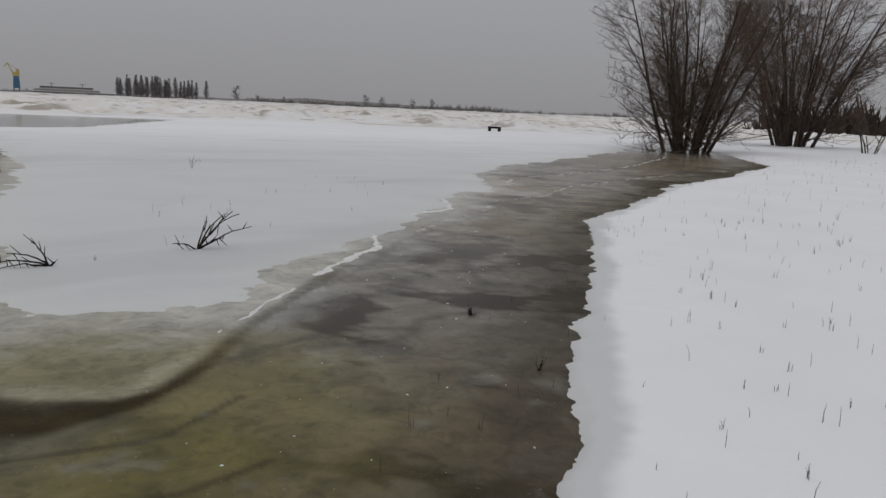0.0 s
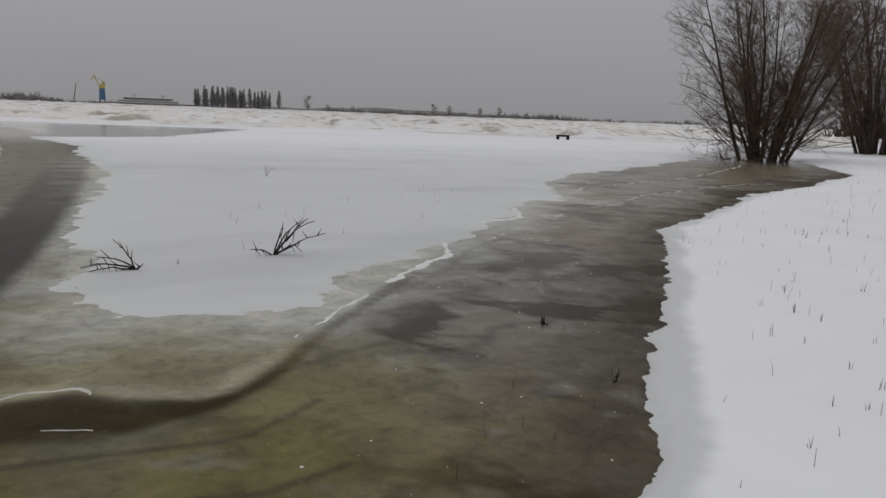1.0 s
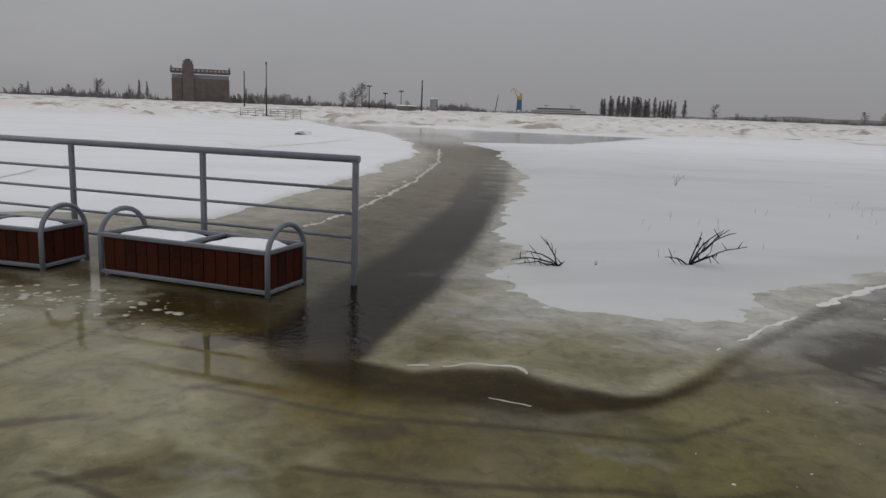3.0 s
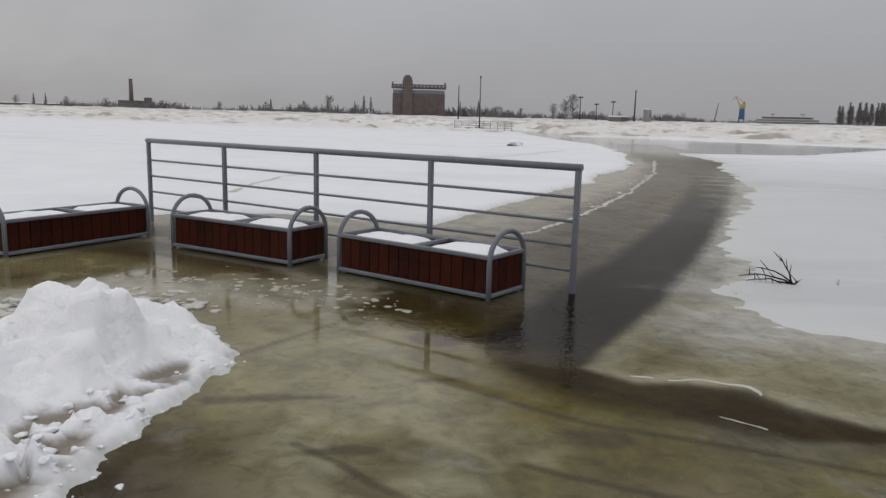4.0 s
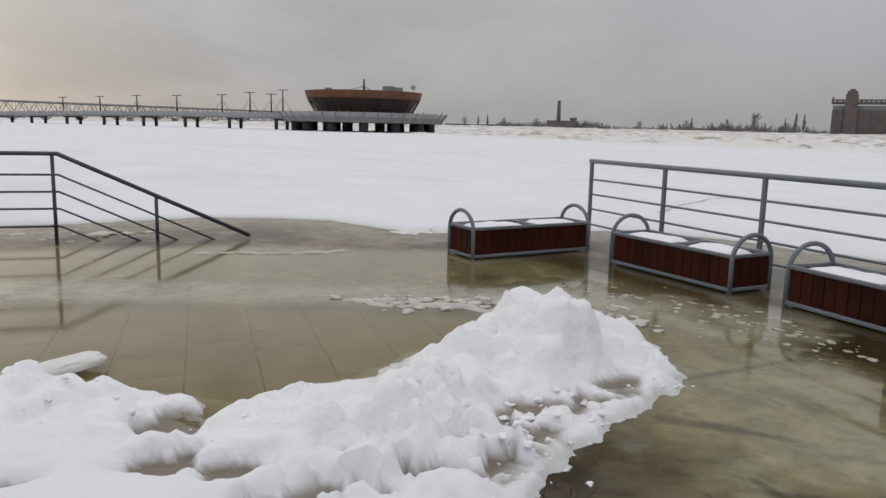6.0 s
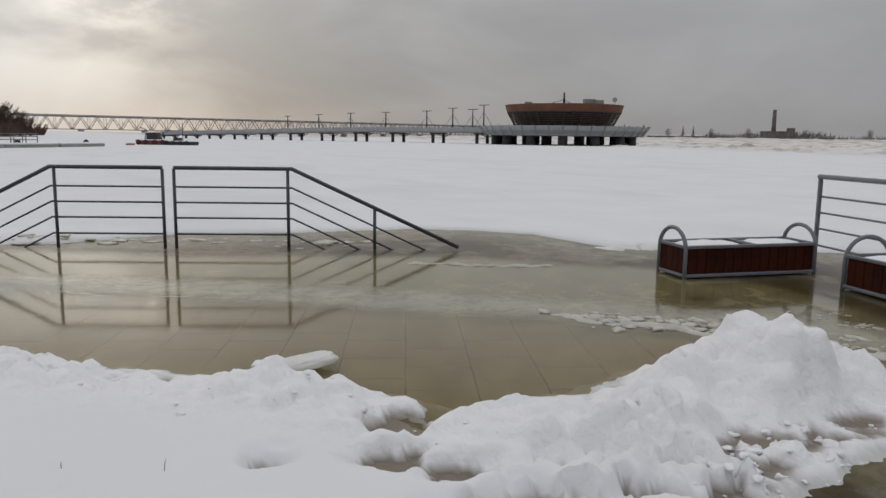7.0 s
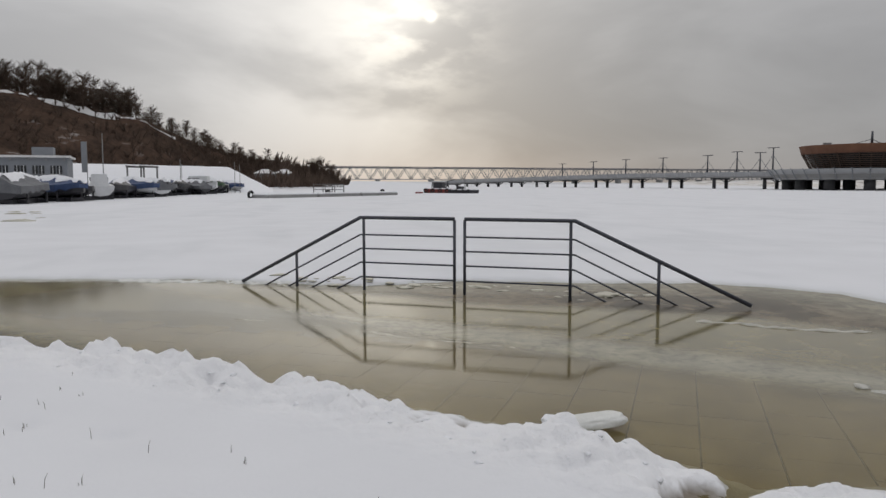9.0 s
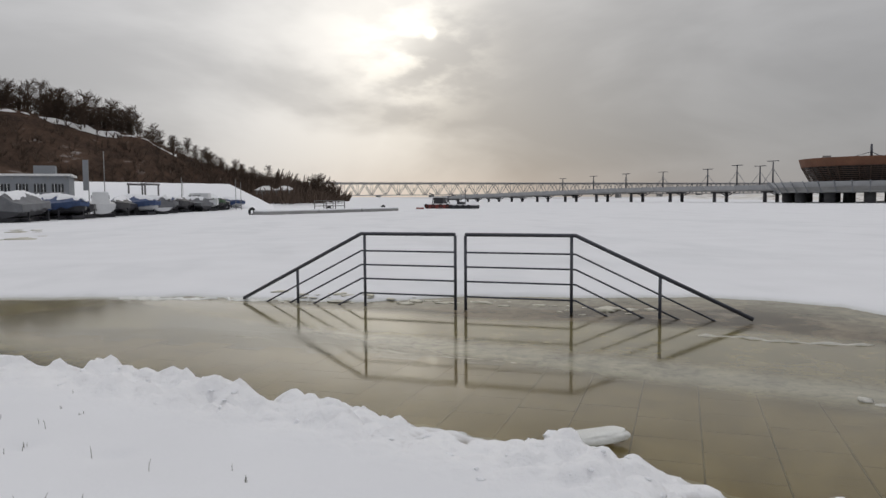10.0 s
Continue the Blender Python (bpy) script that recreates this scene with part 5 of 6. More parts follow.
def pier():
    a, b = Vector((-180, -42, 0)), Vector((-237, -185, 0))
    n = (b - a).length
    t = thing("pier", pose(a.x, a.y, 0, 0, 0, turn_of(a, b)), "long grey pier with metal guard rails on dark piles", "pier")

    def zf(s):
        return 3.05 - 1.75 * max(0.0, (s / n - 0.3) / 0.7) ** 1.1
    bays = 36
    for i in range(bays):
        s0, s1 = n * i / bays, n * (i + 1) / bays
        bm = B()
        vs = []
        for s in (s0, s1):
            for y, dz in ((-3.2, 0), (3.2, 0), (3.2, -0.42), (-3.2, -0.42)):
                vs.append(bm.verts.new((s, y, zf(s) + dz)))
        for k in range(4):
            bm.faces.new((vs[k], vs[(k + 1) % 4], vs[4 + (k + 1) % 4], vs[4 + k]))
        bm.faces.new(vs[:4]), bm.faces.new(vs[4:])
        part("deck_slab", bm, CONCRETE, t)
        for y in (-3.4, 3.4):
            bm = B()
            vs = [bm.verts.new(p) for p in ((s0 + 0.15, y, zf(s0) - 0.1), (s1 - 0.15, y, zf(s1) - 0.1), (s1 - 0.15, y * 1.15, zf(s1) + 0.95), (s0 + 0.15, y * 1.15, zf(s0) + 0.95))]
            vi = [bm.verts.new(v.co + Vector((0, 0.05, 0))) for v in vs]
            bm.faces.new(vs), bm.faces.new(vi[::-1])
            for k in range(4):
                bm.faces.new((vs[k], vi[k], vi[(k + 1) % 4], vs[(k + 1) % 4]))
            part("guard_panel", bm, RAIL_MESH, t)
    for i in range(11):
        s = n * (i + 0.4) / 11
        bm = B()
        for y in (-2.2, 2.2):
            tube(bm, (s, y, -0.5), (s, y, zf(s) - 0.4), 0.42, n=8)
        box(bm, (s, 0, zf(s) - 0.58), (0.9, 6, 0.32))
        part("pile_bent", bm, DARK_CONCRETE, t)
        bm = B()
        for d in (-2.6, 2.6):
            tube(bm, (s, -2.2, zf(s) - 1.5), (s + d, -2.4, zf(s) - 0.42), 0.13, n=4)
        part("brace", bm, DARK_CONCRETE, t)
    for f, h in ((0.034, 6.4), (0.056, 5.4), (0.097, 5.8), (0.153, 5.2), (0.248, 5.0), (0.337, 5.0), (0.424, 4.9), (0.516, 4.8)):
        s = f * n
        m = thing("lamp_mast", pose(*(a.lerp(b, f)).xy, zf(s), 0, 0, turn_of(a, b)), "dark pier mast with a cross arm and stays", "mast", "pier masts")
        bm = B()
        tube(bm, (0, 0, -0.2), (0, 0, h), 0.22, 0.13, 6)
        part("shaft", bm, DARK_STEEL, m)
        bm = B()
        box(bm, (0, 0, h), (2.9, 0.35, 0.16))
        part("cross_arm", bm, DARK_STEEL, m)
        for d in (-3.2, 3.2):
            bm = B()
            tube(bm, (0, 0, h * 0.75), (d, 0, 0.4), 0.05, n=4)
            part("stay", bm, STEEL, m)


restaurant()
pier()

# ---------------------------------------------------------------- road bridge far down the river


def bridge():
    a, b = Vector((-560, -819, 0)), Vector((-1480, -256, 0))
    n = (b - a).length
    t = thing("truss_bridge", pose(a.x, a.y, 0, 0, 0, turn_of(a, b)), "long pale grey steel truss bridge on concrete piers", "bridge")
    top, low = 21.5, 6.0
    bm = B()
    box(bm, (n / 2, 0, top), (n, 12, 1.5))
    part("deck", bm, BRIDGE_STEEL, t)
    bm = B()
    box(bm, (n / 2, -6.2, top + 1.4), (n, 0.2, 0.9))
    part("parapet", bm, BRIDGE_STEEL, t)
    spans = 14
    w = n / spans
    for i in range(spans):
        bm = B()
        for y in (-4.5, 4.5):
            box(bm, (w * (i + 0.5), y, low), (w, 0.9, 0.9))
            for k in range(4):
                x0 = w * i + w * k / 4
                tube(bm, (x0, y, top - 0.8), (x0 + w / 8, y, low), 0.45, n=4)
                tube(bm, (x0 + w / 8, y, low), (x0 + w / 4, y, top - 0.8), 0.45, n=4)
                tube(bm, (x0 + w / 8, y, low), (x0 + w / 8, y, top - 0.8), 0.25, n=4)
        part("truss_span", bm, BRIDGE_STEEL, t)
        bm = B()
        box(bm, (w * i, 0, 2.5), (4, 11, 7))
        part("bridge_pier", bm, CONCRETE, t)


bridge()

# ---------------------------------------------------------------- hill, embankment, boatyard


def steep_material():
    """Brown scrub slope with patches of lying snow."""
    m = material("brown_winter_slope", (0.078, 0.050, 0.036), 0.95, 0, 0.45, 0.09, 0.5, 0.6, second=(0.030, 0.022, 0.018), spec=0.05, dist=0.6)
    nt = m.node_tree
    L = nt.links.new
    p = nt.nodes["Principled BSDF"]
    src = p.inputs["Base Color"].links[0].from_socket
    tc = nt.nodes.new("ShaderNodeTexCoord")
    n = nt.nodes.new("ShaderNodeTexNoise")
    n.inputs["Scale"].default_value = 0.09
    n.inputs["Detail"].default_value = 7
    n.inputs["Roughness"].default_value = 0.68
    L(tc.outputs["Object"], n.inputs["Vector"])
    mr = nt.nodes.new("ShaderNodeMapRange")
    mr.inputs["From Min"].default_value, mr.inputs["From Max"].default_value = 0.58, 0.70
    mr.inputs["To Max"].default_value = 0.6
    L(n.outputs["Fac"], mr.inputs["Value"])
    mx = nt.nodes.new("ShaderNodeMix")
    mx.data_type = "RGBA"
    L(mr.outputs[0], mx.inputs[0])
    L(src, mx.inputs[6])
    mx.inputs[7].default_value = (0.5, 0.5, 0.5, 1)
    L(mx.outputs[2], p.inputs["Base Color"])
    return m


CREST = [(-40, -300, 39), (-75, -278, 36), (-106, -261, 31.5), (-125, -252, 27.5), (-144, -242, 22.6), (-165, -240, 14.2), (-190, -255, 12), (-228, -290, 10.5), (-275, -330, 9.5), (-300, -345, 8), (-345, -362, 5)]


def hill():
    """Steep brown bluff: crest, broken face and foot."""
    bm = B()
    rows = []
    m = 90
    for i in range(m + 1):
        f = i / m * (len(CREST) - 1)
        k = min(int(f), len(CREST) - 2)
        c = Vector(CREST[k]).lerp(Vector(CREST[k + 1]), f - k)
        out = (Vector((-20, 0, 0)) - c)
        out.z = 0
        out.normalize()
        row = []
        for j in range(26):
            q = j / 25
            if q < 0.2:
                d, z = -60 * (0.2 - q) / 0.2, c.z + 1.5
            else:
                g = (q - 0.2) / 0.8
                d, z = c.z * 2.1 * g, c.z * (1 - g) ** 1.1
            p = c + out * d
            nz = noise.fractal((p.x / 22, p.y / 22, q * 3), 0.8, 2.2, 4)
            row.append(bm.verts.new((p.x + out.x * nz * 2.5, p.y + out.y * nz * 2.5, max(-0.5, z + nz * (1.4 if 0.2 < q < 0.95 else 0.4)))))
        rows.append(row)
    for i in range(m):
        for j in range(25):
            f = bm.faces.new((rows[i][j], rows[i + 1][j], rows[i + 1][j + 1], rows[i][j + 1]))
            f.smooth = True
    ob = part("hillside", bm, steep_material())
    tagged(ob, "steep brown winter bluff with snow patches", "hill", kind="structure")
    rn = random.Random(12)
    for i in range(300):
        f = rn.random() ** 1.3 * (len(CREST) - 1)
        k = min(int(f), len(CREST) - 2)
        c = Vector(CREST[k]).lerp(Vector(CREST[k + 1]), f - k)
        s = rn.uniform(0.45, 0.95) * (1.0 if c.z > 24 else 0.55)
        plant("hill_tree", HILL[i % 3], pose(c.x + rn.uniform(-14, 3), c.y + rn.uniform(-16, 3), c.z - 2.2, 0, 0, rn.uniform(0, 360)) @ Matrix.Scale(s, 4), "dark leafless tree on the bluff", "bluff trees")
    # snowed-over track along the crest
    bm = B()
    last = None
    for i in range(80):
        f = 1.5 + 3.0 * i / 79
        k = min(int(f), len(CREST) - 2)
        c = Vector(CREST[k]).lerp(Vector(CREST[k + 1]), f - k)
        out = Vector((-20 - c.x, -c.y, 0)).normalized()
        w = 1.3 * noise.noise((i * 0.23, 3.3, 0))
        row = [bm.verts.new(c + out * q + Vector((0, 0, z))) for q, z in ((1.0, -1.6), (2.0, -0.75 + w), (3.0, -0.95 + w), (4.5, -3.0))]
        if last:
            for q in range(3):
                bm.faces.new((last[q], row[q], row[q + 1], last[q + 1]))
        last = row
    tagged(part("snow_ledge", bm, SNOW_DIRTY), "narrow snow-covered track along the bluff's crest", "snow", kind="structure")
    bm = B()
    for i in range(1500):
        f = rn.random() * (len(CREST) - 1)
        k = min(int(f), len(CREST) - 2)
        c = Vector(CREST[k]).lerp(Vector(CREST[k + 1]), f - k)
        out = Vector((-20 - c.x, -c.y, 0)).normalized()
        g = rn.random()
        p = c + out * c.z * 2.1 * g
        p.z = c.z * (1 - g) ** 1.1
        for j in range(5):
            d = Vector((rn.gauss(0, 0.5), rn.gauss(0, 0.5), 1))
            tube(bm, p, p + d * rn.uniform(0.8, 3.0), 0.16, 0.03, 3, caps=False)
    tagged(part("hill_scrub", bm, TWIG), "leafless scrub over the bluff", "scrub", kind="stuff")


def embankment():
    """Snow-covered dyke in front of the bluff."""
    bm = B()
    line = [(-30, -134, 4.6), (-58.4, -118, 4.5), (-77.5, -106.3, 4.1), (-84, -103, 0.4)]
    rows = []
    for i in range(61):
        f = i / 60 * 3
        k = min(int(f), 2)
        c = Vector(line[k]).lerp(Vector(line[k + 1]), f - k)
        out = Vector((-c.x, -c.y, 0)).normalized()
        row = []
        for j in range(14):
            q = j / 13
            d = -9 + 26 * q
            z = c.z * (smooth(-9, -2, d) if d < 0 else 1 - smooth(1, 16, d)) + 0.12 * noise.noise((c.x / 3 + d, c.y / 3, 0))
            p = c + out * d
            row.append(bm.verts.new((p.x, p.y, max(float(z), -0.2))))
        rows.append(row)
    for i in range(60):
        for j in range(13):
            f = bm.faces.new((rows[i][j], rows[i + 1][j], rows[i + 1][j + 1], rows[i][j + 1]))
            f.smooth = True
    tagged(part("embankment", bm, SNOW_PAD), "smooth snow-covered dyke below the bluff", "embankment", kind="structure")


hill()
embankment()


def boat(x, y, turn, length, hull, cover, covered, seed, label):
    """A laid-up boat on a cradle, under a sagging tarpaulin or with its cabin."""
    rn = random.Random(seed)
    t = thing("boat", pose(x, y, max(0.0, ground_z(x, y)), 0, 0, turn), label, "boat", "laid-up boats")
    w, h = length * 0.36, length * 0.13
    foot = 0.34

    def beam(f):
        return w / 2 * min(1, 1.9 * (1 - f) ** 0.55 + 0.02)

    def sheer(f):
        return foot + h * (1 + 0.35 * f * f)
    bm = B()
    rows = []
    for i in range(13):
        f = i / 12
        xx, ww, top = (f - 0.5) * length, beam(f), sheer(f)
        low = foot + 0.55 * h * f ** 4
        rows.append([bm.verts.new(p) for p in ((xx, -ww, top), (xx, -ww * 0.93, foot + h * 0.5), (xx, -ww * 0.6, low + 0.08 * h), (xx, 0, low - 0.05), (xx, ww * 0.6, low + 0.08 * h), (xx, ww * 0.93, foot + h * 0.5), (xx, ww, top))])
    for i in range(12):
        for j in range(6):
            bm.faces.new((rows[i][j], rows[i + 1][j], rows[i + 1][j + 1], rows[i][j + 1]))
        bm.faces.new((rows[i][6], rows[i + 1][6], rows[i + 1][0], rows[i][0]))
    bm.faces.new(rows[0])
    body = part("hull", bm, hull, t)
    for sgn in (-1, 1):
        bm = B()
        bent_tube(bm, [((f - 0.5) * length, sgn * (beam(f) + 0.02), sheer(f) - 0.05) for f in np.linspace(0, 0.98, 12)], 0.045, 5)
        part("rubbing_strake", bm, RED if seed % 4 == 0 else HULL_DARK, body)
    if covered:
        # tarpaulin over a ridge pole, hanging unevenly, with snow along its back
        bm, sn = B(), B()
        rows, caps = [], []
        for i in range(15):
            f = i / 14
            ww = beam(f * 0.97) * 1.07 + 0.04
            ridge = sheer(f) + length * 0.135 * math.sin(math.pi * min(1, 0.22 + f * 0.80)) ** 0.7 + rn.uniform(-0.05, 0.05)
            xx = (f - 0.5) * length * 1.01
            drop = [sheer(f) - 0.30 - 0.25 * rn.random() for _ in range(2)]
            sag = 0.10 + 0.08 * rn.random()
            mid = sheer(f) + 0.48 * (ridge - sheer(f)) - sag
            prof = ((-ww, drop[0]), (-ww * 0.98, sheer(f) + 0.02), (-ww * 0.5, mid), (0, ridge), (ww * 0.5, mid), (ww * 0.98, sheer(f) + 0.02), (ww, drop[1]))
            rows.append([bm.verts.new((xx + rn.uniform(-0.03, 0.03), y_, z_)) for y_, z_ in prof])
            a, b = rn.uniform(0.12, 0.45), rn.uniform(0.12, 0.45)
            if 0 < i < 14:
                caps.append([sn.verts.new((xx, q * ww, sheer(f) + (ridge - sheer(f)) * (1 - abs(q) * 1.25) + z_)) for q, z_ in ((-a, -0.05), (-a * 0.6, 0.05), (0, 0.07), (b * 0.6, 0.05), (b, -0.05))])
        for i in range(14):
            for j in range(6):
                bm.faces.new((rows[i][j], rows[i + 1][j], rows[i + 1][j + 1], rows[i][j + 1]))
        bm.faces.new(rows[0]), bm.faces.new(rows[-1][::-1])
        for i in range(12):
            for j in range(4):
                sn.faces.new((caps[i][j], caps[i + 1][j], caps[i + 1][j + 1], caps[i][j + 1]))
        part("cover", bm, cover, t)
        part("snow_cover", sn, SNOW_PAD, t, "snow lying on the boat")
    else:
        z0 = sheer(0.4)
        bm = B()
        prism(bm, [(-0.30 * length, -0.32 * w), (0.16 * length, -0.30 * w), (0.24 * length, 0), (0.16 * length, 0.30 * w), (-0.30 * length, 0.32 * w)], z0 - 0.1, z0 + 0.95, 0.86)
        cab = part("cabin", bm, cover, t)
        for sgn in (-1, 1):
            for q in (-0.2, -0.07, 0.06):
                bm = B()
                box(bm, (q * length, sgn * 0.30 * w, z0 + 0.55), (0.10 * length, 0.05, 0.32), 0, 0.01)
                part("cabin_window", bm, GLASS, cab)
        bm = B()
        box(bm, (-0.05 * length, 0, z0 + 0.99), (0.42 * length, 0.52 * w, 0.10), 0, 0.04)
        part("snow_cover", bm, SNOW_PAD, t, "snow lying on the boat")
    for i in (-0.28, 0.22):
        bm = B()
        box(bm, (i * length, 0, 0.14), (0.3, w * 0.95, 0.26))
        for sgn in (-1, 1):
            tube(bm, (i * length, sgn * w * 0.46, 0), (i * length, sgn * w * 0.46, 0.8), 0.08, n=4)
        part("cradle", bm, HULL_DARK, t)
    # added dark box in place of the black shadow beneath the hull
    bm = B()
    box(bm, (-0.03 * length, 0, 0.17), (0.8 * length, w * 0.45, 0.3), 0, 0.03)
    part("underhull_shade", bm, HULL_DARK, t)


BOATS = [
    (30, 6.0, HULL_DARK, TARP_GREY, True, "red-striped dark boat under a grey tarpaulin on the shore"),
    (88, 5.6, HULL_DARK, TARP_BLUE, True, "boat under a blue tarpaulin on the snowy shore"),
    (118, 4.4, HULL_DARK, HULL_DARK, True, "dark covered boat on the snowy shore"),
    (150, 5.8, HULL_WHITE, HULL_WHITE, False, "white cabin boat on a cradle in the snow"),
    (184, 5.0, HULL_DARK, HULL_DARK, True, "dark covered boat on the snowy shore"),
    (210, 5.6, HULL_WHITE, TARP_BLUE, True, "white boat under a blue cover"),
    (238, 5.4, HULL_WHITE, TARP_GREY, True, "white boat under a grey tarpaulin"),
    (268, 5.4, HULL_DARK, TARP_GREY, True, "boat under a pale grey tarpaulin"),
    (300, 5.6, HULL_DARK, HULL_DARK, True, "low black boat with snow on its cover"),
    (322, 5.0, HULL_DARK, TARP_GREY, True, "dark boat under a tarpaulin"),
    (352, 6.6, HULL_WHITE, HULL_WHITE, False, "white cabin cruiser on a cradle"),
    (384, 6.0, HULL_DARK, GREEN, True, "boat under a green tarpaulin"),
    (408, 5.0, HULL_DARK, HULL_DARK, True, "dark covered boat on the shore"),
    (428, 5.0, HULL_WHITE, TARP_BLUE, True, "small boat with a blue cover"),
]
for k, (px, ln, hl, cv, cd, lab) in enumerate(BOATS):
    f = px / 440
    bx, by = -23.2 - 49.0 * f ** 1.35, -57.5 - 41.0 * f ** 1.35
    boat(bx, by, 45 + (k * 53) % 70 + (180 if k % 3 == 0 else 0), ln * 1.12, hl, cv, cd, 40 + k, lab)
    if k % 4 != 3:
        cv2 = (TARP_BLUE, HULL_DARK, TARP_GREY, GREEN)[k // 2 % 4]
        boat(bx + 0.3 - 2.4 * f, by - 4.2, 20 + (k * 41) % 60, ln * 1.1, HULL_DARK, cv2, True, 70 + k, "covered boat in the back row of the boatyard")


def club_house():
    a, b = (-28.2, -85.7), (-38.2, -80.0)
    n = math.dist(a, b)
    t = thing("club_house", pose(b[0], b[1], 0, 0, 0, turn_of(b, a)), "long white two-storey boathouse with small windows", "building")
    bm = B()
    box(bm, (n / 2 + 6, -4, 2.05), (n + 12, 8, 4.1))
    part("wall", bm, WHITE_WALL, t)
    bm = B()
    box(bm, (n / 2 + 6, -4, 4.2), (n + 12.6, 8.6, 0.22))
    part("roof", bm, SNOW_DIRTY, t, "flat roof edged with snow")
    for i in range(9):
        for k in range(2):
            bm = B()
            cx = 0.75 + i * 1.62 + k * 0.6
            box(bm, (cx, 0.02, 2.85), (0.48, 0.12, 0.85))
            win = part("window", bm, GLASS, t)
            bm = B()
            box(bm, (cx, 0.10, 2.85), (0.05, 0.05, 0.85))
            part("glazing_bar", bm, HULL_WHITE, win)
            bm = B()
            box(bm, (cx, 0.12, 2.40), (0.56, 0.14, 0.06))
            part("sill", bm, CONCRETE, win)
    for i in range(10):
        bm = B()
        box(bm, (0.3 + i * 1.62, 0.08, 3.9), (0.12, 0.3, 0.25))
        part("bracket", bm, CONCRETE, t)
    bm = B()
    box(bm, (2.4, -3, 4.75), (2.0, 2.5, 0.95))
    part("roof_box", bm, WHITE_WALL, t)


club_house()


def shore_pole(x, y, h, label, flag=False):
    t = thing("shore_pole", pose(x, y, max(0, ground_z(x, y))), label, "pole", "shore poles")
    bm = B()
    tube(bm, (0, 0, -0.2), (0, 0, h), 0.05, 0.035, 6)
    part("shaft", bm, CONCRETE, t)
    if flag:
        bm = B()
        box(bm, (0.28, 0, h - 1.5), (0.5, 0.04, 2.9))
        part("banner", bm, WHITE_WALL, t, "furled pale banner")


shore_pole(-36.5, -72.6, 5.4, "pale pole with a hanging banner in the boatyard", True)
shore_pole(-37.7, -71.9, 6.2, "tall thin pole in the boatyard")
shore_pole(-52, -81, 4.2, "thin pole in the boatyard")
shore_pole(-60, -93, 4.0, "thin pole by the snowy dyke")
shore_pole(-68, -92, 4.4, "thin pole by the snowy dyke")
shore_pole(-69.2, -92.4, 4.0, "thin pole by the snowy dyke")


def lift_frame():
    t = thing("boat_lift", pose(-47, -80.5, 0, 0, 0, 30), "grey steel boat lift frame in the boatyard", "frame")
    for x in (0, 3.4):
        for y in (0, 1.6):
            bm = B()
            tube(bm, (x, y, 0), (x, y, 3.3), 0.10, n=5)
            part("leg", bm, SHED, t)
    bm = B()
    for y in (0, 1.6):
        tube(bm, (-0.2, y, 3.3), (3.6, y, 3.3), 0.12, n=5)
    part("beam", bm, SHED, t)


lift_frame()


def pontoon():
    """Snowed-in floating jetty with tyres as fenders and a small cage."""
    a, b = Vector((-46.2, -59.2, 0)), Vector((-68.0, -61.8, 0))
    n = (b - a).length
    t = thing("pontoon", pose(a.x, a.y, 0, 0, 0, turn_of(a, b)), "snow-covered floating jetty frozen into the ice", "pontoon")
    for i in range(3):
        bm = B()
        box(bm, (n * (i + 0.5) / 3, 0, 0.15), (n / 3 - 0.3, 2.2, 0.40), 0, 0.05)
        part("float", bm, CONCRETE, t)
        bm = B()
        box(bm, (n * (i + 0.5) / 3, 0, 0.42), (n / 3 - 0.25, 2.15, 0.16), 0, 0.07)
        part("snow_cover", bm, SNOW_PAD, t, "snow lying on the jetty")
    for x in (0.1, n * 0.53, n - 0.1):
        bm = B()
        bent_tube(bm, [(x + 0.32 * math.cos(q), 1.2, 0.35 + 0.32 * math.sin(q)) for q in np.linspace(0, 6.2, 14)], 0.13, 6)
        part("tyre", bm, RUBBER, t)
    for x in (n * 0.40, n * 0.47, n * 0.54):
        for y in (-0.8, 0.8):
            bm = B()
            tube(bm, (x, y, 0.4), (x, y, 1.35), 0.05, n=5)
            part("cage_post", bm, SHED, t)
    bm = B()
    for z in (0.8, 1.1, 1.35):
        for y in (-0.8, 0.8):
            tube(bm, (n * 0.40, y, z), (n * 0.54, y, z), 0.04, n=5)
    part("cage_rail", bm, SHED, t)


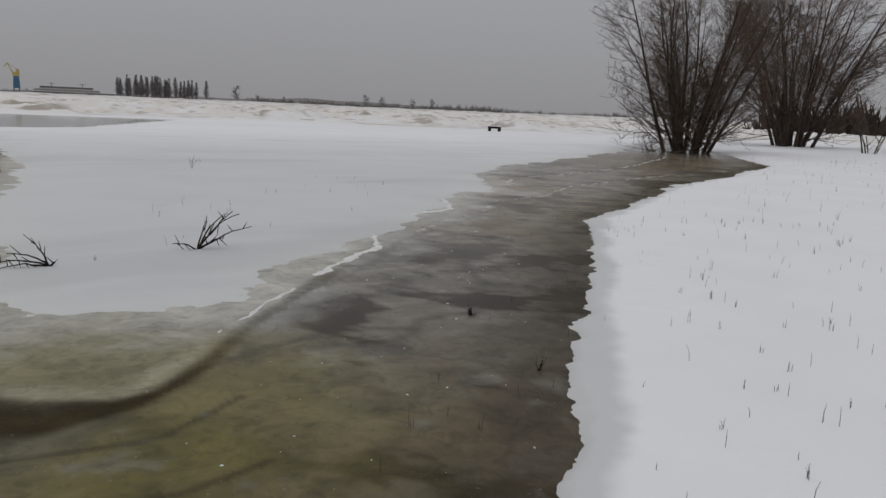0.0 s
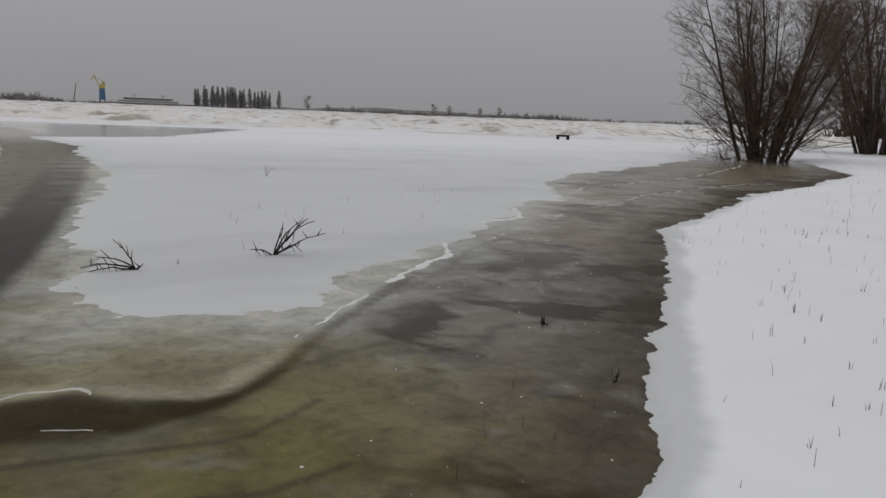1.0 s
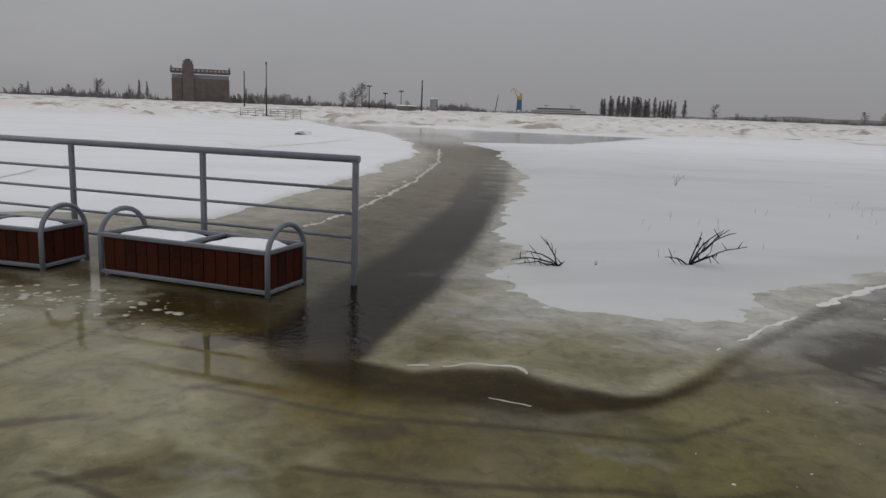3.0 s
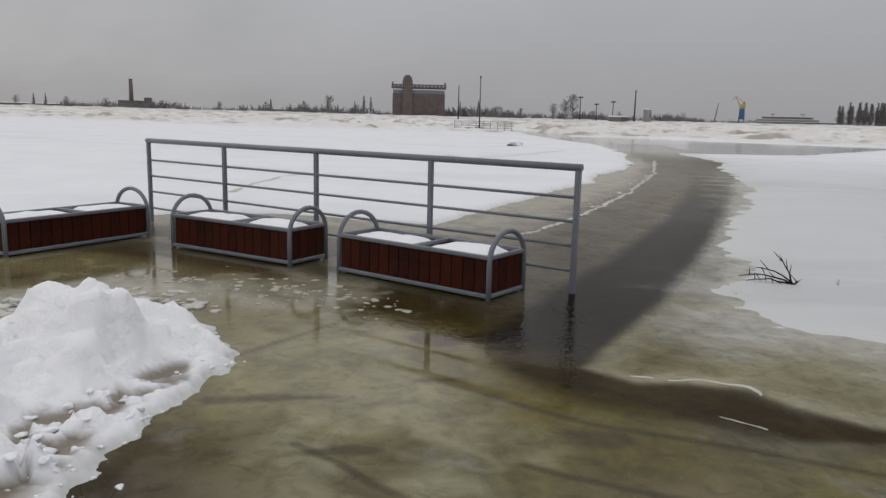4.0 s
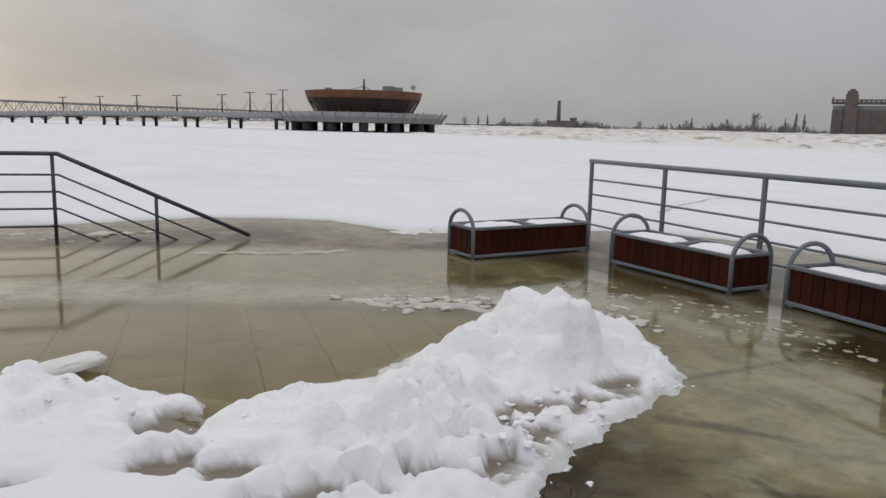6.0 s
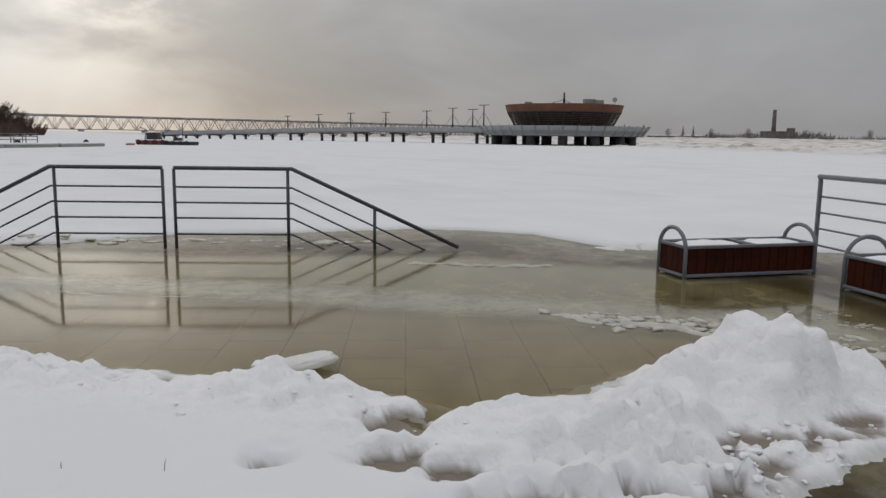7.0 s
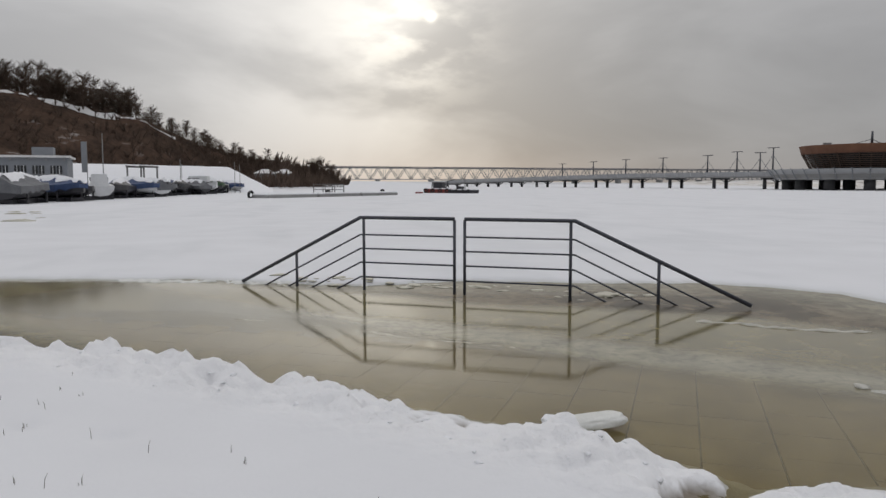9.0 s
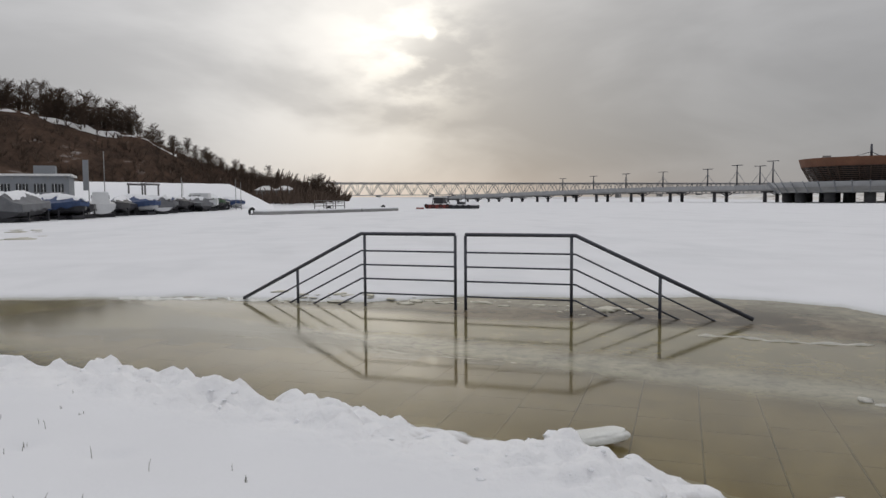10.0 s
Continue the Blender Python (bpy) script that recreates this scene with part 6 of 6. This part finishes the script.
def work_boat(m, hull, label, cabin):
    t = thing("work_boat", m, label, "boat", "work boats in the ice")
    bm = B()
    prism(bm, [(-2.2, -1.0), (1.4, -1.0), (2.1, -0.55), (2.5, 0), (2.1, 0.55), (1.4, 1.0), (-2.2, 1.0)], -0.1, 0.62, 1.10)
    body = part("hull", bm, hull, t)
    bm = B()
    prism(bm, [(-2.1, -0.9), (1.4, -0.9), (2.2, 0), (1.4, 0.9), (-2.1, 0.9)], 0.62, 0.76, 0.95)
    part("snow_cover", bm, SNOW_PAD, t, "snow on the deck")
    for x in (-2.1, -1.0, 0.2, 1.3):
        for y in (-1.12, 1.12):
            bm = B()
            bent_tube(bm, [(x + 0.26 * math.cos(q), y, 0.40 + 0.26 * math.sin(q)) for q in np.linspace(0, 6.2, 10)], 0.10, 5)
            part("tyre_fender", bm, RUBBER, body)
    if cabin:
        bm = B()
        box(bm, (-0.5, 0, 1.15), (1.5, 1.2, 0.95), 0, 0.08)
        cab = part("cabin", bm, HULL_DARK, t)
        bm = B()
        box(bm, (-0.5, 0, 1.68), (1.7, 1.4, 0.12), 0, 0.04)
        part("roof", bm, SNOW_DIRTY, cab)
        for x0, x1, z1 in ((0.8, 2.0, 1.7), (-1.5, -2.3, 2.0)):
            bm = B()
            tube(bm, (x0, -0.5, 0.6), (x0, 0, z1), 0.07, n=5)
            tube(bm, (x0, 0.5, 0.6), (x0, 0, z1), 0.07, n=5)
            tube(bm, (x0, 0, z1), (x1, 0, z1 + 0.3), 0.06, n=5)
            part("winch_frame", bm, HULL_DARK, t)
    else:
        bm = B()
        tube(bm, (0, 0, 0.6), (0, 0, 3.3), 0.055, n=5)
        part("mast", bm, HULL_DARK, t)
        bm = B()
        box(bm, (-0.9, 0, 0.95), (1.0, 1.0, 0.5), 0, 0.06)
        part("engine_box", bm, HULL_DARK, t)


def frozen_in_boats():
    work_boat(pose(-85.1, -67.2, 0, 0, 0, 100), RED, "small red work boat frozen in with winch frames", True)
    work_boat(pose(-84.5, -62.8, 0, 0, 0, 95) @ Matrix.Scale(0.85, 4), HULL_DARK, "small black boat with a mast frozen into the river ice", False)
    t = thing("mooring_float", pose(-80.0, -67.3, 0, 0, 0, 96), "low dark float lying on the river ice", "float")
    bm = B()
    box(bm, (0, 0, 0.12), (1.0, 0.6, 0.3), 0, 0.06)
    part("float_body", bm, RED, t)


pontoon()
frozen_in_boats()
for hx, hy, tn in ((-204, -253, 40), (-211, -249, 44)):
    t = thing("house", pose(hx, hy, 0.5, 0, 0, tn), "far brown house with a snowy hipped roof", "house", "far houses")
    bm = B()
    box(bm, (0, 0, 2.4), (8, 7, 4.8))
    part("wall", bm, SHED, t)
    for q in (-2.4, 0, 2.4):
        bm = B()
        box(bm, (q, 3.55, 3.0), (1.0, 0.2, 1.5))
        part("window", bm, GLASS, t)
    bm = B()
    prism(bm, [(-4.6, -4), (4.6, -4), (4.6, 4), (-4.6, 4)], 4.8, 6.6, 0.3)
    part("roof", bm, SNOW_DIRTY, t)
for k, (hx, hy, s) in enumerate(((-217, -249, 0.8), (-220, -247, 0.7), (-222, -245, 0.9), (-224, -243, 1.0), (-226, -241, 0.95), (-228, -239, 0.8), (-230, -237, 0.6), (-221, -251, 0.8), (-226, -247, 0.9))):
    plant("shore_tree", HILL[k % 3], pose(hx, hy, -1.5) @ Matrix.Scale(s, 4), "dark leafless tree by the far shore", "far shore trees")
woods("hill_foot_woods", [(-172, -246), (-190, -262), (-228, -296), (-300, -352), (-350, -370)], 15, 6, 420, 13, TWIG, "dark leafless woods where the bluff runs out")
woods("dyke_woods", [(-60, -150), (-95, -135), (-130, -150), (-190, -215), (-260, -265)], 5, 7, 260, 9, TWIG, "dark leafless scrub under the bluff")

# ---------------------------------------------------------------- ice edges, clods, dry stalks, dead branches


def lump(bm, c, size, rn, flat=0.5):
    """One irregular clod."""
    r = bmesh.ops.create_icosphere(bm, subdivisions=2, radius=1.0)
    turn = Matrix.Rotation(rn.uniform(0, 6.28), 3, "Z")
    k = Vector((rn.uniform(0.7, 1.5), rn.uniform(0.6, 1.1), flat * rn.uniform(0.6, 1.3)))
    off = rn.uniform(0, 50)
    for v in r["verts"]:
        q = v.co * (1 + 0.75 * noise.noise(v.co * 1.3 + Vector((off, 0, 0))) + 0.3 * noise.noise(v.co * 3.1 + Vector((0, off, 0))))
        q = turn @ Vector((q.x * k.x, q.y * k.y, q.z * k.z))
        v.co = Vector(c) + q * size


def scatter(name, line, count, spread, size, flat, mat, label, seed, category="ice"):
    rn = random.Random(seed)
    bm = B()
    seg = [math.dist(a, b) for a, b in zip(line, line[1:])]
    for i in range(count):
        s = rn.uniform(0, sum(seg))
        k = 0
        while s > seg[k] and k < len(seg) - 1:
            s -= seg[k]
            k += 1
        f = s / seg[k]
        x = line[k][0] + (line[k + 1][0] - line[k][0]) * f + rn.gauss(0, spread)
        y = line[k][1] + (line[k + 1][1] - line[k][1]) * f + rn.gauss(0, spread)
        z = max(0.0, ground_z(x, y))
        s = size * (0.35 + 1.1 * rn.random() ** 2)
        lump(bm, (x, y, z + s * flat * 0.25), s, rn, flat)
    for f in bm.faces:
        f.smooth = True
    tagged(part(name, bm, mat), label, category, kind="stuff")


def ice_rim(line, width, height, seed, label, gap=0.25, mat=ICE_LUMP):
    """A thin raised rim of refrozen snow along an ice edge, broken here and there."""
    rn = random.Random(seed)
    pts = []
    for (ax, ay), (bx, by) in zip(line, line[1:]):
        n = max(2, int(math.hypot(bx - ax, by - ay) / 0.035))
        pts += [(ax + (bx - ax) * i / n, ay + (by - ay) * i / n) for i in range(n)]
    pts.append(line[-1])
    bm = B()
    last = None
    for i, (x, y) in enumerate(pts):
        a, b = pts[max(0, i - 1)], pts[min(len(pts) - 1, i + 1)]
        d = Vector((b[0] - a[0], b[1] - a[1], 0)).normalized()
        nrm = Vector((-d.y, d.x, 0))
        wob = noise.noise((x * 2.1, y * 2.1, seed)) * width * 1.2 + noise.noise((x * 9, y * 9, seed)) * width * 0.8
        w = width * max(0.0, 0.62 + 0.8 * noise.noise((x * 2.3, y * 2.3, seed + 5)) + 0.5 * noise.noise((x * 12, y * 12, seed)) - 0.8 * gap)
        ends = min(1, i / 3, (len(pts) - 1 - i) / 3)
        w *= ends
        if w < 0.003:
            last = None
            continue
        c = Vector((x, y, 0)) + nrm * wob
        h = 0.55 * height * (0.6 + 0.9 * noise.noise((x * 7, y * 7, seed + 9))) * ends
        row = [bm.verts.new(c + nrm * q * w + Vector((0, 0, max(z * h, -0.01)))) for q, z in ((-1, -0.4), (-0.6, 0.6), (-0.1, 1.0), (0.5, 0.7), (1, -0.4))]
        if last:
            for k in range(4):
                f = bm.faces.new((last[k], row[k], row[k + 1], last[k + 1]))
                f.smooth = True
        last = row
    tagged(part("ice_rim", bm, mat), label, "ice", "refrozen ice rims", "stuff")


RIM = "white refrozen rim along an ice edge"
ice_rim([(-2.50, 3.4), (-2.53, 3.75), (-2.5, 3.94), (-2.53, 4.35), (-2.52, 4.95)], 0.030, 0.02, 1, RIM, 0.12)
ice_rim([(-2.51, 5.3), (-2.47, 6.0), (-2.4, 6.92), (-2.74, 8.28), (-2.8, 9.08), (-2.57, 9.83), (-2.2, 10.6), (-2.66, 12.05)], 0.065, 0.03, 2, RIM, 0.0)
ice_rim([(-2.27, 8.01), (-2.05, 9.27), (-1.74, 10.47), (-1.58, 12.2), (-0.95, 13.26), (-0.5, 15.5), (0.6, 18), (2.2, 21)], 0.050, 0.025, 3, RIM, 0.55, SLUSH)
ice_rim([(-2.0, 15.03), (-1.71, 17.28), (-0.09, 20.28), (1.5, 25), (3.2, 32)], 0.09, 0.035, 4, RIM, 0.62, SLUSH)
ice_rim([(-3.55, 1.72), (-3.42, 1.88), (-3.32, 2.08), (-3.12, 2.24), (-2.98, 2.16)], 0.034, 0.014, 5, RIM, 0.2, SLUSH)
ice_rim([(-2.95, 1.48), (-2.87, 1.56), (-2.91, 1.76), (-2.73, 1.83), (-2.6, 1.85), (-2.46, 1.84), (-2.36, 1.92)], 0.012, 0.010, 6, RIM, 0.35, SLUSH)
ice_rim([(-8.59, -4.52), (-8.69, -4.07), (-8.75, -3.55), (-8.92, -3.07), (-9.1, -2.8)], 0.06, 0.05, 7, RIM, 0.1, SLUSH)
ice_rim([(-5.44, -8.95), (-5.65, -8.2), (-5.85, -7.48), (-5.94, -6.39), (-6.13, -5.74), (-6.25, -5.0)], 0.05, 0.006, 8, RIM, 0.62, MILK_ICE)
ice_rim([(-8.1, 4.15), (-9.2, 5.9), (-12.0, 9.5), (-16.4, 14.5), (-22, 20)], 0.06, 0.035, 9, RIM, 0.05, SLUSH)
ice_rim([(-6.62, -2.5), (-6.5, -2.2), (-6.46, -1.84), (-6.47, -1.44), (-6.3, -1.1)], 0.10, 0.06, 10, RIM, 0.0, SLUSH)
ice_rim([(-6.5, -13.0), (-7.4, -11.3), (-8.2, -9.9), (-9.4, -8.9)], 0.16, 0.07, 13, RIM, 0.15)
ice_rim([(-10.6, -2.5), (-10.9, -2.0), (-10.8, -1.6), (-11.2, -0.8)], 0.25, 0.12, 14, RIM, 0.0)
scatter("ice_fragments", [(-8.4, 4.4), (-10.0, 6.8), (-14.0, 11.7), (-20.6, 18.8)], 50, 0.10, 0.035, 0.3, ICE_LUMP, "broken white ice along the flooded path", 3)
scatter("ice_fragments", [(-7.2, -0.4), (-6.6, 0.5), (-5.6, 1.0)], 120, 0.24, 0.030, 0.10, MILK_ICE, "small milky ice bits in the olive water", 4)
scatter("ice_fragments", [(-8.0, -10.6), (-9.0, -8.6), (-9.9, -5.6)], 60, 0.22, 0.11, 0.10, MILK_ICE, "thin broken ice plates by the stair railing", 5)
scatter("slush_lumps", [(-6.6, -2.3), (-6.56, -1.8), (-6.55, -1.2), (-6.45, -0.5), (-6.0, 0.0)], 150, 0.13, 0.05, 0.22, SLUSH, "half-melted white slush lumps in the flood", 12)
scatter("ice_plates", [(-12.2, -31.0), (-14.0, -33.3), (-17.0, -41.0)], 12, 0.5, 0.42, 0.10, MILK_ICE, "brown broken ice plates near the boatyard", 21)
scatter("snow_clods", [(-3.4, -1.2), (-4.0, -0.85), (-4.5, -0.5), (-4.95, -0.15)], 34, 0.10, 0.018, 0.6, SNOW_PAD, "loose snow clods round the heap", 6, "snow")
scatter("snow_clods", [(-3.3, -1.5), (-3.9, -1.15), (-4.3, -0.9)], 46, 0.17, 0.028, 0.5, SNOW_PAD, "wet snow clods in the trodden gap", 7, "snow")
scatter("snow_clods", [(-3.6, -1.9), (-3.8, -2.6), (-3.75, -3.4), (-3.75, -5), (-3.5, -6.6), (-3.2, -8.2)], 50, 0.16, 0.018, 0.5, SNOW_PAD, "snow clods on the ploughed ridge", 8, "snow")
scatter("frost_bits", [(-1.5, 1.2), (-1.2, 3.0), (-1.3, 5.0), (-1.4, 8)], 90, 0.55, 0.006, 0.3, ICE_LUMP, "tiny white frost bits on the creek ice", 10)


def ice_slab():
    t = thing("ice_slab", pose(-4.52, -3.74, 0.05, 3, -4, 142), "loose slab of white ice at the paving edge", "ice")
    rn = random.Random(2)
    bm = B()
    r = bmesh.ops.create_icosphere(bm, subdivisions=4, radius=1.0)
    for v in r["verts"]:
        c = v.co.copy()
        n = 1 + 0.22 * noise.noise(c * 1.4) + 0.07 * noise.noise(c * 4)
        v.co = Vector((0.26 * math.copysign(abs(c.x) ** 0.75, c.x), 0.085 * math.copysign(abs(c.y) ** 0.8, c.y), 0.036 * math.copysign(abs(c.z) ** 0.55, c.z))) * n
    for f in bm.faces:
        f.smooth = True
    part("slab", bm, ICE_LUMP, t)
    bm = B()
    for i in range(9):
        lump(bm, (-0.22 + rn.uniform(-0.14, 0.1), rn.uniform(-0.1, 0.1), 0.01), rn.uniform(0.025, 0.055), rn, 0.7)
    part("crumbs", bm, SNOW_PAD, t)


ice_slab()


def dead_branch(x, y, turn, branches, seed, label, scale=1.0, thick=1.0):
    rn = random.Random(seed)
    t = thing("dead_branch", pose(x, y, max(0.0, ground_z(x, y)) - 0.01, 0, 0, turn), label, "branch", "dead branches in the ice")
    for k, (dx, dz, bow) in enumerate(branches):
        bm = B()
        pts = []
        dy = rn.uniform(-0.08, 0.08)
        for i in range(7):
            f = i / 6
            pts.append((scale * (dx * f + rn.uniform(-0.008, 0.008)), scale * (dy * f), scale * (dz * f + bow * math.sin(math.pi * f) + rn.uniform(-0.008, 0.008))))
        bent_tube(bm, pts, 0.0085 * scale * thick, 6, 0.003 * scale * thick)
        for i in (2, 3, 4, 5):
            if rn.random() < 0.75:
                p = Vector(pts[i])
                q = p + Vector((rn.uniform(-0.05, 0.08), rn.uniform(-0.03, 0.03), rn.choice((-1, 1)) * rn.uniform(0.04, 0.10))) * scale
                q.z = max(q.z, 0.005)
                tube(bm, p, q, 0.005 * scale * thick, 0.002 * scale * thick, 5)
        part("limb", bm, DEAD, t)


dead_branch(-3.95, 5.88, 32, ((0.30, 0.34, 0.02), (0.22, 0.30, 0.04), (0.46, 0.20, 0.03), (0.10, 0.24, 0.03), (-0.20, 0.06, 0.03), (0.36, 0.31, 0.06), (0.24, 0.10, 0.02)), 3, "black dead branch poking from the snowy ice", 1.15)
dead_branch(-4.72, 4.78, 216, ((-0.03, 0.05, 0.0), (0.42, 0.03, 0.05), (0.30, 0.12, 0.04), (0.36, 0.0, 0.03), (0.12, 0.20, 0.03)), 5, "black dead twigs lying on the snowy ice", 1.1)
dead_branch(-1.0, 4.5, 20, ((0.02, 0.06, 0.0), (-0.03, 0.05, 0.0), (0.05, 0.02, 0.0)), 6, "short black stub in the creek ice", 0.9, 0.9)
dead_branch(-0.42, 3.42, 20, ((0.01, 0.11, 0.0), (-0.03, 0.06, 0.0), (0.03, 0.05, 0.0)), 7, "small dead stalk in the creek ice", 0.75, 0.5)
dead_branch(-8.6, 14.2, 0, ((0.10, 0.34, 0.05), (0.3, 0.2, 0.12), (-0.1, 0.3, 0.0)), 8, "thin bent stalks in the snow field", 0.9, 0.5)
dead_branch(-3.05, -1.05, 60, ((0.10, 0.22, 0.02), (-0.12, 0.20, 0.02), (0.02, 0.25, 0.0), (0.2, 0.12, 0.02), (-0.2, 0.1, 0.02)), 9, "thin dry twigs by the snow heap", 0.8, 0.35)
dead_branch(-2.6, -0.75, 10, ((0.06, 0.10, 0.0), (-0.06, 0.09, 0.0), (0.0, 0.12, 0.0)), 10, "thin reddish dry twigs in the ice", 0.6, 0.4)
dead_branch(2.5, 57, 0, ((0.9, 0.5, 0.2), (-0.7, 0.4, 0.2), (0.4, 0.8, 0.1)), 12, "bare twigs on the frozen river", 1.5)


def driftwood():
    t = thing("driftwood", pose(-7.9, 64, 0.0, 0, 0, 8), "dark snow-topped block frozen into the river", "driftwood")
    for x in (-0.42, 0.42):
        bm = B()
        prism(bm, [(x - 0.14, -0.3), (x + 0.14, -0.3), (x + 0.14, 0.3), (x - 0.14, 0.3)], -0.05, 0.42, 0.85)
        part("block", bm, DEAD, t)
    bm = B()
    box(bm, (0, 0, 0.38), (1.15, 0.6, 0.16), 0, 0.04)
    part("beam", bm, DEAD, t)
    bm = B()
    for i in range(7):
        lump(bm, (-0.5 + i * 0.16, 0, 0.48), 0.11, random.Random(i), 0.5)
    part("snow_cap", bm, SNOW_PAD, t)
    t = thing("ice_block", pose(-34.1, 21.7, 0.0), "snow-topped ice block on the field, shaded side as a dark lump", "ice")
    bm = B()
    lump(bm, (0, 0, 0.1), 0.42, random.Random(3), 0.55)
    part("block", bm, SNOW_PAD, t)
    # second, dark-coloured lump paints the block's shaded side
    bm = B()
    lump(bm, (0.05, -0.15, 0.05), 0.36, random.Random(4), 0.5)
    part("shadow_side", bm, BLOCK_SHADE, t)


driftwood()


def seam(line, width, seed, label):
    """An open crack in the snowed-over ice."""
    bm = B()
    last = None
    pts = []
    for (ax, ay), (bx, by) in zip(line, line[1:]):
        n = max(3, int(math.hypot(bx - ax, by - ay) / 0.4))
        pts += [(ax + (bx - ax) * i / n, ay + (by - ay) * i / n) for i in range(n)]
    for i, (x, y) in enumerate(pts):
        a, b = pts[max(0, i - 1)], pts[min(len(pts) - 1, i + 1)]
        d = Vector((b[0] - a[0], b[1] - a[1], 0)).normalized()
        nrm = Vector((-d.y, d.x, 0))
        w = width * max(0.12, 0.6 + 1.2 * noise.noise((x * 0.9, y * 0.9, seed)))
        c = Vector((x, y, 0)) + nrm * 0.25 * noise.noise((x * 0.7, y * 0.7, seed + 3))
        row = [bm.verts.new((q.x, q.y, ground_z(q.x, q.y) + 0.006)) for q in (c - nrm * w, c + nrm * w)]
        if last:
            bm.faces.new((last[0], row[0], row[1], last[1]))
        last = row
    tagged(part("ice_crack", bm, MILK_ICE), label, "crack", "cracks in the ice field", "structure")


seam([(-21.07, 10.11), (-22.95, 12.25), (-24.06, 14.17), (-27.44, 19.04), (-28.91, 21.06)], 0.10, 1, "tan slushy crack across the snowy ice")
seam([(-25.73, 12.82), (-23.54, 12.24)], 0.08, 2, "tan slushy crack across the snowy ice")
seam([(-33.0, 18.5), (-31.5, 19.5)], 0.12, 3, "tan slushy crack across the snowy ice")
seam([(-13.63, 1.86), (-15.17, 2.68), (-16.7, 3.75), (-17.6, 4.87)], 0.05, 4, "fine tan crack across the snowy ice")
seam([(-5.96, 8.27), (-5.87, 8.99)], 0.02, 5, "fine tan crack across the snowy ice")


def stalks(name, count, region, hmin, hmax, seed, label, test):
    rn = random.Random(seed)
    bm = B()
    made = 0
    while made < count:
        x, y = rn.uniform(*region[0]), rn.uniform(*region[1])
        if not test(x, y):
            continue
        made += 1
        z = max(ground_z(x, y), 0.0)
        for k in range(rn.choice((1, 1, 1, 2, 3))):
            h = rn.uniform(hmin, hmax) * (0.6 if k else 1)
            a, lean = rn.uniform(0, 6.28), rn.uniform(0, 0.35) * h
            px, py = x + rn.uniform(-0.015, 0.015), y + rn.uniform(-0.015, 0.015)
            mid = (px + 0.3 * lean * math.cos(a), py + 0.3 * lean * math.sin(a), z + 0.6 * h)
            tube(bm, (px, py, z - 0.02), mid, 0.0018, 0.0015, 4, caps=False)
            tube(bm, mid, (px + lean * math.cos(a), py + lean * math.sin(a), z + h), 0.0015, 0.0006, 4, caps=False)
    tagged(part(name, bm, STRAW), label, "grass", kind="stuff")


def on_land(x, y):
    return ground_z(x, y) > 0.04


def on_creek(x, y):
    return ground_z(x, y) < -0.01


stalks("dry_grass", 170, ((-0.1, 3.2), (1.6, 10.5)), 0.03, 0.12, 1, "sparse dry grass stalks in the shore snow", on_land)
stalks("dry_grass", 220, ((0.3, 14), (10, 34)), 0.06, 0.22, 2, "sparse dry grass stalks in the shore snow", on_land)
stalks("dry_grass", 60, ((-3.0, -0.6), (-8.5, -2.6)), 0.02, 0.07, 3, "few dry grass tips in the shore snow", on_land)
stalks("reed_stubble", 34, ((-1.0, -0.25), (1.8, 9.5)), 0.03, 0.10, 4, "dry reed stubble frozen into creek ice", on_creek)
stalks("reed_stubble", 70, ((-0.6, 5), (9, 26)), 0.08, 0.2, 5, "dry reed stubble frozen into creek ice", on_creek)
stalks("reed_stubble", 26, ((-6, -2.8), (4.5, 14)), 0.04, 0.12, 6, "few dry stalks on the snowy ice", on_land)

# ---------------------------------------------------------------- paving under the flood


JOINT = material("dark_paving_joint", (0.03, 0.024, 0.014), 0.95, 0, 0.2, 3, spec=0.0)


def paving():
    t = thing("pavement", pose(-5.35, -2.876, -0.055, 0, 0, 19.9), "flooded tan paving slabs with dark joints", "pavement", kind="structure")
    bm = B()
    box(bm, (0, -3.6, -0.035), (3.6, 15.2, 0.05))
    part("joint_bed", bm, JOINT, t)
    bm = B()
    box(bm, (0, 0, 0), (0.437, 0.430, 0.05))
    me = bpy.data.meshes.new("slab")
    bm.to_mesh(me)
    bm.free()
    me.materials.append(TILE)
    rn = random.Random(1)
    for i in range(34):
        for j in range(8):
            o = new("slab", me)
            o.parent = t
            o.location = (-1.75 + 0.447 * (j + 0.5 * (i % 2)), 3.544 - 0.443 * (i + 0.5), -0.025 + rn.uniform(-0.004, 0.003))


paving()
